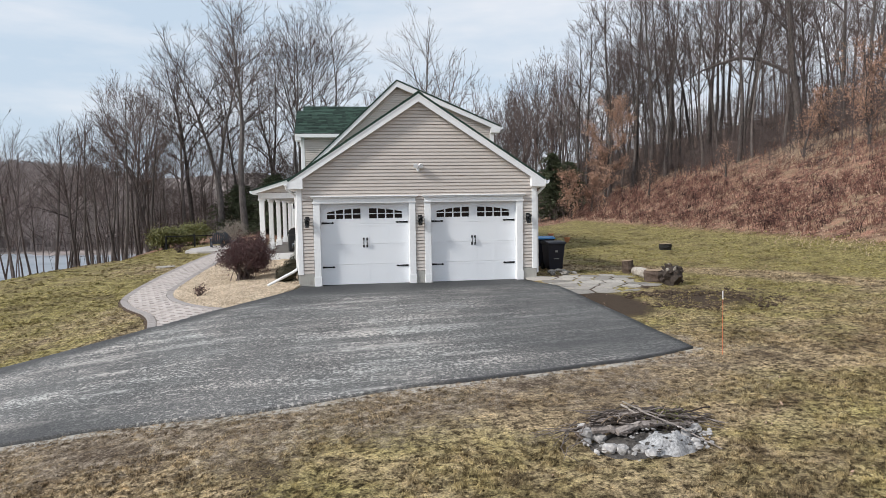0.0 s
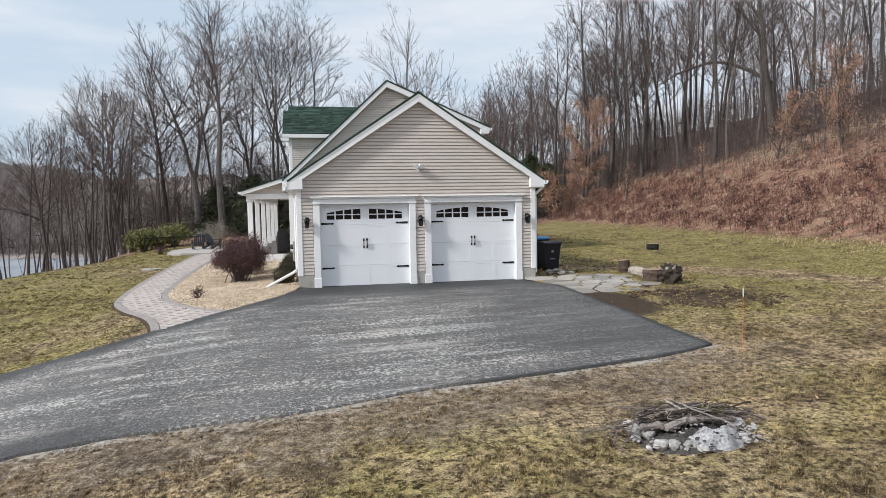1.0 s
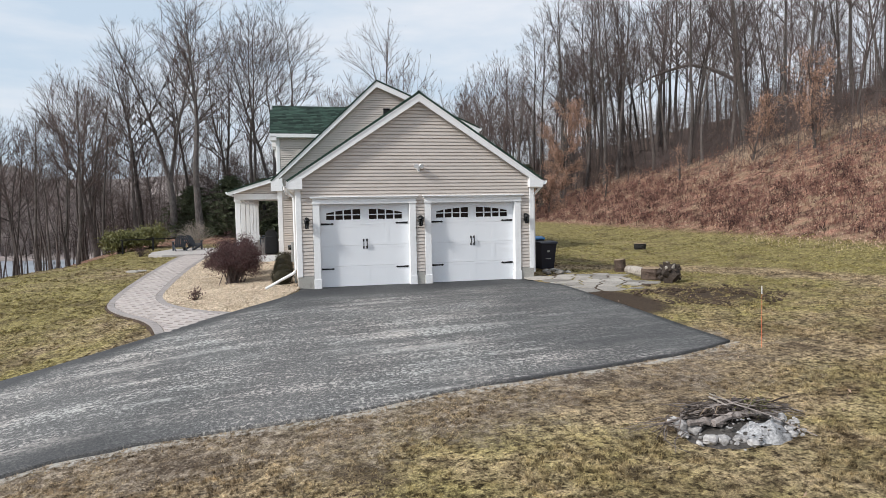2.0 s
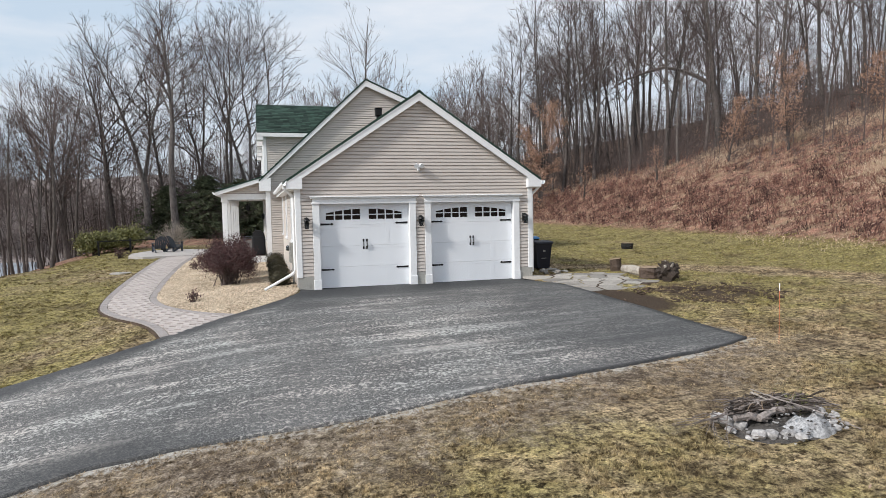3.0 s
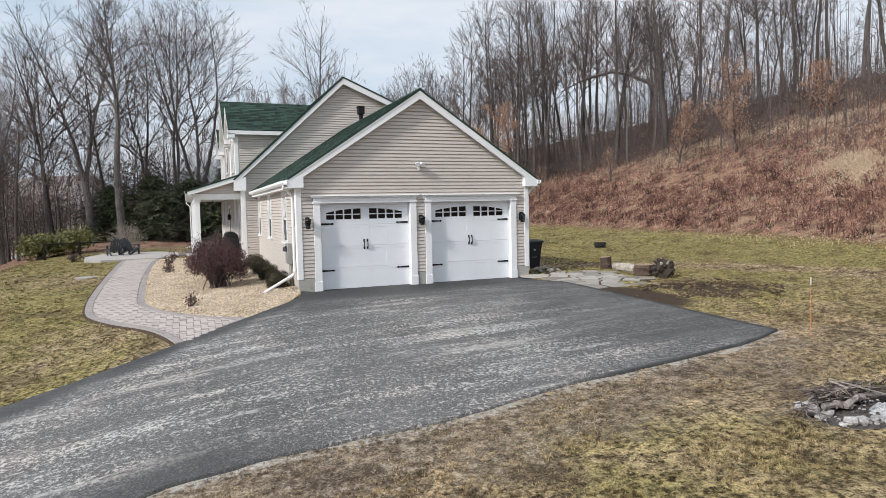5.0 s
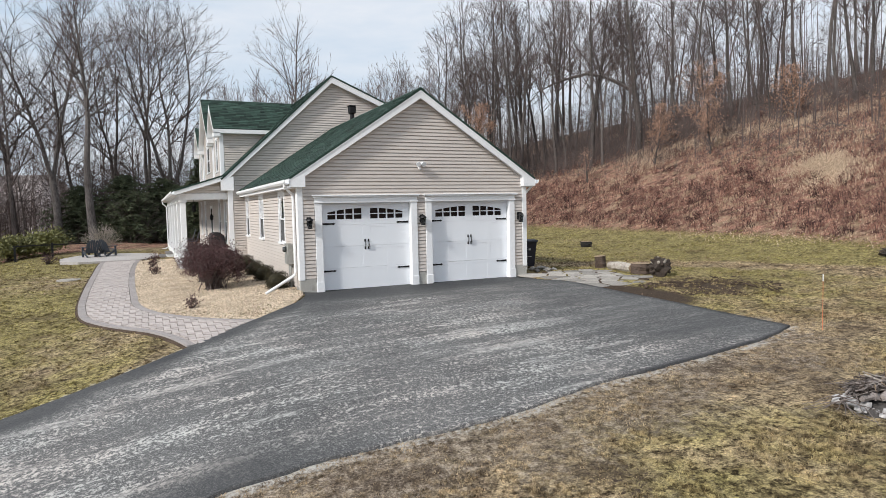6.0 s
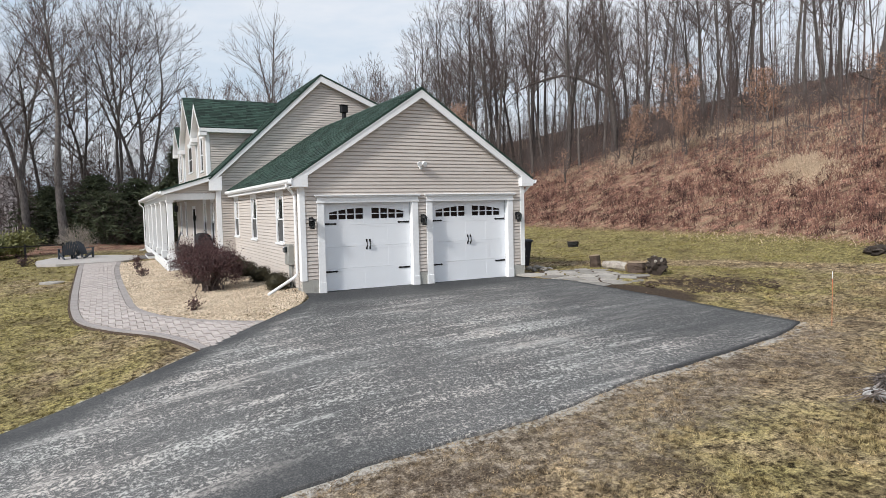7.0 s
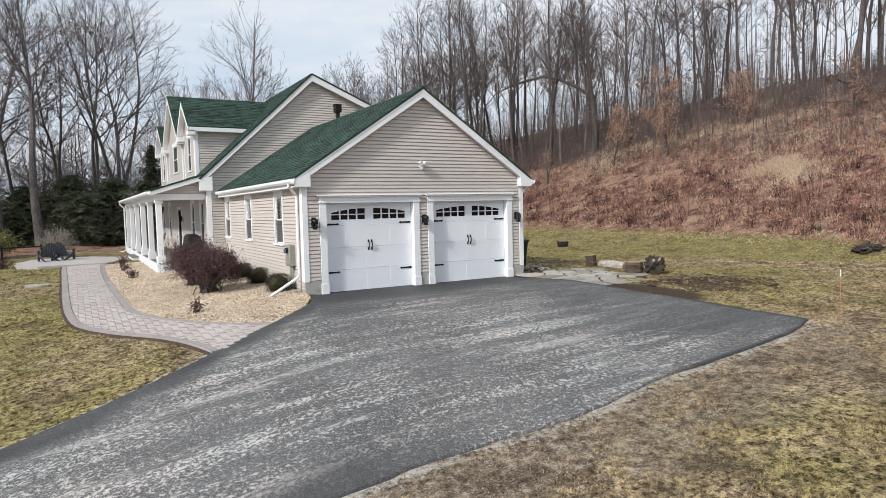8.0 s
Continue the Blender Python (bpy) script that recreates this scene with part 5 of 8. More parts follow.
for k, (x0, z1) in enumerate(((-2.98, 0.12), (-3.3, -0.02))):
    board("porch_step", x0, PX - 0.005 if k == 0 else -2.98, 18.2, 20.6, -0.5, z1, 0.012, "white")
    board("step_tread", x0 - 0.03, (PX - 0.005 if k == 0 else -2.985), 18.15, 20.65, z1 + 0.001, z1 + 0.035, 0.01, "porch")


# ---- things at the house ----
def lantern(x, z):
    """A black coach lantern on the garage wall."""
    e = thing("wall_lantern", (x, -0.03, z), "black coach lantern with clear glass on the garage wall", "lantern", "garage lanterns")
    y = -0.03
    part("back_plate", Geo().box(x - 0.06, x + 0.06, y - 0.015, y + 0.008, z + 0.05, z + 0.3, 0.006), M["black"], e)
    part("arm", Geo().tube([(x, y, z + 0.24), (x, y - 0.08, z + 0.3), (x, y - 0.14, z + 0.29)], [0.012, 0.012, 0.012], 6), M["black"], e)
    part("roof", Geo().tube([(x, y - 0.14, z + 0.2), (x, y - 0.14, z + 0.235), (x, y - 0.14, z + 0.29)], [0.1, 0.085, 0.02], 8), M["black"], e)
    cage = Geo()
    for k in range(4):
        a = math.pi / 4 + k * math.pi / 2
        cage.tube([(x + 0.085 * math.cos(a), y - 0.14 + 0.085 * math.sin(a), z + 0.2), (x + 0.055 * math.cos(a), y - 0.14 + 0.055 * math.sin(a), z)], [0.009, 0.009], 5)
    cage.box(x - 0.055, x + 0.055, y - 0.195, y - 0.085, z - 0.025, z)
    part("cage", cage, M["black"], e)
    part("glass", Geo().tube([(x, y - 0.14, z), (x, y - 0.14, z + 0.2)], [0.062, 0.09], 4), M["glass"], e)


for lx in (0.27, 3.7, 7.14):
    lantern(lx, 1.74)

e = thing("flood_light", (3.66, -0.02, 3.5), "white twin-head flood light on the gable", "light")
part("mount", Geo().tube([(3.66, 0.0, 3.5), (3.66, -0.05, 3.5)], [0.07, 0.06], 12), M["white"], e)
part("sensor", Geo().lump((3.66, -0.1, 3.43), (0.05, 0.06, 0.06), 0.03, 2), M["white"], e, smooth=True)
for sx in (-1, 1):
    part("head", Geo().tube([(3.66, -0.05, 3.52), (3.66 + sx * 0.06, -0.1, 3.57), (3.66 + sx * 0.08, -0.17, 3.55), (3.66 + sx * 0.085, -0.22, 3.53)], [0.02, 0.05, 0.065, 0.075], 10), M["white"], e)

e = thing("electric_meter", (-0.1, 1.0, 0.1), "grey electric meter box with conduit on the siding", "meter box")
part("box", Geo().box(-0.2, -0.02, 0.72, 1.12, 0.68, 1.28, 0.012), M["grey_metal"], e)
part("lid_band", Geo().box(-0.215, -0.2, 0.74, 1.1, 0.7, 0.98, 0.006), M["grey_metal"], e)
part("meter_dome", Geo().tube([(-0.2, 0.92, 1.12), (-0.26, 0.92, 1.12), (-0.3, 0.92, 1.12)], [0.085, 0.085, 0.06], 14), M["glass"], e)
part("side_box", Geo().box(-0.14, -0.02, 1.14, 1.32, 0.85, 1.1, 0.008), M["grey_metal"], e)
for y in (0.82, 0.98):
    part("conduit", Geo().tube([(-0.1, y, 0.7), (-0.1, y, -0.25)], [0.032, 0.032], 8), M["grey_metal"], e)

e = thing("grill", (-1.3, 11.6, PZ), "grill under a black fitted cover on the porch", "grill")
g = Geo().box(-1.4, -0.8, 11.0, 12.25, PZ, PZ + 0.85, 0.06)
part("cover_skirt", g, M["grill"], e)
part("cover_hood", Geo().prism([(-1.38, 11.05, PZ + 0.83), (-1.35, 11.05, PZ + 1.0), (-1.24, 11.05, PZ + 1.1), (-1.0, 11.05, PZ + 1.1), (-0.85, 11.05, PZ + 0.98), (-0.82, 11.05, PZ + 0.83)], (0, 1.15, 0)), M["grill"], e)

e = thing("porch_lantern", (MX0 - 0.1, 16.7, 2.0), "small black lantern beside the front door", "lantern")
part("back_plate", Geo().box(MX0 - 0.03, MX0 - 0.008, 16.62, 16.78, 1.85, 2.15, 0.006), M["black"], e)
part("cage", Geo().tube([(MX0 - 0.13, 16.7, 1.85), (MX0 - 0.13, 16.7, 2.05), (MX0 - 0.13, 16.7, 2.15)], [0.06, 0.09, 0.03], 6), M["black"], e)
e = thing("hanging_lantern", (-1.6, 17.4, 2.5), "black lantern hanging from the porch ceiling", "lantern")
part("chain", Geo().tube([(-1.6, 17.4, 2.98), (-1.6, 17.4, 2.65)], [0.012, 0.012], 6), M["black"], e)
part("cage", Geo().tube([(-1.6, 17.4, 2.3), (-1.6, 17.4, 2.58), (-1.6, 17.4, 2.66)], [0.08, 0.11, 0.03], 6), M["black"], e)


def porch_chair(y):
    e = thing("porch_chair", (-1.7, y, PZ), "dark slatted chair on the porch", "chair", "porch chairs")
    for dx in (-0.25, 0.25):
        for dy in (-0.22, 0.22):
            part("leg", Geo().box(-1.7 + dx - 0.025, -1.7 + dx + 0.025, y + dy - 0.025, y + dy + 0.025, PZ, PZ + 0.42), M["chair"], e)
    part("seat", Geo().box(-2.0, -1.4, y - 0.27, y + 0.27, PZ + 0.4, PZ + 0.45, 0.01), M["chair"], e)
    for k in range(5):
        yy = y - 0.22 + k * 0.11
        part("back_slat", Geo().beam((-1.42, yy, PZ + 0.45), (-1.25, yy, PZ + 1.0), 0.09, 0.02, (-1, 0, 0.3)), M["chair"], e)


porch_chair(19.4)
porch_chair(22.6)


def garden_chair(at, turn):
    """A low slatted garden chair, built at the origin facing -y."""
    e = thing("garden_chair", (0, 0, 0), "slate blue slatted low garden chair on the patio", "chair", "patio chairs")
    for sx in (-0.3, 0.3):
        part("front_leg", Geo().box(sx - 0.045, sx + 0.045, -0.38, -0.3, 0, 0.52, 0.006), M["chair"], e)
        part("side_rail", Geo().beam((sx, -0.36, 0.38), (sx, 0.52, 0.06), 0.03, 0.12), M["chair"], e)
        part("arm_rest", Geo().box(sx - 0.075, sx + 0.075, -0.45, 0.32, 0.52, 0.55, 0.008), M["chair"], e)
    for k in range(6):
        y = -0.36 + k * 0.085
        part("seat_slat", Geo().box(-0.28, 0.28, y - 0.037, y + 0.037, 0.375 - k * 0.03, 0.395 - k * 0.03), M["chair"], e)
    for k in range(6):
        x = -0.24 + k * 0.096
        part("back_slat", Geo().beam((x, 0.1, 0.22), (x * 1.15, 0.48, 0.93 - 3.2 * (k - 2.5) ** 2 * 0.008), 0.085, 0.02, (0, -1, 0.4)), M["chair"], e)
    e.matrix_basis = pose(*at, 0, 0, turn)
    return e


gc = garden_chair((-6.6, 20.6, 0.02), 200)
copy_thing(gc, pose(-5.9, 21.1, 0.02, 0, 0, 150))


def wheeled_bin(x, y, turn, lid, tall=1.0):
    e = thing("wheeled_bin", (0, 0, 0), "dark navy wheeled bin with a %s lid against the garage" % ("blue" if lid == "blue" else "black"), "bin", "bins beside the garage")
    body = Geo()
    prof = [(0.24, 0.26, 0.06), (0.27, 0.29, 0.5), (0.3, 0.34, 0.95), (0.32, 0.36, 0.98), (0.32, 0.36, 1.0)]
    v, k = [], 0
    for a, b, z in prof:
        v += [(-a, -b, z), (a, -b, z), (a, b, z), (-a, b, z)]
    f = [(0, 3, 2, 1)] + [(i * 4 + j, i * 4 + (j + 1) % 4, i * 4 + 4 + (j + 1) % 4, i * 4 + 4 + j) for i in range(len(prof) - 1) for j in range(4)]
    part("body", body.add(v, f), M["bin"], e)
    part("lid", Geo().prism([(-0.33, -0.4, 1.0), (-0.33, -0.38, 1.05), (-0.33, -0.1, 1.09), (-0.33, 0.3, 1.08), (-0.33, 0.38, 1.04), (-0.33, 0.38, 1.0)], (0.66, 0, 0)), M[lid], e, "blue lid" if lid == "blue" else "black lid")
    part("handle", Geo().tube([(-0.25, 0.4, 1.0), (-0.25, 0.46, 1.01), (0.25, 0.46, 1.01), (0.25, 0.4, 1.0)], [0.018] * 4, 6), M["bin"], e)
    for sx in (-1, 1):
        part("wheel", Geo().tube([(sx * 0.24, 0.3, 0.12), (sx * 0.3, 0.3, 0.12)], [0.12, 0.12], 16), M["rubber"], e)
    part("emblem", Geo().box(-0.045, 0.045, -0.318, -0.312, 0.68, 0.75, 0.0), M["grey_metal"], e, "pale printed emblem")
    part("label_bar", Geo().box(-0.1, 0.1, -0.302, -0.295, 0.43, 0.45, 0.0), M["grey_metal"], e)
    e.matrix_basis = pose(x, y, land1(x, y) - 0.01, 0, 0, turn) @ Matrix.Diagonal((1, 1, tall, 1))


wheeled_bin(8.64, 2.0, 4, "bin", 0.95)
wheeled_bin(8.6, 3.05, 2, "blue", 1.06)
for x, y, h in ((14.2, 16.4, 0.3), (14.5, 20.4, 0.34)):
    e = thing("clay_pot", (x, y, land1(x, y)), "empty terracotta pot standing on the lawn", "pot", "clay pots")
    z = land1(x, y)
    g = Geo().tube([(x, y, z), (x, y, z + h * 0.75)], [0.11, 0.16], 16).tube([(x, y, z + h * 0.75), (x, y, z + h)], [0.19, 0.19], 16)
    part("body", g, M["terracotta"], e, smooth=False)

# rubble by the garage corner
e = thing("rubble_heap", (8.3, 0.5, 0), "small heap of pale rubble at the garage corner", "rubble")
rng = random.Random(5)
for k in range(26):
    a, r = rng.uniform(0, 6.28), rng.uniform(0, 0.45)
    x, y = 8.35 + r * math.cos(a) * 1.2, 0.55 + r * math.sin(a)
    s = rng.uniform(0.05, 0.13)
    part("stone", Geo().lump((x, y, land1(x, y) + 0.03 + (0.45 - r) * 0.25), (s, s * 0.8, s * 0.6), 0.25, 1, rng), M["flag"], e)

# stumps, logs and root ball
def log_piece(name, a, b, r, label, mat="log", n=10):
    e = thing(name, a, label, "log", "cut logs by the flagstones")
    a, b = Vector(a), Vector(b)
    rg = random.Random(str(tuple(a)))
    pts = [a.lerp(b, k / 5) for k in range(6)]
    rad = [r * rg.uniform(0.93, 1.08) for _ in pts]
    g = Geo().tube(pts, rad, n, False)
    for i, v in enumerate(g.v):
        c = pts[i // n]
        d = Vector(v) - c
        g.v[i] = tuple(c + d * rg.uniform(0.9, 1.1))
    part("bark", g, M[mat], e)
    d = (b - a).normalized()
    for c, k, s in ((a, 0, -1), (b, 5, 1)):
        part("cut_end", Geo().tube([c + d * s * 0.001, c + d * s * 0.012], [rad[k] * 0.99, rad[k] * 0.9], n), M["cut"], e)


z = land1
log_piece("tree_stump", (10.6, 0.1, z(10.6, 0.1) - 0.03), (10.55, 0.12, z(10.6, 0.1) + 0.42), 0.19, "upright cut stump section with brown bark")
log_piece("split_log", (10.62, -0.35, z(10.6, -0.8) + 0.13), (10.5, -1.6, z(10.6, -0.8) + 0.13), 0.15, "pale peeling log lying beside the flagstones", "birch")
log_piece("tree_stump", (10.42, -2.05, z(10.4, -2.05) - 0.03), (10.42, -2.05, z(10.4, -2.05) + 0.34), 0.3, "broad low stump with a cut top")
e = thing("root_ball", (10.6, -2.75, z(10.6, -2.7)), "upturned gnarled root ball with soil", "root ball")
part("core", Geo().lump((10.6, -2.75, z(10.6, -2.7) + 0.25), (0.28, 0.3, 0.3), 0.3, 2, rng), M["soil_root"], e)
for k in range(40):
    a, b = rng.uniform(0, 6.28), rng.uniform(-0.5, 1.4)
    d = Vector((math.cos(a) * math.cos(b), math.sin(a) * math.cos(b), math.sin(b)))
    c = Vector((10.6, -2.75, z(10.6, -2.7) + 0.25))
    part("root", Geo().tube([c + d * 0.15, c + d * 0.33 + Vector((0, 0, rng.uniform(-0.05, 0.05))), c + d * rng.uniform(0.33, 0.4)], [0.06, 0.045, 0.02], 6), M["soil_root" if k % 9 else "birch"], e)
log_piece("tree_stump", (15.85, 7.7, z(15.85, 7.7) - 0.03), (15.85, 7.7, z(15.85, 7.7) + 0.28), 0.26, "low dark stump on the lawn", "rubber", 14)
e = thing("stick_heap", (18.2, -5.4, z(18.2, -5.4)), "low dark heap of dug roots and sticks at the bank's foot", "root heap")
part("core", Geo().lump((18.2, -5.4, z(18.2, -5.4) + 0.02), (0.6, 0.42, 0.2), 0.3, 3, rng), M["soil_root"], e)
for k in range(46):
    a = rng.uniform(0, 6.28)
    r = rng.uniform(0.1, 0.55)
    c = Vector((18.2 + r * math.cos(a), -5.4 + 0.7 * r * math.sin(a), z(18.2, -5.4) + 0.17 * (1 - r)))
    d = Vector((rng.uniform(-1, 1), rng.uniform(-1, 1), rng.uniform(-0.1, 0.35))).normalized()
    part("root", Geo().tube([c - d * 0.15, c + Vector((0, 0, 0.05)), c + d * rng.uniform(0.15, 0.4)], [0.02, 0.018, 0.006], 5), M["soil_root" if k % 4 else "stick"], e)

# marker stakes
e = thing("marker_stake", (7.64, -9.97, z(7.64, -9.97)), "thin orange driveway marker stake with a white tip", "stake")
part("rod", Geo().tube([(7.64, -9.97, z(7.64, -9.97) - 0.05), (7.635, -9.97, z(7.64, -9.97) + 0.93)], [0.004, 0.0035], 6), M["orange"], e)
part("tip", Geo().tube([(7.635, -9.97, z(7.64, -9.97) + 0.93), (7.633, -9.97, z(7.64, -9.97) + 1.07)], [0.008, 0.008], 6), M["white"], e, "white reflective tip")

# utility cover in the lawn
e = thing("utility_cover", (-6.6, 9.75, z(-6.6, 9.75)), "grey round utility cover set in the lawn", "cover")
part("lid", Geo().tube([(-6.6, 9.75, z(-6.6, 9.75) - 0.05), (-6.6, 9.75, z(-6.6, 9.75) + 0.035)], [0.42, 0.4], 20), M["flag"], e)
part("knob", Geo().box(-6.66, -6.54, 9.72, 9.78, z(-6.6, 9.75) + 0.035, z(-6.6, 9.75) + 0.06), M["concrete"], e)

# post and rail fence behind the patio
e = thing("post_fence", (-9.5, 24.4, z(-9.5, 24.4)), "low dark post fence behind the patio", "fence")
for k in range(3):
    x = -10.6 + k * 1.8
    part("post", Geo().box(x - 0.05, x + 0.05, 24.35, 24.45, z(x, 24.4) - 0.1, z(x, 24.4) + 0.85, 0.008), M["black"], e)
part("rail", Geo().beam((-10.7, 24.4, 0.62), (-6.9, 24.4, 0.66), 0.05, 0.06), M["black"], e)

# ---- fire pit ----
FPX, FPY = 4.9, -12.85
FPZ = z(FPX, FPY)
e = thing("fire_pit", (FPX, FPY, FPZ), "ring of pale fire-blackened rocks round cold ash", "fire pit")
rng = random.Random(11)
g = Geo()
n = 36
v, f = [], []
for i in range(13):
    for k in range(n):
        a, r = 6.2832 * k / n, i / 12 * 0.72
        x, y = FPX + r * math.cos(a), FPY + r * math.sin(a) * 0.62 - 0.05
        hgt = 0.07 * (1 - (i / 12) ** 2) - 0.05 * (i / 12) ** 6 + 0.035 * noise.noise(Vector((x * 6, y * 6, 1))) + 0.025 * noise.noise(Vector((x * 19, y * 19, 1)))
        v.append((x, y, z(x, y) + 0.005 + hgt))
f = [(i * n + k, i * n + (k + 1) % n, (i + 1) * n + (k + 1) % n, (i + 1) * n + k) for i in range(12) for k in range(n)]
part("hearth", g.add(v, f), M["char"], e, "charred soil")
heap = Geo()
v = []
for i in range(11):
    for k in range(n):
        a, r = 6.2832 * k / n, i / 10
        w = 1 + 0.22 * noise.noise(Vector((math.cos(a) * 1.5, math.sin(a) * 1.5, 7)))
        x, y = FPX + 0.12 + 0.4 * r * w * math.cos(a), FPY - 0.24 + 0.24 * r * w * math.sin(a)
        v.append((x, y, z(x, y) + 0.03 - 0.1 * r ** 5 + 0.12 * (1 - r * r) + 0.07 * noise.noise(Vector((x * 8, y * 8, 1))) + 0.035 * noise.noise(Vector((x * 21, y * 21, 1)))))
part("ash_mound", heap.add(v, [(i * n + k, i * n + (k + 1) % n, (i + 1) * n + (k + 1) % n, (i + 1) * n + k) for i in range(10) for k in range(n)]), M["ash"], e, "pale bluish-grey wood ash", True)
ROCKS = [(-0.62, 0.27, 0.1), (-0.63, 0.42, 0.09), (-0.52, 0.12, 0.08), (-0.7, 0.08, 0.06), (-0.53, -0.22, 0.085), (-0.4, -0.28, 0.075), (-0.22, -0.34, 0.08), (-0.15, -0.46, 0.07), (0.64, 0.1, 0.075), (0.46, -0.05, 0.08), (0.53, 0.16, 0.07), (0.55, 0.03, 0.06), (0.45, -0.27, 0.06), (0.42, -0.4, 0.055), (-0.45, 0.45, 0.07), (-0.3, 0.5, 0.06)]
for dx, dy, s in ROCKS:
    x, y = FPX + dx, FPY + dy * 0.9
    part("rock", Geo().lump((x, y, z(x, y) + s * 0.6), (s * rng.uniform(0.85, 1.2), s * rng.uniform(0.8, 1.1), s * rng.uniform(0.6, 0.85)), 0.2, 2, rng), M["rock"], e)
for k in range(44):
    a = rng.uniform(-0.9, 0.7) if k % 3 else rng.uniform(2.6, 4.4)
    r = rng.uniform(0.5, 0.8)
    x, y = FPX + r * math.cos(a), FPY + r * math.sin(a) * 0.66 - 0.03
    s = rng.uniform(0.014, 0.04)
    part("rock", Geo().lump((x, y, z(x, y) + s * 0.45 + 0.02), (s * rng.uniform(0.8, 1.4), s * rng.uniform(0.8, 1.2), s * rng.uniform(0.5, 0.9)), 0.28, 1, rng), M["rock"], e)
for k in range(70):
    a, r = rng.uniform(0, 6.28), math.sqrt(rng.uniform(0.05, 1))
    x, y = FPX + 0.12 + 0.48 * r * math.cos(a), FPY - 0.17 + 0.3 * r * math.sin(a)
    s = rng.uniform(0.006, 0.02)
    part("charred_lump", Geo().lump((x, y, z(x, y) + 0.05 + 0.15 * (1 - r * r) + s * 0.4), (s * 1.5, s, s * 0.7), 0.35, 1, rng), M["char" if k % 3 else "rock"], e)
pile = thing("brush_pile", (FPX, FPY + 0.2, FPZ), "heap of dry branches thrown over the fire pit", "branches")


def crooked(a, b, r0, r1, bend, n=7):
    a, b = Vector(a), Vector(b)
    pts = []
    for k in range(n):
        q = k / (n - 1)
        p = a.lerp(b, q)
        if 0 < k < n - 1:
            p += Vector((rng.uniform(-bend, bend), rng.uniform(-bend, bend), rng.uniform(-bend, bend) * 0.6))
        pts.append(p)
    return Geo().tube(pts, [(r0 + (r1 - r0) * k / (n - 1)) * rng.uniform(0.85, 1.15) for k in range(n)], 6)


for k in range(280):
    a = rng.gauss(0.0, 0.62) + (math.pi if k % 2 else 0)
    ln = rng.uniform(0.25, 0.95)
    cx, cy = FPX + rng.gauss(0.05, 0.22), FPY + rng.uniform(0.1, 0.46)
    h0 = FPZ + rng.uniform(0.08, 0.24)
    d = Vector((math.cos(a), math.sin(a) * 0.7, rng.uniform(-0.12, 0.08)))
    part("branch", crooked(Vector((cx, cy, h0)) - d * ln / 2, Vector((cx, cy, h0)) + d * ln / 2, rng.uniform(0.004, 0.014), 0.003, 0.045), M["stick" if k % 3 else "soil_root"], pile)


def bough(points, r0, r1, mat, label=""):
    p = curve_3(points, 9)
    part("branch", Geo().tube(p, [(r0 + (r1 - r0) * k / 8) * rng.uniform(0.9, 1.1) for k in range(9)], 7), M[mat], pile, label)


def curve_3(points, n):
    """n points along a smooth line through three or four points over the pit."""
    p = [Vector((FPX + a, FPY + b, FPZ + c)) for a, b, c in points]
    out = []
    for q in np.linspace(0, len(p) - 1, n):
        i = min(int(q), len(p) - 2)
        k = q - i
        k2 = k * k * (3 - 2 * k)
        out.append(p[i].lerp(p[i + 1], 0.5 * k + 0.5 * k2) + Vector((rng.uniform(-1, 1), rng.uniform(-1, 1), rng.uniform(-1, 1))) * 0.006)
    return out


bough([(-0.36, 0.0, 0.12), (-0.1, 0.06, 0.165), (0.2, 0.07, 0.165), (0.56, 0.06, 0.13)], 0.047, 0.032, "limb", "thick weathered limb")
bough([(-0.62, 0.1, 0.12), (-0.4, 0.08, 0.13), (-0.24, 0.02, 0.1)], 0.04, 0.05, "limb", "thick weathered limb")
bough([(-0.56, 0.34, 0.14), (-0.3, 0.36, 0.2), (-0.05, 0.34, 0.22)], 0.018, 0.011, "limb")
bough([(0.25, 0.36, 0.2), (0.7, 0.3, 0.14), (1.16, 0.22, 0.05)], 0.02, 0.008, "limb")
bough([(0.4, 0.4, 0.16), (0.75, 0.34, 0.15), (0.98, 0.33, 0.12)], 0.012, 0.006, "stick")
bough([(-0.16, 0.36, 0.32), (-0.06, 0.24, 0.27), (0.04, 0.12, 0.21)], 0.012, 0.01, "birch", "bare pale stick")
bough([(-0.12, 0.4, 0.34), (0.02, 0.26, 0.29), (0.16, 0.08, 0.22)], 0.008, 0.007, "birch", "bare pale stick")
bough([(-0.02, 0.2, 0.3), (0.3, -0.14, 0.2), (0.62, -0.5, 0.05)], 0.01, 0.006, "limb")
bough([(-0.5, 0.28, 0.16), (-0.8, 0.22, 0.1), (-1.08, 0.12, 0.05)], 0.008, 0.004, "stick")
bough([(-0.82, 0.2, 0.12), (-0.8, -0.1, 0.1), (-0.72, -0.22, 0.04), (-0.58, -0.3, 0.03)], 0.006, 0.003, "stick")
bough([(-0.9, 0.1, 0.06), (-1.08, -0.15, 0.06), (-1.1, -0.3, 0.05), (-1.0, -0.5, 0.03)], 0.006, 0.003, "stick")
bough([(-0.9, 0.12, 0.1), (-1.0, 0.0, 0.06), (-1.06, -0.1, 0.03)], 0.008, 0.004, "stick")
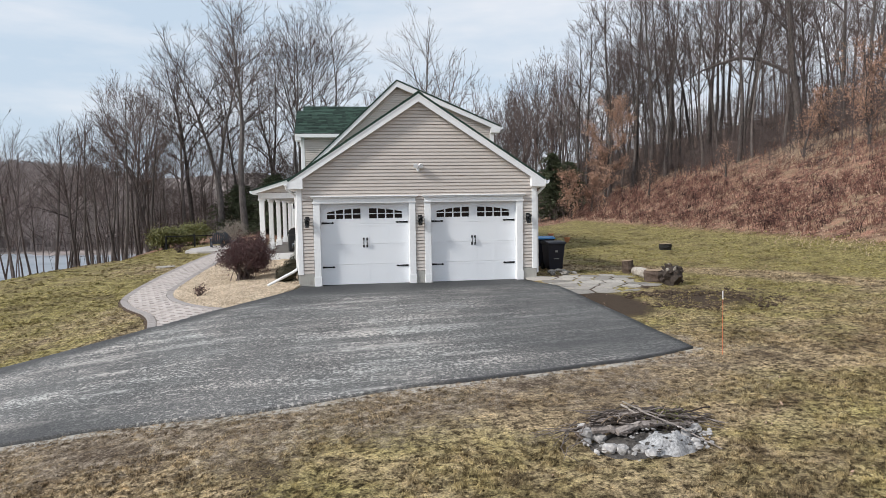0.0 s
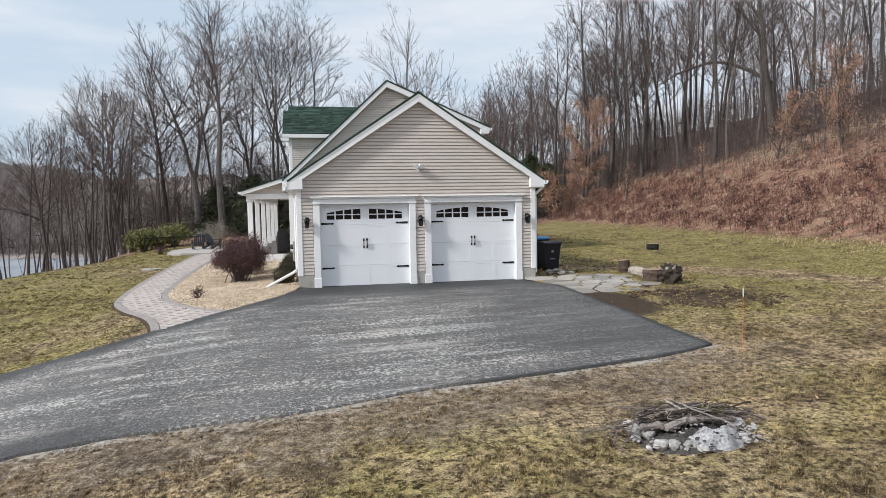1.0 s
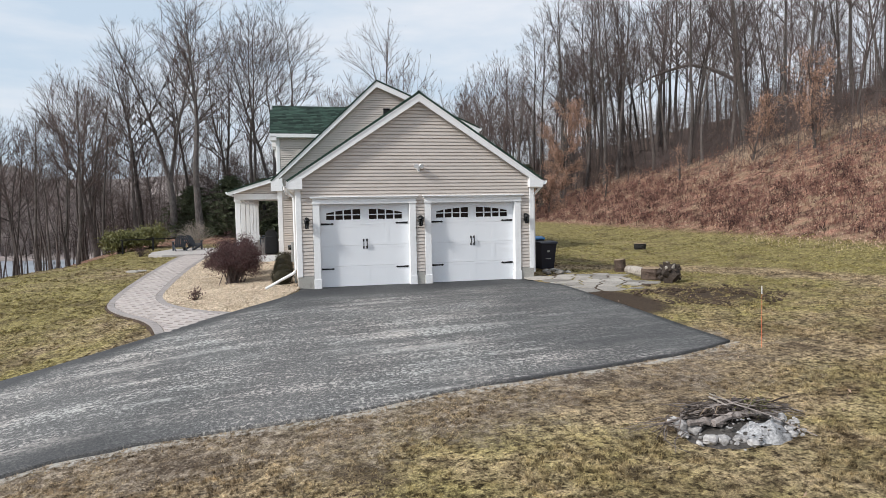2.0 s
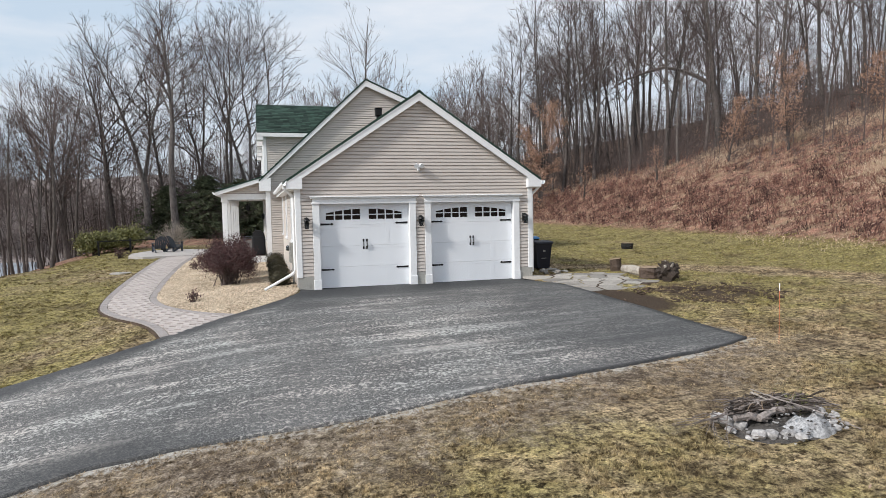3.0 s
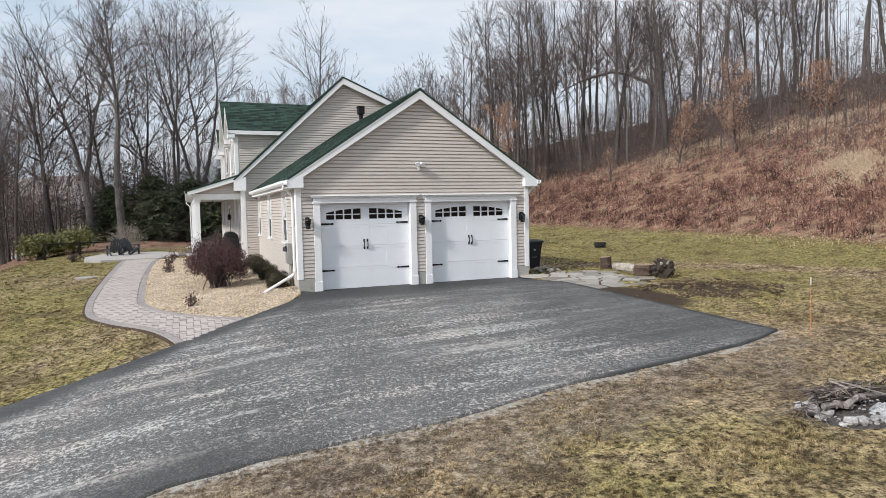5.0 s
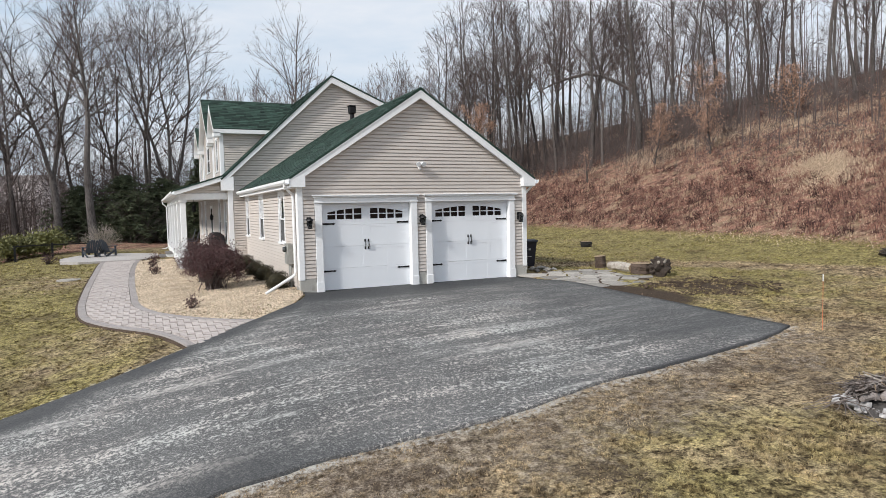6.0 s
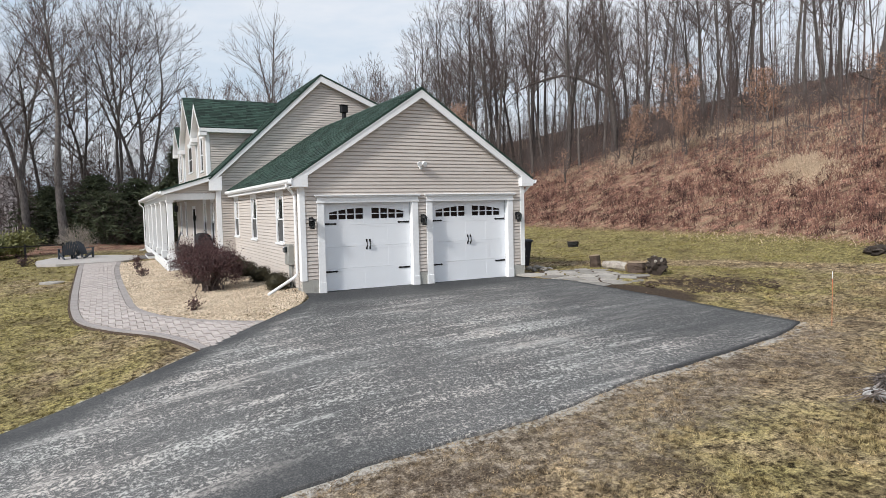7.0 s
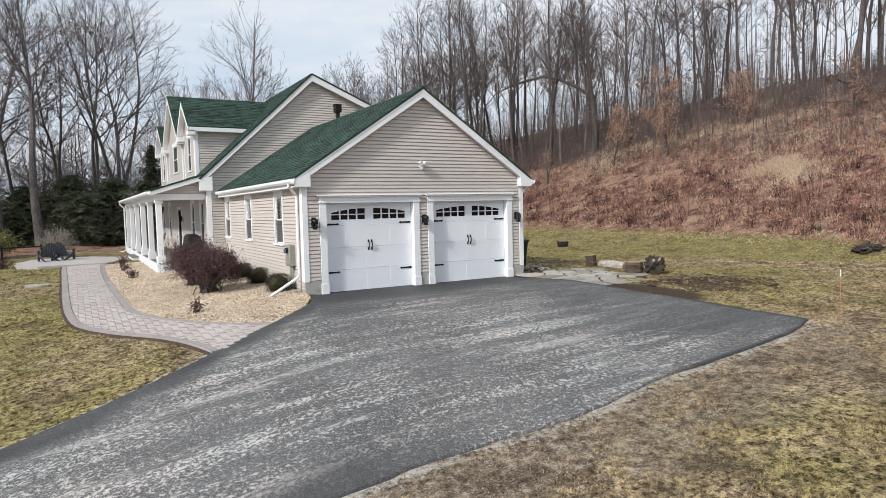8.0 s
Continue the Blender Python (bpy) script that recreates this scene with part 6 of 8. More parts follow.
for k in range(11):
    a = rng.uniform(2.2, 4.6)
    x0, y0 = -0.6 - rng.uniform(0, 0.3), 0.1 + rng.uniform(-0.15, 0.3)
    bough([(x0, y0, rng.uniform(0.05, 0.2)), (x0 - rng.uniform(0.1, 0.3), y0 + 0.22 * math.sin(a), rng.uniform(0.04, 0.14)), (x0 - rng.uniform(0.25, 0.55), y0 + 0.4 * math.sin(a), 0.02)], 0.007, 0.003, "stick")
for k in range(9):
    a = rng.uniform(-0.9, 0.9)
    x0 = 0.45 + rng.uniform(0, 0.3)
    bough([(x0, 0.28 + rng.uniform(-0.1, 0.15), rng.uniform(0.1, 0.24)), (x0 + 0.25, 0.28 + 0.2 * math.sin(a), rng.uniform(0.06, 0.16)), (x0 + rng.uniform(0.4, 0.62), 0.26 + 0.35 * math.sin(a), 0.04)], 0.008, 0.003, "stick")
for k in range(10):
    x0, y0 = rng.uniform(-0.4, 0.4), rng.uniform(0.15, 0.4)
    d = rng.uniform(-0.35, 0.35)
    bough([(x0, y0, 0.2), (x0 + d * 0.5, y0 - 0.12, 0.29), (x0 + d, y0 - rng.uniform(0.1, 0.35), rng.uniform(0.2, 0.38))], 0.007, 0.004, "cut" if k % 3 == 0 else "limb")
sv = np.random.default_rng(3)
c = np.array([FPX + 0.3, FPY + 0.17, FPZ + 0.17]) + sv.normal(0, 1, (420, 3)) * np.array([0.1, 0.07, 0.045])
v, f = leaf_cloud(c, 420, 0.018, sv)
tagged(part("green_sprig", raw_mesh("green_sprig", v, f, M["leaf_olive"]), None, pile, "clump of green moss and sprigs"), kind="stuff")

# ---- flagstones ----
flags = tagged(part("flagstone_paving", Geo().add([(x, y, z(x, y) + d) for d in (-0.1, 0.004) for x, y in ((7.43, 0.2), (7.43, -3.4), (8.3, -3.42), (10.2, -2.95), (10.25, -0.5), (9.1, 0.3))], [(6, 7, 8, 9, 10, 11), (0, 5, 4, 3, 2, 1)] + [(i, (i + 1) % 6, 6 + (i + 1) % 6, 6 + i) for i in range(6)]), M["clod"], None), "irregular grey flagstones laid beside the driveway", "paving", "", "structure")
rng = random.Random(21)
cells = [(7.5 + (i + 0.4 + (0.45 if j % 2 else 0) + rng.uniform(-0.26, 0.26)) * 0.66, -3.3 + (j + 0.5 + rng.uniform(-0.26, 0.26)) * 0.47) for j in range(8) for i in range(5)]
edge_poly = np.array([(7.5, 0.2), (7.5, -3.3), (8.3, -3.42), (10.2, -2.95), (10.25, -0.5), (9.1, 0.3)])
for k, (cx, cy) in enumerate(cells):
    if not inside(np.array([cx]), np.array([cy]), edge_poly)[0]:
        continue
    # each stone is the part of the paving nearer to its own centre, drawn in for the joint
    poly = [Vector((cx + 0.62 * math.cos(a), cy + 0.6 * math.sin(a))) for a in np.linspace(0, 6.2832, 15)[:-1]]
    for j, (ox, oy) in enumerate(cells):
        if j == k:
            continue
        mx, my = (cx + ox) / 2, (cy + oy) / 2
        n2 = Vector((ox - cx, oy - cy)).normalized()
        off = n2.dot(Vector((mx, my))) - 0.034
        outp = []
        for p, q in zip(poly, poly[1:] + poly[:1]):
            dp, dq = n2.dot(p) - off, n2.dot(q) - off
            if dp <= 0:
                outp.append(p)
            if dp * dq < 0:
                outp.append(p.lerp(q, dp / (dp - dq)))
        poly = outp
        if len(poly) < 3:
            break
    if len(poly) < 3:
        continue
    up = rng.uniform(0.008, 0.016)
    m = len(poly)
    low = [(p.x, p.y, z(p.x, p.y) - 0.02) for p in poly]
    mid = [(p.x, p.y, z(p.x, p.y) + up - 0.006) for p in poly]
    top = [(cx + (p.x - cx) * 0.96, cy + (p.y - cy) * 0.96, z(p.x, p.y) + up) for p in poly]
    sides = [(r * m + i, r * m + (i + 1) % m, (r + 1) * m + (i + 1) % m, (r + 1) * m + i) for r in range(2) for i in range(m)]
    part("flagstone", Geo().add(low + mid + top, sides + [tuple(range(2 * m, 3 * m))]), M["flag"], flags)

# ---- dug clods ----
rng = np.random.default_rng(14)
n = 1500
a, r = rng.uniform(0, 6.28, n), np.sqrt(rng.uniform(0, 1, n))
cp = np.stack([10.2 + 1.9 * r * np.cos(a), -5.0 + 1.9 * r * np.sin(a)], -1)
cp = cp[np.array([noise.noise(Vector((x * 1.3, y * 1.3, 2))) for x, y in cp]) > -0.05]
CLODS = cp

# ---- gravel bed ----
rng = np.random.default_rng(4)
pts = rng.uniform((-4.5, -3.2), (0.0, 16.5), (84000, 2))
pts = pts[inside(pts[:, 0], pts[:, 1], bed_poly)]
keep = rng.uniform(0, 1, len(pts)) < np.where(pts[:, 1] < 5, 0.95, 0.5)
pts = pts[keep]
ico = bmesh.new()
bmesh.ops.create_icosphere(ico, subdivisions=1, radius=1.0)
iv = np.array([q.co[:] for q in ico.verts])
ifc = np.array([[q.index for q in f.verts] for f in ico.faces])
ico.free()


chip_v = np.array([(1, 0, 0), (-1, 0, 0), (0, 1, 0), (0, -1, 0), (0, 0, 1), (0, 0, -1)], float)
chip_f = np.array([(0, 2, 4), (2, 1, 4), (1, 3, 4), (3, 0, 4), (2, 0, 5), (1, 2, 5), (3, 1, 5), (0, 3, 5)])


def scatter_lumps(p, zz, size, rg, flat=0.6, iv=iv, ifc=ifc):
    """Vertices and faces of many small stones at once."""
    k = len(p)
    s = size[:, None, None] * rg.uniform(0.7, 1.3, (k, 1, 3)) * np.array([1, 1, flat])
    a = rg.uniform(0, 6.28, k)
    v = iv[None] * rg.uniform(0.75, 1.2, (k, len(iv), 1)) * s
    c, sn = np.cos(a)[:, None], np.sin(a)[:, None]
    v = np.stack([v[..., 0] * c - v[..., 1] * sn, v[..., 0] * sn + v[..., 1] * c, v[..., 2]], -1)
    v += np.stack([p[:, 0], p[:, 1], zz], -1)[:, None, :]
    f = ifc[None] + (np.arange(k) * len(iv))[:, None, None]
    return v.reshape(-1, 3), f.reshape(-1, 3)


vv, ff = scatter_lumps(CLODS, land(CLODS[:, 0], CLODS[:, 1]) + 0.01, rng.uniform(0.02, 0.085, len(CLODS)) * rng.uniform(0.35, 1, len(CLODS)), rng, 0.45, chip_v, chip_f)
tagged(new("earth_clods", raw_mesh("earth_clods", vv, ff, M["clod"])), "dark dug earth clods beside the flagstones", "earth", "", "stuff")
size = rng.uniform(0.016, 0.036, len(pts)) * np.where(pts[:, 1] < 5, 1.0, 1.25)
vv, ff = scatter_lumps(pts, land(pts[:, 0], pts[:, 1]) + 0.03 * np.clip(1 + pts[:, 0] / 1.6, 0, 1) * (pts[:, 1] > 0.4) + 0.012 + rng.uniform(0, 0.03, len(pts)), size, rng, 0.65, chip_v, chip_f)
tagged(new("gravel_bed", raw_mesh("gravel_bed", vv, ff, M["gravel"])), "tan river gravel mulching the planting bed", "gravel", "", "stuff")

# ---- paver path ----
path_base = Geo()
pv = []
for a, b in zip(out_c, in_c):
    for q in np.linspace(0, 1, 5):
        x, y = a + (b - a) * q
        pv.append((x, y, land1(x, y) + 0.02))
path_base.add(pv, [(i * 5 + k, (i + 1) * 5 + k, (i + 1) * 5 + k + 1, i * 5 + k + 1) for i in range(len(out_c) - 1) for k in range(4)])
paved = tagged(part("paved_path", path_base, M["sand"], None), "curving path of grey-pink concrete pavers with a darker border", "path", "", "structure")
# the dark cut edge of the turf along the lawn side of the path
cut, cv = Geo(), []
for i in range(len(out_c) * 2 - 1):
    k = min(i // 2, len(out_c) - 2)
    a, b = out_c[k] + (out_c[k + 1] - out_c[k]) * (i - 2 * k) / 2, out_c[k + 1] - out_c[k]
    side = np.array([-b[1], b[0]]) / np.hypot(*b)
    wide = 0.05 + 0.03 * noise.noise(Vector((a[0] * 3, a[1] * 3, 5))) + 0.02 * noise.noise(Vector((a[0] * 11, a[1] * 11, 6)))
    for x, y, up in ((*(a - side * 0.02), 0.03), (*(a + side * wide), 0.028), (*(a + side * (wide + 0.04)), -0.04)):
        cv.append((x, y, land1(x, y) + up))
cut.add(cv, [(3 * i + k, 3 * i + k + 1, 3 * i + k + 4, 3 * i + k + 3) for i in range(len(out_c) * 2 - 2) for k in range(2)])
part("cut_edge", cut, M["clod"], paved, "dark cut edge of the turf")
paver_me = data_of("paver", Geo().box(-0.5, 0.5, -0.5, 0.5, -0.04, 0.0, 0.0), M["paver"])
bm = bmesh.new()
bm.from_mesh(paver_me)
bmesh.ops.bevel(bm, geom=[q for q in bm.edges if all(p.co.z > -0.01 for p in q.verts)], offset=0.03, segments=1, affect="EDGES")
for q in bm.verts:
    if q.co.z < 0 and q.co.z > -0.035:
        q.co.z = -0.008
bm.to_mesh(paver_me)
bm.free()
border_me = paver_me.copy()
border_me.materials[0] = M["border"]
rest, rest_b = Geo(), Geo()
count = [0, 0]


def lay(x, y, dirv, ln, wd, kind):
    """One paver at x, y: its length across the path, its width along dirv."""
    ang = math.atan2(dirv[1], dirv[0])
    zc = land1(x, y) + 0.05 + random.uniform(-0.003, 0.004)
    m = Matrix.Translation((x, y, zc)) @ Matrix.Rotation(ang, 4, "Z") @ Matrix.Diagonal((wd, ln, 1, 1))
    if count[kind] < 295:
        ob = new("border_paver" if kind else "paver", border_me if kind else paver_me)
        ob.parent = paved
        ob.matrix_basis = m
        count[kind] += 1
    else:
        t = Geo().box(-0.5, 0.5, -0.5, 0.5, -0.04, 0.0)
        (rest_b if kind else rest).add([m @ Vector(p) for p in t.v], t.f)


def clip(poly, at, nrm):
    """The part of a flat polygon on the near side of a line."""
    out = []
    for p, q in zip(poly, poly[1:] + poly[:1]):
        dp, dq = (p - at).dot(nrm), (q - at).dot(nrm)
        if dp <= 0:
            out.append(p)
        if dp * dq < 0:
            out.append(p.lerp(q, dp / (dp - dq)))
    return out


oc, ic = curve(PATH_OUT, 129), curve(PATH_IN, 129)
PL, PW = 0.3, 0.15                              # one paver, laid in herringbone
cells_p = []
for r in range(-30, 114):
    for c in range(-42, -8):
        k = (c - r) % 4
        if k == 0:
            cells_p.append(((c + 1) * PW, (r + 0.5) * PW, PL, PW))
        elif k == 3:
            cells_p.append(((c + 0.5) * PW, (r + 1) * PW, PW, PL))
for cx, cy, bw, bh in cells_p:
    ko = int(np.argmin(np.hypot(oc[:, 0] - cx, oc[:, 1] - cy)))
    ki = int(np.argmin(np.hypot(ic[:, 0] - cx, ic[:, 1] - cy)))
    poly = [Vector((cx + a * (bw / 2 - 0.006), cy + b * (bh / 2 - 0.006))) for a, b in ((-1, -1), (1, -1), (1, 1), (-1, 1))]
    whole = 1
    for line, k, sg in ((oc, ko, 1), (ic, ki, -1)):
        d = line[min(k + 1, 128)] - line[max(k - 1, 0)]
        d = Vector(d / np.hypot(*d))
        nrm = Vector((-d.y, d.x)) * sg           # points out of the path
        cut = clip(poly, Vector(line[k]) - nrm * 0.205, nrm)
        whole &= len(cut) == 4 and all((p - q).length < 1e-6 for p, q in zip(cut, poly))
        poly = cut
        if len(poly) < 3:
            break
    if len(poly) < 3:
        continue
    # the drive cuts the foot of the path
    foot = Vector(ic[0]) - Vector(oc[0])
    nrm = Vector((foot.y, -foot.x)).normalized()
    poly = clip(poly, Vector(oc[0]), nrm)
    if len(poly) < 3 or abs(sum(p.x * q.y - q.x * p.y for p, q in zip(poly, poly[1:] + poly[:1]))) < 0.004:
        continue
    if whole and len(poly) == 4:
        lay(cx, cy, (1, 0), bh - 0.012, bw - 0.012, 0)
    elif count[0] < 295:
        count[0] += 1
        hz = land1(cx, cy) + 0.01
        part("paver", Geo().prism([(p.x, p.y, hz) for p in poly], (0, 0, 0.04)), M["paver"], paved)
    else:
        hz = land1(cx, cy) + 0.01
        rest.prism([(p.x, p.y, hz) for p in poly], (0, 0, 0.04))
for line, sgn in ((oc, 1), (ic, -1)):
    fine = curve(PATH_OUT if sgn > 0 else PATH_IN, 190)
    mate = curve(PATH_IN if sgn > 0 else PATH_OUT, 190)
    for i in range(189):
        along = fine[i + 1] - fine[i]
        ln = np.hypot(*along)
        c = (fine[i] + fine[i + 1]) / 2
        inward = (mate[i] + mate[i + 1]) / 2 - c
        inward = inward / np.hypot(*inward)
        lay(*(c + inward * 0.1), along, 0.19, ln - 0.008, 1)
if rest.v:
    tagged(part("paver_field", rest, M["paver_rest"], paved), kind="stuff")
if rest_b.v:
    tagged(part("border_field", rest_b, M["border"], paved), kind="stuff")


# ---- trees ----
def grow(seed, height, radius, fork=0.0, limbs=14, crown=0.3, clear=0.36, lean=0.05, dense=1.0, wander=0.05, skin="bark", limb_min=0.05, thick=0.7, girth=1.0, rise=1.0, dome=0.0):
    """A bare broadleaf tree at the origin: wood for the trunk and limbs, fine for branches and twigs, set closer or sparser by length.
    With dome, its half width over its height, the crown fills an egg-shaped outline."""
    rg = random.Random(seed)
    low = clear * 0.72
    heart, tall_r, wide_r = Vector((0, 0, height * (1 + low) / 2)), height * (1 - low) / 2 * 1.01, height * max(dome, 0.01)

    def room(p, d):
        """How far it is from p along d to the crown's outline."""
        q = Vector(((p.x - heart.x) / wide_r, (p.y - heart.y) / wide_r, (p.z - heart.z) / tall_r))
        e = Vector((d.x / wide_r, d.y / wide_r, d.z / tall_r))
        a, b, c = e.dot(e), q.dot(e), q.dot(q) - 1
        return max(0.0, (math.sqrt(b * b - a * c) - b) / a) if b * b > a * c else 0.0

    wood, fine = Geo(), Geo()

    def stem(geo, p, d, ln, r0, r1, n, sides, wander, lift):
        pts, rad = [Vector(p)], [r0]
        d = Vector(d).normalized()
        for k in range(n):
            d = (d + Vector((rg.gauss(0, wander), rg.gauss(0, wander), rg.gauss(0, wander * 0.5) + lift))).normalized()
            pts.append(pts[-1] + d * ln / n)
            rad.append(r0 + (r1 - r0) * ((k + 1) / n) ** 0.8)
        geo.tube(pts, rad, sides, False)
        return pts, rad

    def along(pts, rad, q):
        k = min(int(q * (len(pts) - 1)), len(pts) - 2)
        t = q * (len(pts) - 1) - k
        return pts[k].lerp(pts[k + 1], t), rad[k] + (rad[k + 1] - rad[k]) * t, (pts[k + 1] - pts[k]).normalized()

    def off(d, ang, az):
        s = d.cross(Vector((0.3, 0.2, 0.9))).normalized()
        u = s.cross(d)
        return d * math.cos(ang) + (s * math.cos(az) + u * math.sin(az)) * math.sin(ang)

    def count(v):
        return int(v) + (rg.random() < v - int(v))

    def clothe(pts, rad, total, q0):
        """Side branches, twigs and twiglets along one limb or leader tip."""
        for j in range(count(total * (1 - q0) * 2.7 * dense)):
            q2 = q0 + (1.0 - q0) * rg.random() ** 0.85
            p2, r2, d2 = along(pts, rad, min(q2, 0.99))
            ln2 = (0.45 + 0.44 * total * (1.02 - q2)) * rg.uniform(0.55, 1.2)
            side = off(d2, rg.uniform(0.42, 0.8), rg.uniform(0, 6.28))
            if dome:
                ln2 = min(ln2, 0.3 + room(p2, side))
            bp, bb = stem(fine, p2, side, ln2, girth * max(0.012, min(0.045, r2 * 0.7)), 0.007 * girth, 3, 3, 0.16, 0.06 * rise)
            for i in range(count(ln2 * 3.8 * dense)):
                p3, r3, d3 = along(bp, bb, 0.08 + 0.9 * rg.random())
                d4 = (off(d3, rg.uniform(0.28, 0.7), rg.uniform(0, 6.28)) + Vector((0, 0, 0.12))).normalized()
                t4 = (0.4 + 0.4 * ln2) * rg.uniform(0.5, 1.2)
                s4 = d4.cross(Vector((rg.gauss(0, 1), rg.gauss(0, 1), rg.gauss(0, 1)))).normalized() * 0.011 * girth
                fine.add([p3 - s4, p3 + s4, p3 + d4 * t4], [(0, 1, 2)])
                for h in range(count(t4 * 3.2 * dense)):
                    q4 = p3 + d4 * t4 * (0.15 + 0.8 * rg.random())
                    d5 = off(d4, rg.uniform(0.3, 0.65), rg.uniform(0, 6.28))
                    fine.add([q4 - s4 * 0.6, q4 + s4 * 0.6, q4 + d5 * rg.uniform(0.2, 0.55)], [(0, 1, 2)])

    leaders = []
    up = Vector((rg.uniform(-lean, lean), rg.uniform(-lean, lean), 1))
    if fork:
        base, br = stem(wood, (0, 0, -0.3), up, height * fork, radius * 1.25, radius * 0.95, 4, 9, 0.04, 0.02)
        az0 = rg.uniform(0, 6.28)
        many = 2 if radius < 0.28 else 3
        for k in range(many):
            d = off(up.normalized(), rg.uniform(0.14, 0.24), az0 + k * 6.28 / many + rg.uniform(-0.4, 0.4))
            leaders.append(stem(wood, base[-1], d, height * (1 - fork) * rg.uniform(0.92, 1.03) if not dome else min(height * (1 - fork), room(base[-1], d) * rg.uniform(0.9, 1.0) + 0.2), radius * 0.72, 0.012, 10, 7, 0.07, 0.035))
        start, reach = max(0.12, clear - fork), crown * 0.8
    else:
        leaders.append(stem(wood, (0, 0, -0.3), up, height, radius * 1.2, 0.012, 13, 9, wander, 0.03))
        start, reach = clear, crown
    for pts, rad in leaders:
        for k in range(limbs):
            q = start + (0.96 - start) * ((k + rg.random()) / limbs)
            p, r, d = along(pts, rad, q)
            qq = (q - start) / (0.97 - start)
            ln = height * reach * (1.0 - 0.66 * qq ** 1.6) * rg.uniform(0.6, 1.12) + 0.4
            tilt = rg.uniform(0.6, 1.0) + 0.3 * (1 - rise) - 0.28 * qq
            way = off(d, tilt, k * 2.4 + rg.uniform(-0.6, 0.6))
            if dome:
                way = off(d, rg.uniform(0.6, 1.1) - 0.25 * qq, k * 2.4 + rg.uniform(-0.6, 0.6))
                ln = min(height * 0.5, room(p, way) * rg.uniform(0.8, 1.0)) + 0.3
            lp, lr = stem(wood if r > limb_min else fine, p, way, ln, max(0.014, r * thick * rg.uniform(0.6, 1.0)), 0.007, 8, 5, 0.085, 0.045 * rise)
            clothe(lp, lr, ln, 0.14)
            if ln > 2.6:
                for j in range(3):
                    p2, r2, d2 = along(lp, lr, rg.uniform(0.15, 0.6))
                    way = off(d2, rg.uniform(0.35, 0.65), rg.uniform(0, 6.28))
                    far = ln * rg.uniform(0.4, 0.65)
                    if dome:
                        far = min(far * 1.3, room(p2, way) + 0.2)
                    sp, sr = stem(wood if r2 > limb_min else fine, p2, way, far, r2 * 0.75, 0.007, 6, 4, 0.09, 0.05 * rise)
                    clothe(sp, sr, ln * 0.5, 0.1)
        clothe(pts[-4:], rad[-4:], height * 0.2, 0.1)
    return data_of("tree_trunk", wood, M[skin], True), data_of("tree_crown", fine, M["twig"])


def tree_thing(meshes, label, group=""):
    e = thing("tree", (0, 0, 0), label, "tree", group)
    part("trunk", meshes[0], None, e)
    part("crown", meshes[1], None, e)
    return e


def plant(e, x, y, turn, scale=1.0, sink=0.0, first=False):
    m = pose(x, y, land1(x, y) - sink, 0, 0, turn)
    if first:
        e.matrix_basis = m @ Matrix.Scale(scale, 4)
        return e
    c = copy_thing(e, m)
    c.matrix_basis = m @ Matrix.Scale(scale, 4)
    return c


rg = random.Random(77)
# the large trees by the patio and behind the house, each of its own shape
BIG = [
    (-7.5, 37.0, 20.2, 0.3, 0.0, 0.3, 24, 0.47, "tall grey-barked bare maple beside the patio"),
    (-10.2, 40.5, 20.5, 0.27, 0.26, 0.32, 14, 0.42, "tall forked bare tree behind the patio"),
    (-3.4, 45.0, 22.4, 0.25, 0.18, 0.28, 14, 0.46, "forked bare tree behind the porch"),
    (-1.5, 47.5, 23.6, 0.29, 0.15, 0.3, 13, 0.42, "broad bare tree with spreading limbs behind the porch"),
    (7.5, 38.5, 20.4, 0.2, 0.0, 0.22, 24, 0.25, "slim bare tree standing behind the roof"),
    (-13.5, 44.0, 18.6, 0.22, 0.0, 0.32, 22, 0.38, "bare tree leaning on the lake slope"),
    (-15.5, 37.0, 15.6, 0.19, 0.2, 0.34, 13, 0.36, "forked bare tree above the lake"),
    (-18.5, 44.0, 16.2, 0.2, 0.0, 0.36, 22, 0.36, "bare tree on the lake slope"),
    (-6.2, 48.0, 19.4, 0.22, 0.26, 0.3, 13, 0.42, "bare tree among others behind the patio"),
    (-21.0, 36.0, 12.4, 0.16, 0.0, 0.36, 20, 0.36, "slim bare tree on the lake slope"),
    (-12.6, 37.6, 14.6, 0.15, 0.0, 0.34, 20, 0.34, "round-headed bare tree at the edge of the lake slope"),
    (-16.6, 40.6, 14.8, 0.16, 0.24, 0.34, 11, 0.36, "forked bare tree at the edge of the lake slope"),
    (-9.2, 45.4, 17.0, 0.16, 0.0, 0.3, 20, 0.36, "bare tree among others behind the patio"),
]
for k, (x, y, h, r, fork, spread, limbs, clear, label) in enumerate(BIG):
    me = grow(100 + k, h, r, fork, limbs, spread, clear, 0.04, 0.6, 0.04, "maple_bark" if k in (0, 1, 3) else "bark", rise=0.5, thick=0.72, dome=spread * 0.85)
    e = tree_thing(me, label)
    plant(e, x, y, rg.uniform(0, 360), 1.0, 0.0, True)

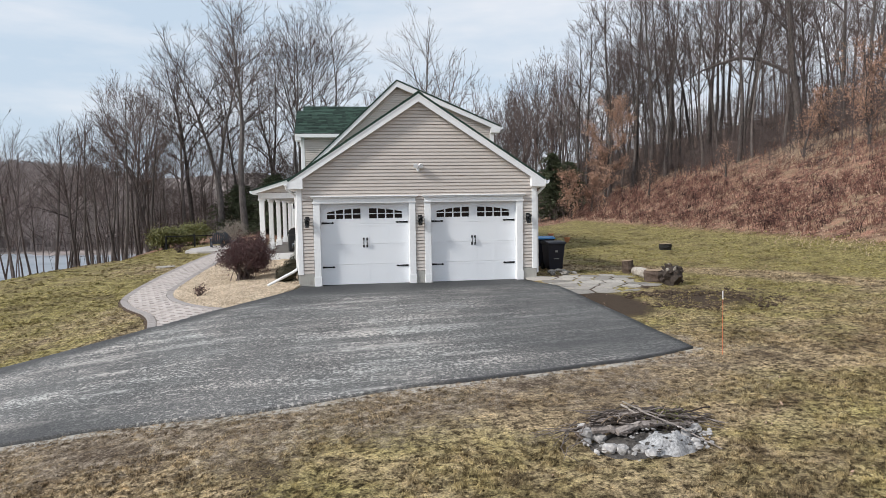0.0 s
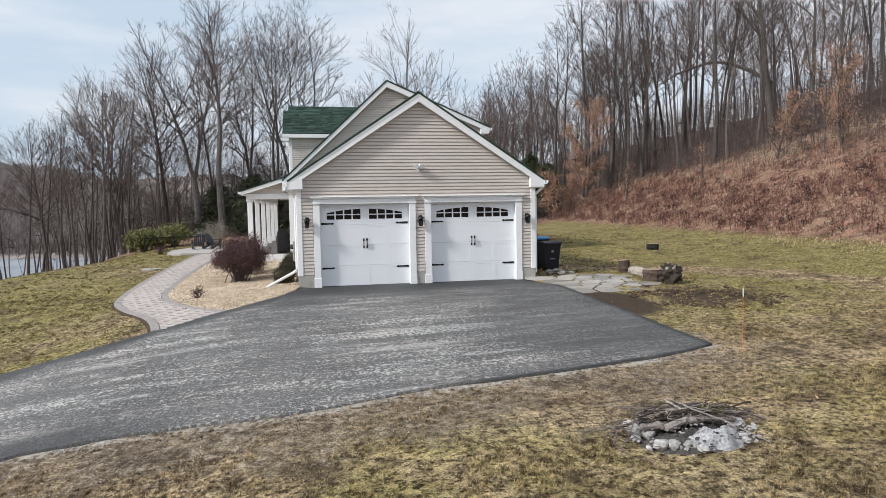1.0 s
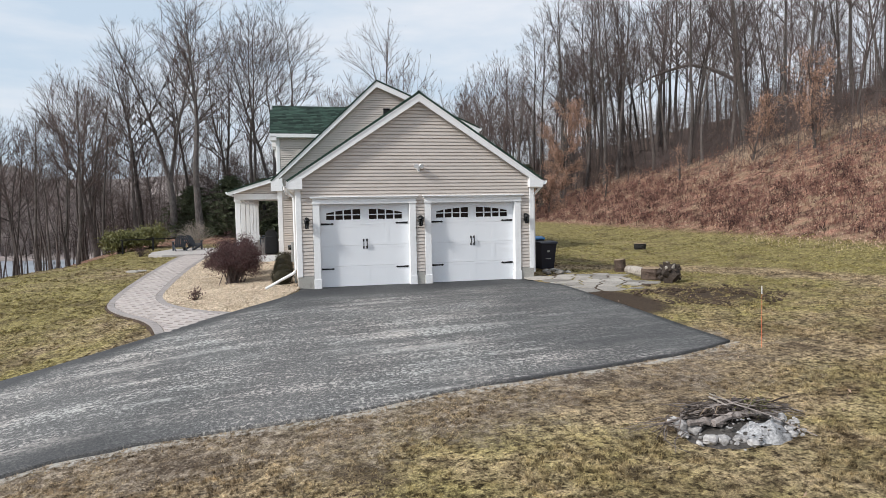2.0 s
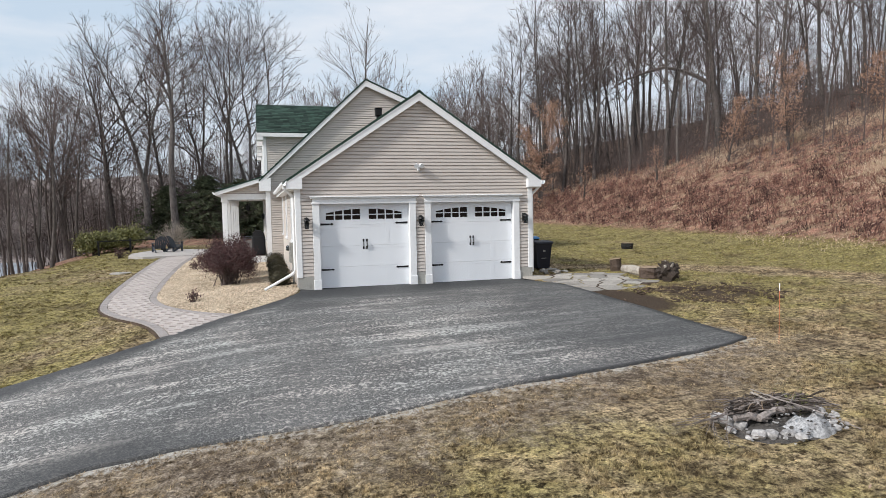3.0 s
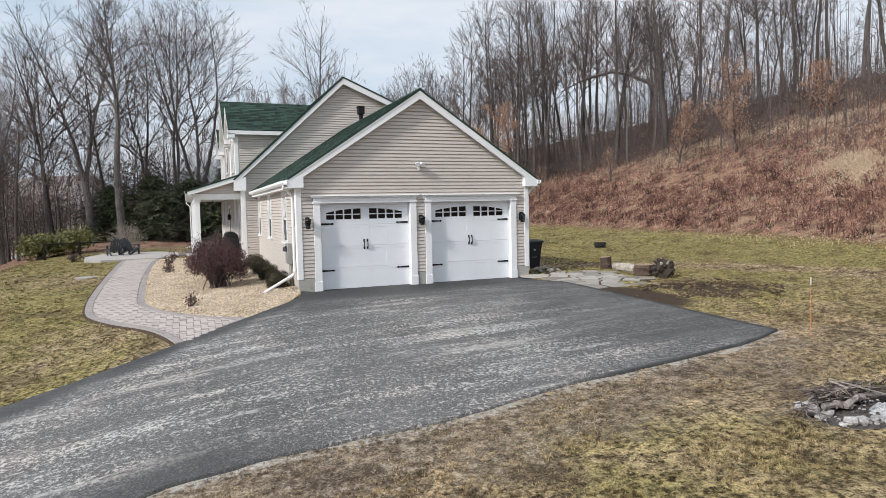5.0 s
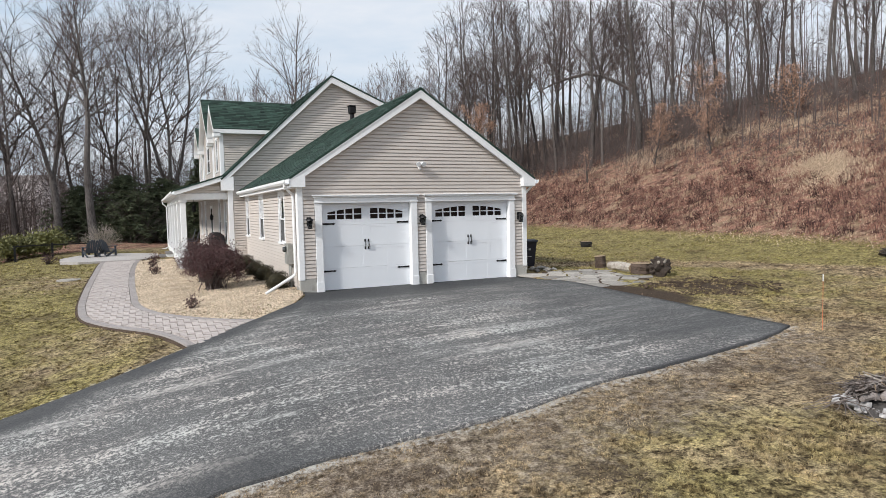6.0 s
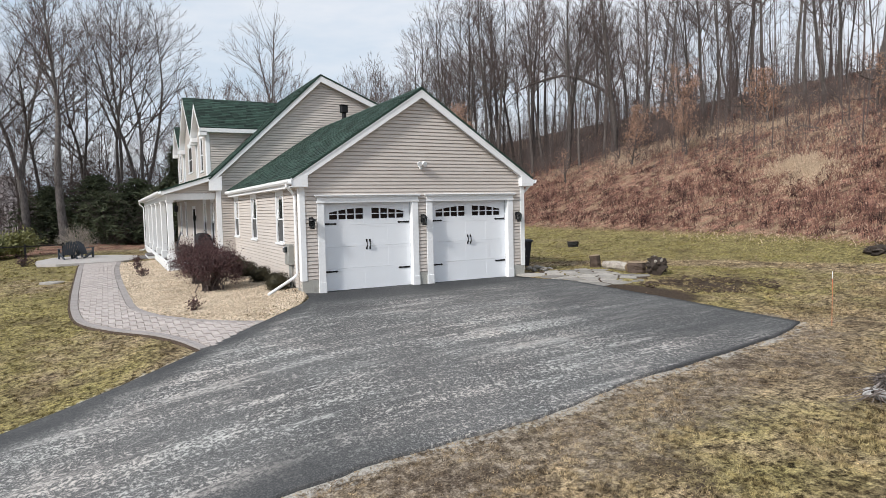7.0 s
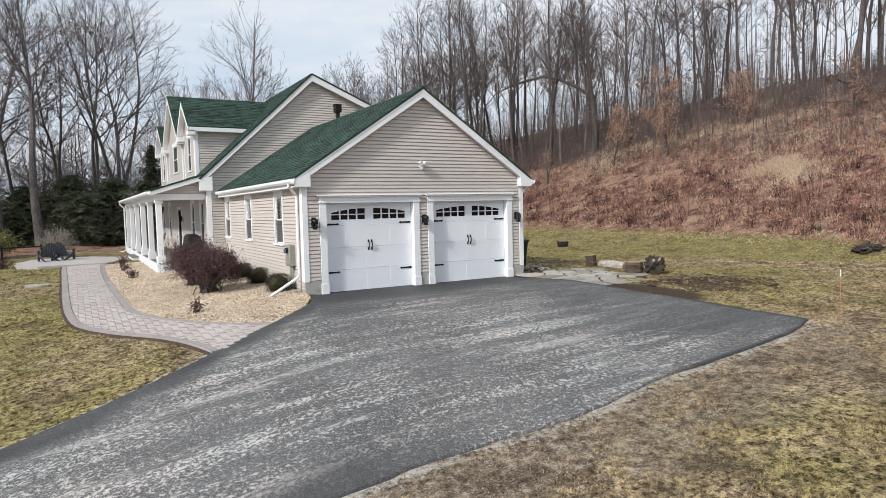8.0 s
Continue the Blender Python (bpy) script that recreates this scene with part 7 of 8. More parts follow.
# woods on the bank and on the lake slope: a few shapes, many times
WOOD = [grow(200 + k, (20, 15, 18, 12, 21, 16, 19, 13)[k], (0.19, 0.085, 0.125, 0.06, 0.17, 0.09, 0.15, 0.065)[k], 0.0, (17, 14, 16, 13, 15, 14, 16, 13)[k], (0.26, 0.22, 0.24, 0.24, 0.24, 0.22, 0.26, 0.25)[k], (0.36, 0.3, 0.38, 0.25, 0.4, 0.3, 0.34, 0.25)[k], 0.07, 0.6, girth=1.1) for k in range(8)]
WOOD_FAR = [grow(220 + k, (19, 15, 17, 13)[k], (0.16, 0.09, 0.13, 0.07)[k], 0.0, 15, 0.26, 0.28, 0.07, 0.42, girth=1.8, dome=0.21) for k in range(4)]
protos = []
for k, me in enumerate(WOOD):
    protos.append(tree_thing(me, "tall bare hardwood in the hillside woods", "hillside woods"))
tall, stout, broad = protos[4], protos[0], protos[6]
spots = []
tries = 0
while len(spots) < 200 and tries < 9000:
    tries += 1
    y = rg.uniform(-22, 92)
    x = float(hill_edge(y)) + rg.uniform(2, 50)
    d = x - float(hill_edge(y))
    d0 = float(wood_edge(y)) + 2.0 * math.sin(y * 0.35)
    if d < max(3.0, d0) or (y > 55 and x > 48) or x > 68:
        continue
    if d > d0 + 14 and rg.random() < 0.45:
        continue
    if any((x - a) ** 2 + (y - b) ** 2 < 1.8 for a, b in spots):
        continue
    spots.append((x, y))
def joined(name, sources, places, label, category):
    """Many trees too far in to pick apart, as one mesh: the sources' shapes set at the places."""
    vs, fs, k0 = [], [], 0
    cache = []
    for pair in sources:
        both = []
        for me in pair:
            co = np.empty(len(me.vertices) * 3, np.float32)
            me.vertices.foreach_get("co", co)
            me.calc_loop_triangles()
            tri = np.empty(len(me.loop_triangles) * 3, np.int32)
            me.loop_triangles.foreach_get("vertices", tri)
            both.append((co.reshape(-1, 3), tri.reshape(-1, 3)))
        cache.append(both)
    for k, (x, y, turn, sc) in enumerate(places):
        a = radians(turn)
        rot = np.array([[math.cos(a), -math.sin(a), 0], [math.sin(a), math.cos(a), 0], [0, 0, 1]])
        for co, tri in cache[k % len(cache)]:
            vs.append(co @ rot.T * sc + np.array([x, y, land1(x, y) - 0.05]))
            fs.append(tri + k0)
            k0 += len(co)
    ob = new(name, raw_mesh(name, np.concatenate(vs), np.concatenate(fs), M["twig"]))
    return tagged(ob, label, category, "", "stuff")


spots.sort(key=lambda q: q[0] - float(hill_edge(q[1])) + max(0, q[1] - 30) * 0.4)
for k, (x, y) in enumerate(spots[:160]):
    plant(protos[k % 8], x, y, rg.uniform(0, 360), rg.uniform(0.78, 1.12), 0.05, k < 8)
back, tries = [], 0
while len(back) < 60 and tries < 4000:
    tries += 1
    x, y = rg.uniform(5, 31), rg.uniform(56, 92)
    if all((x - a) ** 2 + (y - b) ** 2 > 4.0 for a, b in back):
        back.append((x, y))
joined("far_yard_woods", WOOD_FAR, [(x, y, rg.uniform(0, 360), rg.uniform(0.9, 1.2)) for x, y in back], "bare woods beyond the back of the house", "woods")
joined("deep_woods", WOOD_FAR, [(x, y, rg.uniform(0, 360), rg.uniform(0.78, 1.12)) for x, y in spots[160:]], "bare grey-brown woods behind the nearer trunks", "woods")
SLOPE_T = [grow(300 + k, rg.uniform(12, 15), rg.uniform(0.07, 0.12), 0.0, 14, 0.3, 0.38, 0.05, 0.42, girth=1.1, dome=0.25) for k in range(6)]
protos = [tree_thing(me, "slender bare tree on the slope to the lake", "lake slope trees") for me in SLOPE_T]
spots, tries = [], 0
while len(spots) < 58 and tries < 9000:
    tries += 1
    x, y = rg.uniform(-62, -8), rg.uniform(8, 86)
    left = float(crest(y)) - x
    s = -0.6 * x + 0.8 * y
    if left < 1.0 or s > 70 or left > 34 or (y < 26 and left < 4):
        continue
    if any((x - a) ** 2 + (y - b) ** 2 < 2.0 for a, b in spots):
        continue
    spots.append((x, y))
spots.sort(key=lambda q: float(crest(q[1])) - q[0] + 0.3 * max(0, q[1] - 40))
for k, (x, y) in enumerate(spots[:40]):
    plant(protos[k % 6], x, y, rg.uniform(0, 360), rg.uniform(0.75, 1.05) * (1.0 if x > -20 else 0.85), 0.05, k < 6)
joined("slope_woods", SLOPE_T, [(x, y, rg.uniform(0, 360), rg.uniform(0.75, 1.1)) for x, y in spots[40:]], "bare trees lower down the slope to the lake", "woods")
BACK_T = protos[:3]
# slim upright trees close together along the brow above the lake
SLIM_T = [grow(340 + k, (14.5, 12.5, 13.5)[k], (0.14, 0.1, 0.12)[k], (0.0, 0.0, 0.16)[k], (13, 12, 9)[k], 0.2, (0.5, 0.46, 0.44)[k], 0.06, 0.45, girth=1.1, dome=0.15) for k in range(3)]
slim = [tree_thing(me, "slim upright bare tree on the brow above the lake", "lake slope trees") for me in SLIM_T]
for k in range(19):
    y = 21 + 23 * ((k * 0.618) % 1.0)
    x = float(crest(y)) - 2.2 - 9.5 * ((k * 0.382 + 0.13) % 1.0)
    plant(slim[k % 3], x, y, k * 67, 0.66 + 0.2 * ((k * 0.71) % 1.0), 0.05, k < 3)
for x, y in ((-4.5, 56), (-8, 60), (-12, 55), (-2, 62), (1.5, 58), (-16, 60), (-9.5, 68), (-5, 72), (0, 74), (-20, 66), (-14, 74), (-0.5, 53), (-11, 49)):
    plant(BACK_T[rg.randrange(3)], x, y, rg.uniform(0, 360), rg.uniform(0.95, 1.2), 0.05)

for x, y, s in ((24.3, 46.0, 0.85), (29.1, 52.0, 1.1), (28.8, 45.0, 1.05), (32.8, 47.0, 1.15), (31.6, 41.0, 1.1), (26.8, 49.0, 1.0), (30.5, 48.5, 1.15)):
    plant(tall, x, y, rg.uniform(0, 360), s, 0.05)
for k, (x, y, s) in enumerate(((34.0, 42.5, 1.1), (36.5, 46.0, 1.2), (33.0, 47.5, 1.05), (39.0, 43.0, 1.15), (40.5, 48.5, 1.2), (37.0, 52.0, 1.15), (43.0, 45.0, 1.1), (35.5, 38.0, 1.0), (44.5, 51.0, 1.15), (31.0, 44.0, 1.0), (41.0, 39.5, 1.05), (46.0, 40.0, 1.1))):
    plant((stout, broad, tall)[k % 3], x, y, rg.uniform(0, 360), s, 0.05)

# one long level limb on the edge tree of the bank
hero = grow(400, 20.5, 0.32, 0.0, 11, 0.26, 0.42, 0.03, 0.42)
e = tree_thing(hero, "large dark hardwood with one long level limb", "hillside woods")
g = Geo()
pts = [Vector((0, 0, 5.3)), Vector((-0.7, 1.6, 6.6)), Vector((-1.4, 3.6, 7.7)), Vector((-2.0, 5.2, 8.2)), Vector((-2.7, 7.0, 8.1)), Vector((-3.5, 8.9, 7.8)), Vector((-4.3, 11.2, 7.1))]
g.tube(pts, [0.2, 0.18, 0.16, 0.15, 0.13, 0.1, 0.03], 6, False)
for k in range(16):
    p = pts[1 + k % 5].lerp(pts[2 + k % 5], rg.random())
    g.tube([p, p + Vector((rg.uniform(-0.9, 0.2), rg.uniform(-0.7, 0.7), rg.uniform(0.2, 1.1)))], [0.03, 0.006], 4, False)
part("level_limb", g, M["bark"], e)
plant(e, 39.2, 29.7, 0, 1.0, 0.1, True)
for x, y, s in ((46.5, 12.5, 1.05), (47.5, 7.0, 1.1), (36.0, 31.0, 0.95), (50.0, 9.5, 1.15)):
    c = copy_thing(protos[0], pose(x, y, land1(x, y)))
    c.matrix_basis = pose(x, y, land1(x, y) - 0.05, 0, 0, rg.uniform(0, 360)) @ Matrix.Scale(s * 1.2, 4)
    tagged(c, "thick-trunked bare hardwood in the hillside woods", "tree", "hillside woods")


def fallen(x, y, ln, turn, tilt, r, seed):
    """A dead branch lying on the bank, crooked, with stubs of side shoots."""
    rg2 = random.Random(seed)
    e = thing("fallen_branch", (0, 0, 0), "dead crooked branch lying on the leafy bank", "branch", "fallen branches")
    pts = [Vector((ln * k / 6, rg2.gauss(0, 0.06 * ln), rg2.gauss(0.06, 0.03 * ln))) for k in range(7)]
    part("stem", Geo().tube(pts, [r * (1 - 0.12 * k) for k in range(7)], 6), M["stick"], e)
    for k in range(7):
        p = pts[1 + k % 5].lerp(pts[2 + k % 5], rg2.random())
        d = Vector((rg2.uniform(0.2, 0.9), rg2.uniform(-0.7, 0.7), rg2.uniform(0.1, 0.7))) * ln * 0.3
        part("side_shoot", Geo().tube([p, p + d * 0.5 + Vector((0, 0, 0.05)), p + d], [r * 0.4, r * 0.3, r * 0.1], 5), M["stick"], e)
    e.matrix_basis = pose(x, y, land1(x, y) + 0.1, 0, tilt, turn)


for k, (x, y, ln, turn, tilt, r) in enumerate(((44.5, 15.9, 5.0, 150, 0, 0.09), (46.0, 14.5, 4.5, 120, -15, 0.08), (44.9, 9.5, 5.0, 200, -25, 0.07), (40.5, 5.5, 4.5, 100, -10, 0.05), (44.0, 17.9, 3.5, 60, 0, 0.06), (36.5, 8.0, 3.0, 140, 0, 0.05))):
    fallen(x, y, ln, turn, tilt, r, 700 + k)


def beech(x, y, h, seed, n):
    """A young beech that keeps its dead orange-brown leaves."""
    wood, fine = grow(seed, h, 0.06 + h * 0.006, 0.0, 16, 0.3, 0.1, 0.05, 0.55, limb_min=1.0)
    e = thing("beech_sapling", (0, 0, 0), "young beech holding dry orange-brown leaves", "tree", "leafy beeches")
    part("trunk", wood, None, e)
    part("crown", fine, None, e)
    co = np.empty(len(fine.vertices) * 3, np.float32)
    fine.vertices.foreach_get("co", co)
    co = co.reshape(-1, 3)
    r2 = np.random.default_rng(seed)
    low = co[co[:, 2] < h * 0.85]
    v, f = leaf_cloud(low, n, 0.08 if n > 2000 else 0.06, r2)
    tagged(part("foliage", raw_mesh("foliage", v, f, M["leaf_tan"]), None, e, "dry orange-brown leaves"), kind="stuff")
    e.matrix_basis = pose(x, y, land1(x, y), 0, 0, seed * 37 % 360)


for k, (x, y, h, n) in enumerate(((27.2, 42.0, 12.5, 9000), (22.8, 39.6, 5.5, 2600), (25.0, 40.2, 4.5, 2400), (36.0, 18.5, 8.0, 2400), (34.6, 17.0, 5.0, 1400), (33.5, 21.5, 4.5, 900), (37.2, 24.8, 5.0, 2100), (31.0, 27.0, 3.5, 400), (27.5, 33.0, 4.0, 500), (40.0, 14.0, 5.0, 2100), (38.5, 5.5, 4.5, 900))):
    beech(x, y, h, 500 + k, n)


def conifer(x, y, h, spread, seed, label):
    """An evergreen: a straight trunk and tiers of drooping boughs set with needle sprays."""
    rg2 = np.random.default_rng(seed)
    e = thing("conifer", (0, 0, 0), label, "tree", "evergreens")
    part("trunk", Geo().tube([(0, 0, -0.2), (0.03, 0, h * 0.5), (0, 0.02, h)], [h * 0.018, h * 0.011, 0.01], 7, False), M["bark"], e)
    n = int(70 * h)
    vs, fs, k0 = [], [], 0
    boughs = Geo()
    for k in range(n):
        q = 0.04 + 0.95 * (k + rg2.random()) / n
        a = rg2.uniform(0, 6.2832)
        ln = spread * (1 - q) ** (0.8 if seed == 600 else 0.38) * rg2.uniform(0.3, 1.15) * (0.75 + 0.25 * math.sin(a * 3 + q * 9 + seed)) + 0.12
        d = np.array([math.cos(a), math.sin(a), 0.15])
        side = np.array([-math.sin(a), math.cos(a), 0])
        base = np.array([0, 0, q * h])
        tip = base + d * ln + np.array([0, 0, -0.32 * ln])
        if k % 4 == 0:
            boughs.tube([base, (base + tip) / 2 + np.array([0, 0, 0.08 * ln]), tip], [0.02, 0.013, 0.004], 3, False)
        m = 18
        for j in range(m):
            t = 0.12 + 0.9 * rg2.random()
            p = base + (tip - base) * t + np.array([0, 0, 0.25 * ln * t * (1 - t)])
            s = ln * 0.17 * (1.1 - t * 0.6) + 0.05
            for sg in (-1, 1):
                o = side * sg * s * rg2.uniform(0.2, 1.2) + d * s * rg2.uniform(0.2, 0.9) + rg2.normal(0, 0.45, 3) * s + np.array([0, 0, -0.1 * s])
                w = 0.03 + 0.09 * s
                u = rg2.normal(0, 1, 3)
                u = u / np.linalg.norm(u) * w
                vs += [p - u, p + u, p + o]
                fs.append((k0, k0 + 1, k0 + 2))
                k0 += 3
    part("bough_frame", boughs, M["bark"], e)
    part("foliage", raw_mesh("foliage", np.array(vs), np.array(fs), M["needles"]), None, e, "dark green needle sprays")
    e.matrix_basis = pose(x, y, land1(x, y), 0, 0, 0)


for k, (x, y, h, s) in enumerate(((0.55, 42.0, 8.2, 2.7), (-2.6, 39.5, 5.2, 4.2), (-5.4, 41.0, 5.4, 4.4), (-8.7, 42.0, 4.6, 3.8), (-0.4, 37.0, 4.9, 3.4), (-4.9, 36.8, 4.0, 3.4), (22.6, 45.0, 7.0, 3.4), (25.2, 47.0, 5.5, 3.2))):
    conifer(x, y, h, s, 600 + k, "dark green evergreen" + (" spruce behind the house" if k == 0 else " with drooping boughs at the edge of the woods"))

# ---- shrubs ----
def shrub(name, x, y, rx, ry, h, n, size, mat, label, seed, stems=26, flat=0.0, stem_mat="twig"):
    """A leafy bush: stems from one foot, leaves thick near the outside with an uneven outline."""
    r2 = np.random.default_rng(seed)
    e = thing(name, (x, y, land1(x, y)), label, "shrub")
    z0 = land1(x, y)
    g = Geo()
    tips = []
    for k in range(stems):
        a, u = r2.uniform(0, 6.28), r2.uniform(0.15, 1.0) ** 0.6
        top = Vector((x + rx * u * math.cos(a) * 0.92, y + ry * u * math.sin(a) * 0.92, z0 + h * (0.2 + 0.78 * math.sqrt(max(0, 1 - u * u * 0.95)) * r2.uniform(0.75, 1.05))))
        mid = Vector((x, y, z0)).lerp(top, 0.5) + Vector((r2.normal(0, 0.06), r2.normal(0, 0.06), 0.1 * h))
        g.tube([(x + r2.normal(0, 0.14 * rx), y + r2.normal(0, 0.14 * ry), z0 - 0.03), mid, top], [0.016, 0.01, 0.004], 4, False)
        for q in np.linspace(0.4, 1.0, 5):
            tips.append(mid.lerp(top, q))
            p = mid.lerp(top, q)
            t = p + Vector((r2.normal(0, 0.13 * rx), r2.normal(0, 0.13 * ry), r2.normal(0.03, 0.1 * h)))
            g.tube([p, t], [0.006, 0.003], 3, False)
            tips.append(t)
    tagged(part("branchwork", g, M[stem_mat], e), kind="stuff")
    tips = np.array([t[:] for t in tips])
    c = tips[r2.integers(0, len(tips), n)]
    c = c + r2.normal(0, 1, (n, 3)) * np.array([0.05 * rx, 0.05 * ry, 0.05 * h])
    c[:, 2] = np.maximum(c[:, 2], z0 + flat)
    v, f = leaf_cloud(c, n, size, r2)
    tagged(part("foliage", raw_mesh("foliage", v, f, M[mat]), None, e), kind="stuff")


shrub("barberry", -2.05, 2.6, 0.98, 1.0, 1.33, 14000, 0.03, "leaf_red", "twiggy dark red barberry bush in the gravel bed", 31, 95, 0.2)
shrub("barberry", -2.15, 4.7, 1.0, 1.05, 1.5, 9000, 0.028, "leaf_red", "second dark red barberry bush behind the first", 32, 70, 0.2)


def clipped(x, y, r, h, n, mat, label, seed):
    """A clipped round evergreen: leaves packed into an uneven dome."""
    q = np.random.default_rng(seed)
    z0 = land1(x, y) + 0.03 * max(0, 1 + x / 1.6)
    e = thing("boxwood", (x, y, z0), label, "shrub", "boxwoods")
    part("stem", Geo().tube([(x, y, z0 - 0.05), (x, y, z0 + h * 0.5)], [0.03, 0.02], 6), M["bark"], e)
    d = q.normal(0, 1, (n, 3))
    d /= (np.abs(d) ** 5.0).sum(1, keepdims=True) ** (1 / 5.0)     # between a ball and a block
    rad = q.uniform(0.55, 1.0, (n, 1)) ** 0.4 * (1 + 0.1 * np.sin(d[:, :1] * 5 + seed) * np.cos(d[:, 1:2] * 4 + seed * 2))
    c = np.array([x, y, z0 + h * 0.5]) + d * rad * np.array([r, r, h * 0.52])
    c[:, 2] = np.maximum(c[:, 2], z0 + 0.02)
    v, f = leaf_cloud(c, n, 0.0125, q)
    part("core", Geo().lump((x, y, z0 + h * 0.48), (r * 0.95, r * 0.95, h * 0.47), 0.06, 2, random.Random(seed)), M[mat], e)
    tagged(part("foliage", raw_mesh("foliage", v, f, M[mat]), None, e), kind="stuff")


for k, (x, y, r, h) in enumerate(((-0.5, 0.88, 0.31, 0.5), (-0.49, 3.2, 0.3, 0.49), (-0.49, 5.3, 0.3, 0.5), (-0.5, 7.4, 0.32, 0.56))):
    clipped(x, y, r, h, 7500, "leaf_box", "clipped blocky dark olive evergreen shrub against the garage wall", 41 + k)
shrub("small_shrub", -2.88, -0.25, 0.14, 0.14, 0.3, 160, 0.035, "leaf_red", "small withered shrub in the gravel", 51, 10, 0.03)
shrub("small_shrub", -3.6, 8.8, 0.22, 0.22, 0.3, 160, 0.04, "leaf_red", "cut-back shrub in the gravel", 52, 10, 0.03)
shrub("small_shrub", -3.75, 12.0, 0.25, 0.25, 0.35, 160, 0.04, "leaf_red", "cut-back shrub by the path", 53, 10, 0.03)
shrub("small_shrub", -3.6, 15.2, 0.25, 0.25, 0.35, 160, 0.04, "leaf_red", "cut-back shrub near the steps", 54, 10, 0.03)
for k, (x, y, rx, h) in enumerate(((-9.3, 26.9, 1.15, 1.35), (-11.2, 26.4, 1.25, 1.3))):
    shrub("rhododendron", x, y, rx, rx, h, 4600, 0.095, "leaf_olive", "broad-leaved evergreen bush beside the patio", 61 + k, 50, 0.1)
shrub("bare_shrub", -6.3, 24.6, 1.3, 1.0, 1.8, 60, 0.03, "straw", "pale bare shrub behind the patio chairs", 71, 90, 0.3, "pale_twig")
shrub("low_shrub", -8.35, 18.8, 0.5, 0.45, 0.5, 300, 0.035, "leaf_red", "low brown shrub at the patio's edge", 72, 24, 0.05)

shrub("bare_shrub", -4.2, 35.9, 4.4, 1.8, 4.2, 30, 0.03, "straw", "wide bare shrub with arching branches before the evergreens", 73, 36, 0.3, "twig")

# ---- brush, leaves and grass, uncountable ----
r2 = np.random.default_rng(8)


def stems_mesh(name, p, zz, h, w, rg2, lean=0.25, shoots=2, reach=0.28):
    """Thin upright stems, each a narrow crossed sliver with side shoots."""
    n = len(p)
    base = np.stack([p[:, 0], p[:, 1], zz], -1)
    tip = base + np.stack([rg2.normal(0, lean, n) * h, rg2.normal(0, lean, n) * h, h], -1)
    out_v = []
    for axis in range(2):
        o = np.zeros((n, 3))
        o[:, axis] = np.ravel(w)
        out_v.append(np.stack([base - o, base + o, tip], 1))
    for s in range(shoots):
        q = rg2.uniform(0.3, 0.8, (n, 1))
        a = base + (tip - base) * q
        ang = rg2.uniform(0, 6.28, n)
        far, rise = h * reach * rg2.uniform(0.5, 1.25, n), h * reach * rg2.uniform(0.1, 1.3, n)
        b = a + np.stack([np.cos(ang) * far, np.sin(ang) * far, rise], -1)
        o = np.zeros((n, 3))
        o[:, 2] = np.ravel(w) * 1.4
        out_v.append(np.stack([a - o, a + o, b], 1))
    v = np.stack(out_v, 1)
    m = v.shape[1]
    return raw_mesh(name, v.reshape(-1, 3), np.arange(n * m * 3).reshape(-1, 3), None)


def bank_points(n, lo, hi, rg2):
    y = rg2.uniform(-24, 46, n)
    return np.stack([hill_edge(y) + rg2.uniform(lo, hi, n), y], -1)


p = bank_points(6400, 0.4, 31, r2)
patchy = np.array([noise.noise(Vector((a * 0.22, b * 0.22, 3))) for a, b in p])
dd = p[:, 0] - hill_edge(p[:, 1])
p = p[(patchy > -0.3 - 0.3 * (dd < 7)) & (r2.random(len(p)) < np.where(dd < 9, 1.0, 0.7))]
tall_h = np.repeat(r2.uniform(0.3, 1.0, len(p)) ** 1.3, 10)
wide = np.repeat(r2.uniform(0.1, 0.3, len(p)), 10)[:, None]
p = np.repeat(p, 10, axis=0) + r2.normal(0, 1, (len(p) * 10, 2)) * wide
h = tall_h * r2.uniform(0.5, 1.0, len(p)) * np.where(p[:, 0] - hill_edge(p[:, 1]) < 8, 1.0, 0.75)
me = stems_mesh("hillside_brush", p, land(p[:, 0], p[:, 1]) - 0.02, h, 0.017, r2)
me.materials[0] = M["brush"]
tagged(new("hillside_brush", me), "reddish-brown leafless brush covering the bank", "brush", "", "stuff")
p = bank_points(36000, 0.4, 28, r2)
patchy = np.array([noise.noise(Vector((a * 0.16, b * 0.16, 11))) for a, b in p])
p = p[patchy > 0.17]
for x0, y0, x1, y1, n, sd in ((27.2, 2.3, 30.8, 6.1, 4600, 0.6), (33.5, 21.5, 37.5, 25.5, 1500, 0.8), (20.2, -8.0, 20.4, 6.0, 380, 0.5), (37.0, 28.5, 39.5, 16.5, 4200, 0.9), (39.5, 16.5, 40.5, 9.0, 2200, 1.0)):
    q = r2.random((n, 1))
    p = np.concatenate([p, np.array([[x0, y0]]) + q * np.array([[x1 - x0, y1 - y0]]) + r2.normal(0, sd, (n, 2)) * (0.5 + np.abs(np.sin(q * 7)))])
me = stems_mesh("bank_grass", p, land(p[:, 0], p[:, 1]) - 0.02, r2.uniform(0.15, 0.42, len(p)) * np.where(p[:, 0] < hill_edge(p[:, 1]) + 2.0, 0.45, 1.0), 0.013, r2, 0.55, 1)
me.materials[0] = M["straw"]
tagged(new("bank_grass", me), "bleached dry grass lying on the bank", "grass", "", "stuff")
p = bank_points(60000, -0.3, 24, r2)
c = np.stack([p[:, 0], p[:, 1], land(p[:, 0], p[:, 1]) + r2.uniform(0.0, 0.12, len(p))], -1)
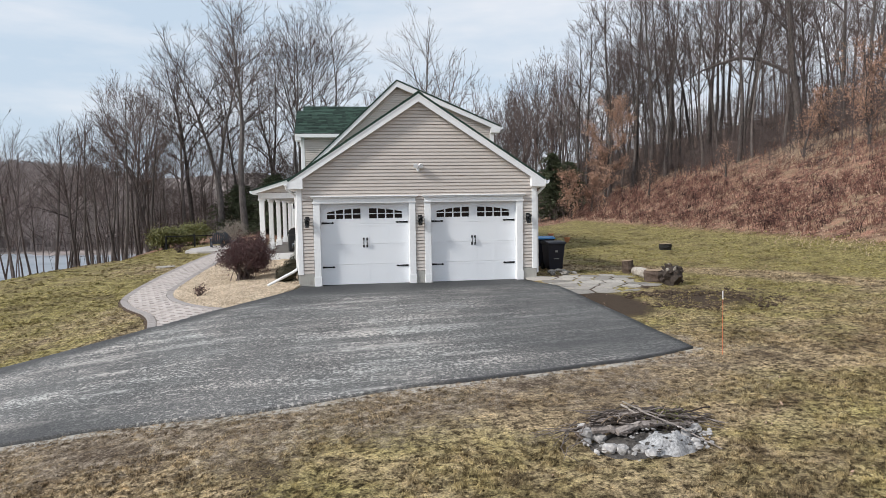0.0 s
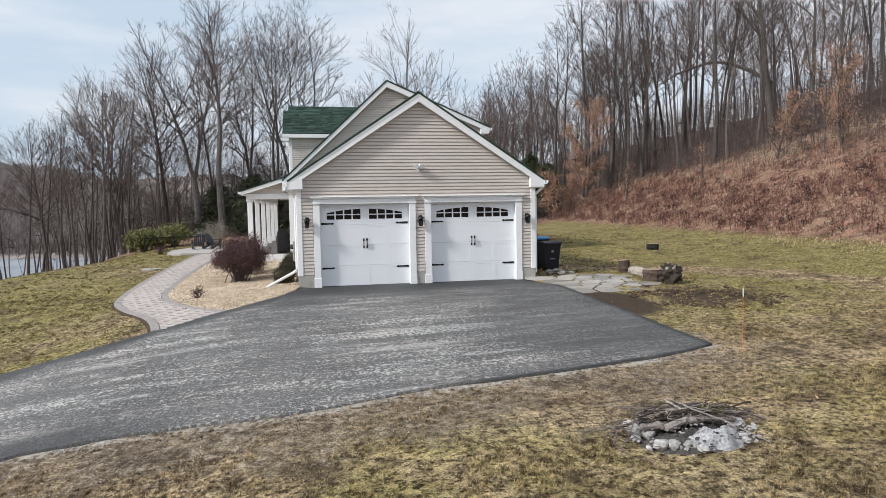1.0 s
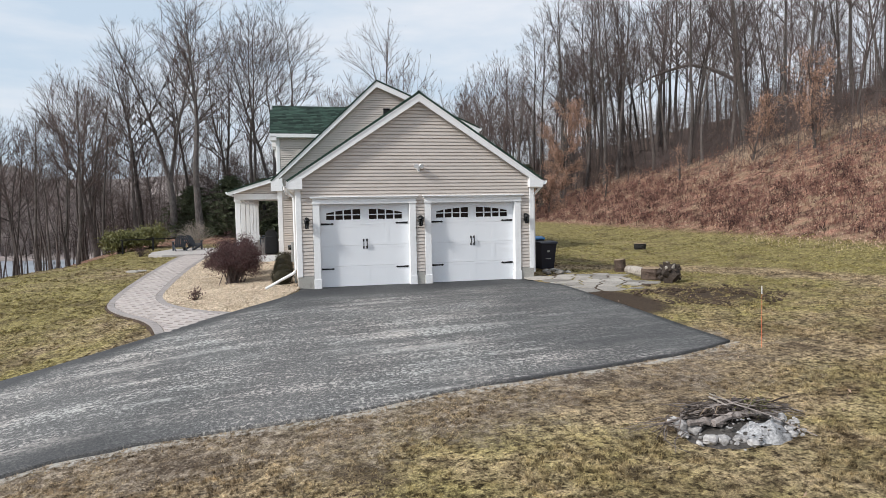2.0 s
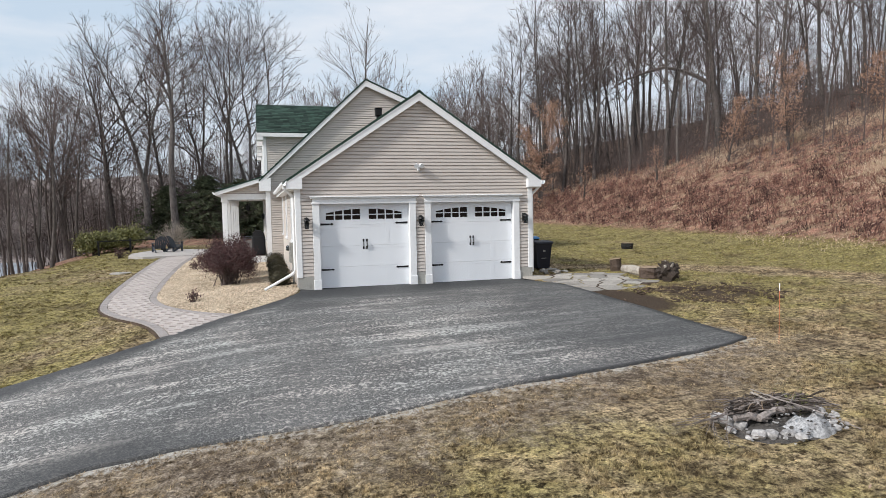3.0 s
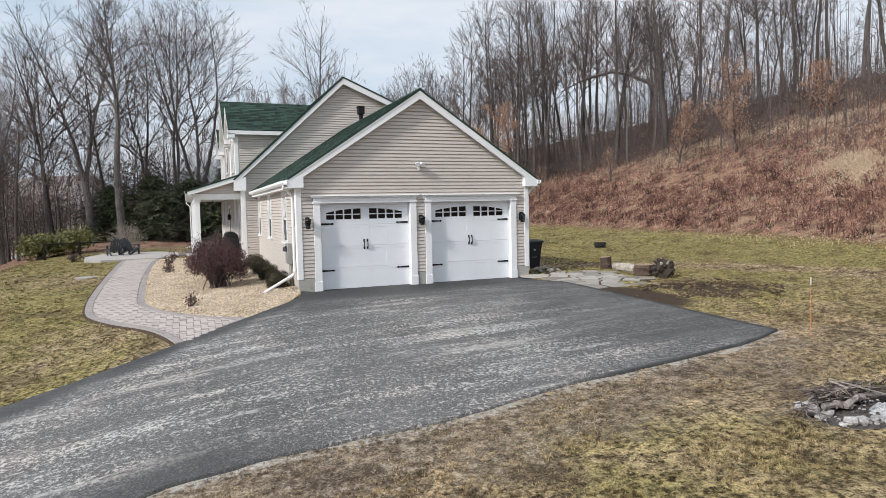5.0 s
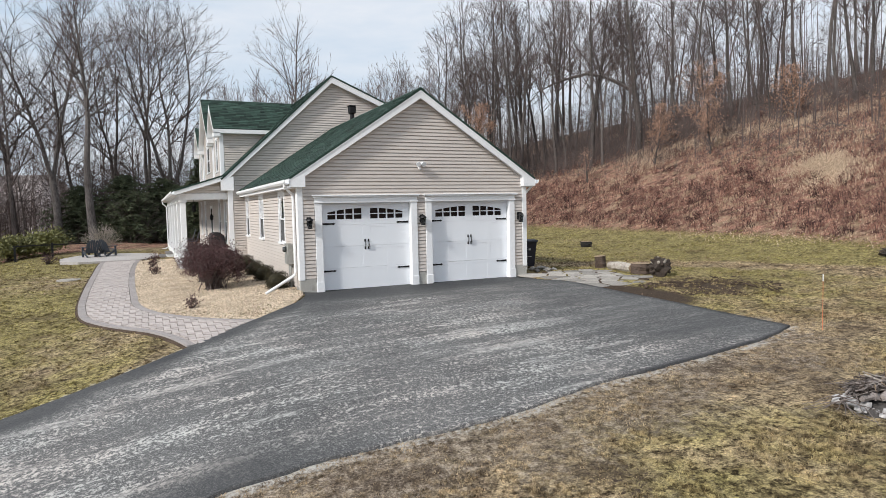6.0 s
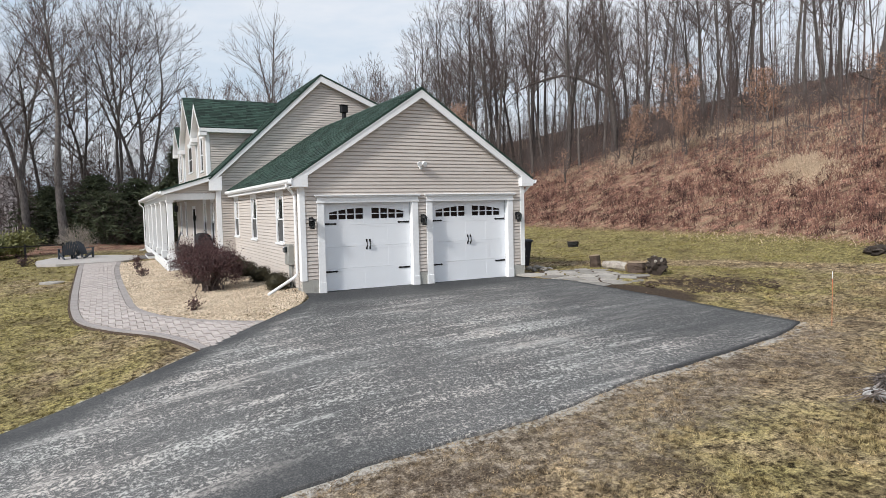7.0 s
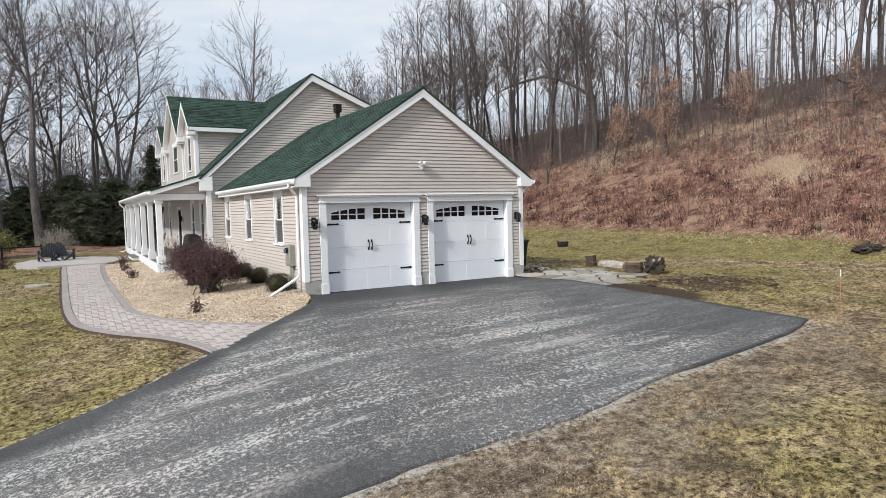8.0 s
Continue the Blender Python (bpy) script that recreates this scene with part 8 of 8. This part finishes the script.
v, f = leaf_cloud(c, 60000, 0.055, r2)
tagged(new("leaf_litter", raw_mesh("leaf_litter", v, f, M["litter_leaf"])), "fallen brown leaves on the bank", "leaves", "", "stuff")
# saplings and understorey at the woods' edge
p = np.concatenate([bank_points(4200, 9, 34, r2), np.stack([r2.uniform(-12, 30, 2600), r2.uniform(38, 75, 2600)], -1)])
me = stems_mesh("understorey", p, land(p[:, 0], p[:, 1]) - 0.05, r2.uniform(0.8, 3.0, len(p)), 0.011, r2, 0.16, 4)
me.materials[0] = M["twig"]
tagged(new("understorey", me), "thin grey-brown saplings under the trees", "saplings", "", "stuff")

y = r2.uniform(-22, 60, 9000)
p = np.stack([hill_edge(y) + wood_edge(y) + np.abs(r2.normal(0, 6.5, 9000)) - 1.0, y], -1)
patchy = np.array([noise.noise(Vector((a * 0.3, b * 0.3, 21))) for a, b in p])
p = p[(patchy > -0.1) & (p[:, 0] > hill_edge(p[:, 1]) + 3)]
me = stems_mesh("woods_edge_thicket", p, land(p[:, 0], p[:, 1]) - 0.04, r2.uniform(0.5, 2.1, len(p)), 0.014, r2, 0.3, 4)
me.materials[0] = M["twig"]
tagged(new("woods_edge_thicket", me), "dark tangled thicket along the edge of the woods", "thicket", "", "stuff")
y = r2.uniform(20, 92, 2600)
p = np.stack([np.maximum(hill_edge(y) + r2.uniform(13, 44, 2600) - 0.25 * np.maximum(0, y - 24), 18 + 0 * y), y], -1)
me = stems_mesh("young_woods", p, land(p[:, 0], p[:, 1]) - 0.05, r2.uniform(2.5, 7.0, len(p)), 0.019, r2, 0.07, 7, 0.14)
me.materials[0] = M["twig"]
tagged(new("young_woods", me), "crowded grey-brown young growth in the woods", "woods", "", "stuff")
p = np.stack([r2.uniform(-26, 3, 2300), r2.uniform(42, 80, 2300)], -1)
p = p[(p[:, 0] > -9) | (np.arange(2300) % 3 == 0)]
me = stems_mesh("back_thicket", p, land(p[:, 0], p[:, 1]) - 0.05, r2.uniform(3.0, 10.0, len(p)), 0.02, r2, 0.1, 9, 0.17)
me.materials[0] = M["twig"]
tagged(new("back_thicket", me), "grey tangle of young trees behind the evergreens", "woods", "", "stuff")
y = r2.uniform(-20, 100, 620)
p = np.stack([hill_edge(y) + r2.uniform(12, 60, 620) - 0.2 * np.maximum(0, y - 30), y], -1)
me = stems_mesh("pole_woods", p, land(p[:, 0], p[:, 1]) - 0.05, r2.uniform(6, 14, len(p)), 0.045, r2, 0.03, 0)
me.materials[0] = M["twig"]
tagged(new("pole_woods", me), "crowded thin bare poles deep in the woods", "woods", "", "stuff")

# slim trees crowding the ground behind the patio
rk = random.Random(19)
spots = [(-19.0 + 15.5 * ((k * 0.618) % 1.0), 46.0 + k * 1.05 + rk.uniform(-0.5, 0.5)) for k in range(20)]
joined("back_woods", [WOOD[1], WOOD[3], WOOD[5], WOOD[7]], [(x, y, rk.uniform(0, 360), rk.uniform(0.72, 0.98)) for x, y in spots], "slim bare trees crowded behind the patio", "woods")

# far woods beyond the lake, in a colour paled for the haze of distance
n = 16000
s = r2.uniform(118, 420, n)
q = r2.uniform(-190, 110, n)
p = np.stack([-0.6 * s + 0.8 * q, 0.8 * s + 0.6 * q], -1)
p = np.concatenate([p, np.stack([r2.uniform(-90, -20, 9000), r2.uniform(76, 150, 9000)], -1)])
p = p[((crest(p[:, 1]) - p[:, 0]) > 12) & (across(p[:, 0], p[:, 1]) > 122)]
shore = across(p[:, 0], p[:, 1]) < 175
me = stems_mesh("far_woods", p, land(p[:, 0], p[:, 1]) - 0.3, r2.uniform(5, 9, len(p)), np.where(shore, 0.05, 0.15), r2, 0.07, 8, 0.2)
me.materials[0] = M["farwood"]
tagged(new("far_woods", me), "bare woods on the far shore, colour paled for haze", "woods", "", "stuff")


# a few blown leaves on the lawn
p = np.stack([r2.uniform(-12, 20, 3200), r2.uniform(-17, 14, 3200)], -1)
ok = ~(inside(p[:, 0], p[:, 1], drive_poly) | inside(p[:, 0], p[:, 1], path_poly) | inside(p[:, 0], p[:, 1], bed_poly) | inside(p[:, 0], p[:, 1], edge_poly))
ok &= ~((p[:, 0] > -3) & (p[:, 0] < 8) & (p[:, 1] > -0.2)) & (r2.random(3200) < 0.25 + 0.75 * (p[:, 0] > 6))
p = p[ok]
c = np.stack([p[:, 0], p[:, 1], land(p[:, 0], p[:, 1]) + 0.025], -1)
v, f = leaf_cloud(c, len(c), 0.026, r2)
v[:, 2] = np.maximum(v[:, 2], land(v[:, 0], v[:, 1]) + 0.012)
tagged(new("blown_leaves", raw_mesh("blown_leaves", v, f, M["litter_leaf"])), "dry leaves blown over the lawn", "leaves", "", "stuff")


# lawn blades
def blade_points(n, x0, x1, y0, y1):
    m = n // 6
    p = np.repeat(np.stack([r2.uniform(x0, x1, m), r2.uniform(y0, y1, m)], -1), 6, axis=0)
    p = p + r2.normal(0, 0.022, p.shape)
    no = inside(p[:, 0], p[:, 1], drive_poly) | inside(p[:, 0], p[:, 1], path_poly) | inside(p[:, 0], p[:, 1], bed_poly) | inside(p[:, 0], p[:, 1], patio_poly) | inside(p[:, 0], p[:, 1], edge_poly)
    no |= (p[:, 0] > -0.1) & (p[:, 0] < 7.5) & (p[:, 1] > -0.6) & (p[:, 1] < 10.2)
    no |= np.hypot((p[:, 0] - FPX) / 1.0, (p[:, 1] - FPY) / 0.7) < 0.95
    no |= (p[:, 0] > 7.2) & (np.hypot((p[:, 0] - 7.7) / 1.15, (p[:, 1] + 4.9) / 2.2) < 0.9)
    no |= p[:, 0] > hill_edge(p[:, 1]) + 0.5
    thin = np.array([noise.noise(Vector((a * 1.1, b * 1.1, 6))) for a, b in p])
    strip = np.full(len(p), 9.0)
    for cx, cy in low_c[::3]:
        strip = np.minimum(strip, np.hypot(p[:, 0] - cx, p[:, 1] - cy))
    no |= (strip < 2.4) & (blotch_at(p[:, 0], p[:, 1]) > 0.5) & (r2.random(len(p)) < 0.7)
    return p[~no & (thin > -0.4)]


def blades(p, h, w, rg2):
    n = len(p)
    zz = land(p[:, 0], p[:, 1])
    tris = []
    for k in range(3):
        a = rg2.uniform(0, 6.28, n)
        b = np.stack([p[:, 0] + rg2.normal(0, 0.018, n), p[:, 1] + rg2.normal(0, 0.018, n), zz - 0.01], -1)
        o = np.stack([np.cos(a) * w, np.sin(a) * w, 0 * a], -1)
        hh = h * rg2.uniform(0.5, 1.2, n)
        t = b + np.stack([rg2.normal(0, 0.75, n) * hh, rg2.normal(0, 0.75, n) * hh, hh + 0.012], -1)
        tris.append(np.stack([b - o, b + o, t], 1))
    return np.stack(tris, 1).reshape(-1, 3)


vs = [blades(blade_points(120000, -5, 13, -17, -8.2), 0.02, 0.007, r2), blades(blade_points(62000, -14, 21, -9, 4), 0.034, 0.011, r2), blades(blade_points(32000, -15, 22, 3, 24), 0.045, 0.018, r2)]
v = np.concatenate(vs)
lawn_me = raw_mesh("lawn_grass", v, np.arange(len(v)).reshape(-1, 3), M["blade"])
low_d = np.full(len(v), 9.0)
for cx, cy in low_c[::2]:
    low_d = np.minimum(low_d, np.hypot(v[:, 0] - cx, v[:, 1] - cy))
lawn_me.attributes.new("lush", "FLOAT", "POINT").data.foreach_set("value", (step01(v[:, 0], 8, 13) * step01(v[:, 1], -9, -3) + 0.6 * step01(-v[:, 0], 3.5, 6) - trodden(v[:, 0], v[:, 1])).astype(np.float32))
lawn_me.attributes.new("worn", "FLOAT", "POINT").data.foreach_set("value", (np.clip(0.9 - low_d / 3.4, 0, 1) * step01(-v[:, 0], -11, -5) ** 0.5).astype(np.float32))
tagged(new("lawn_grass", lawn_me), "short straw-coloured winter grass", "grass", "", "stuff")
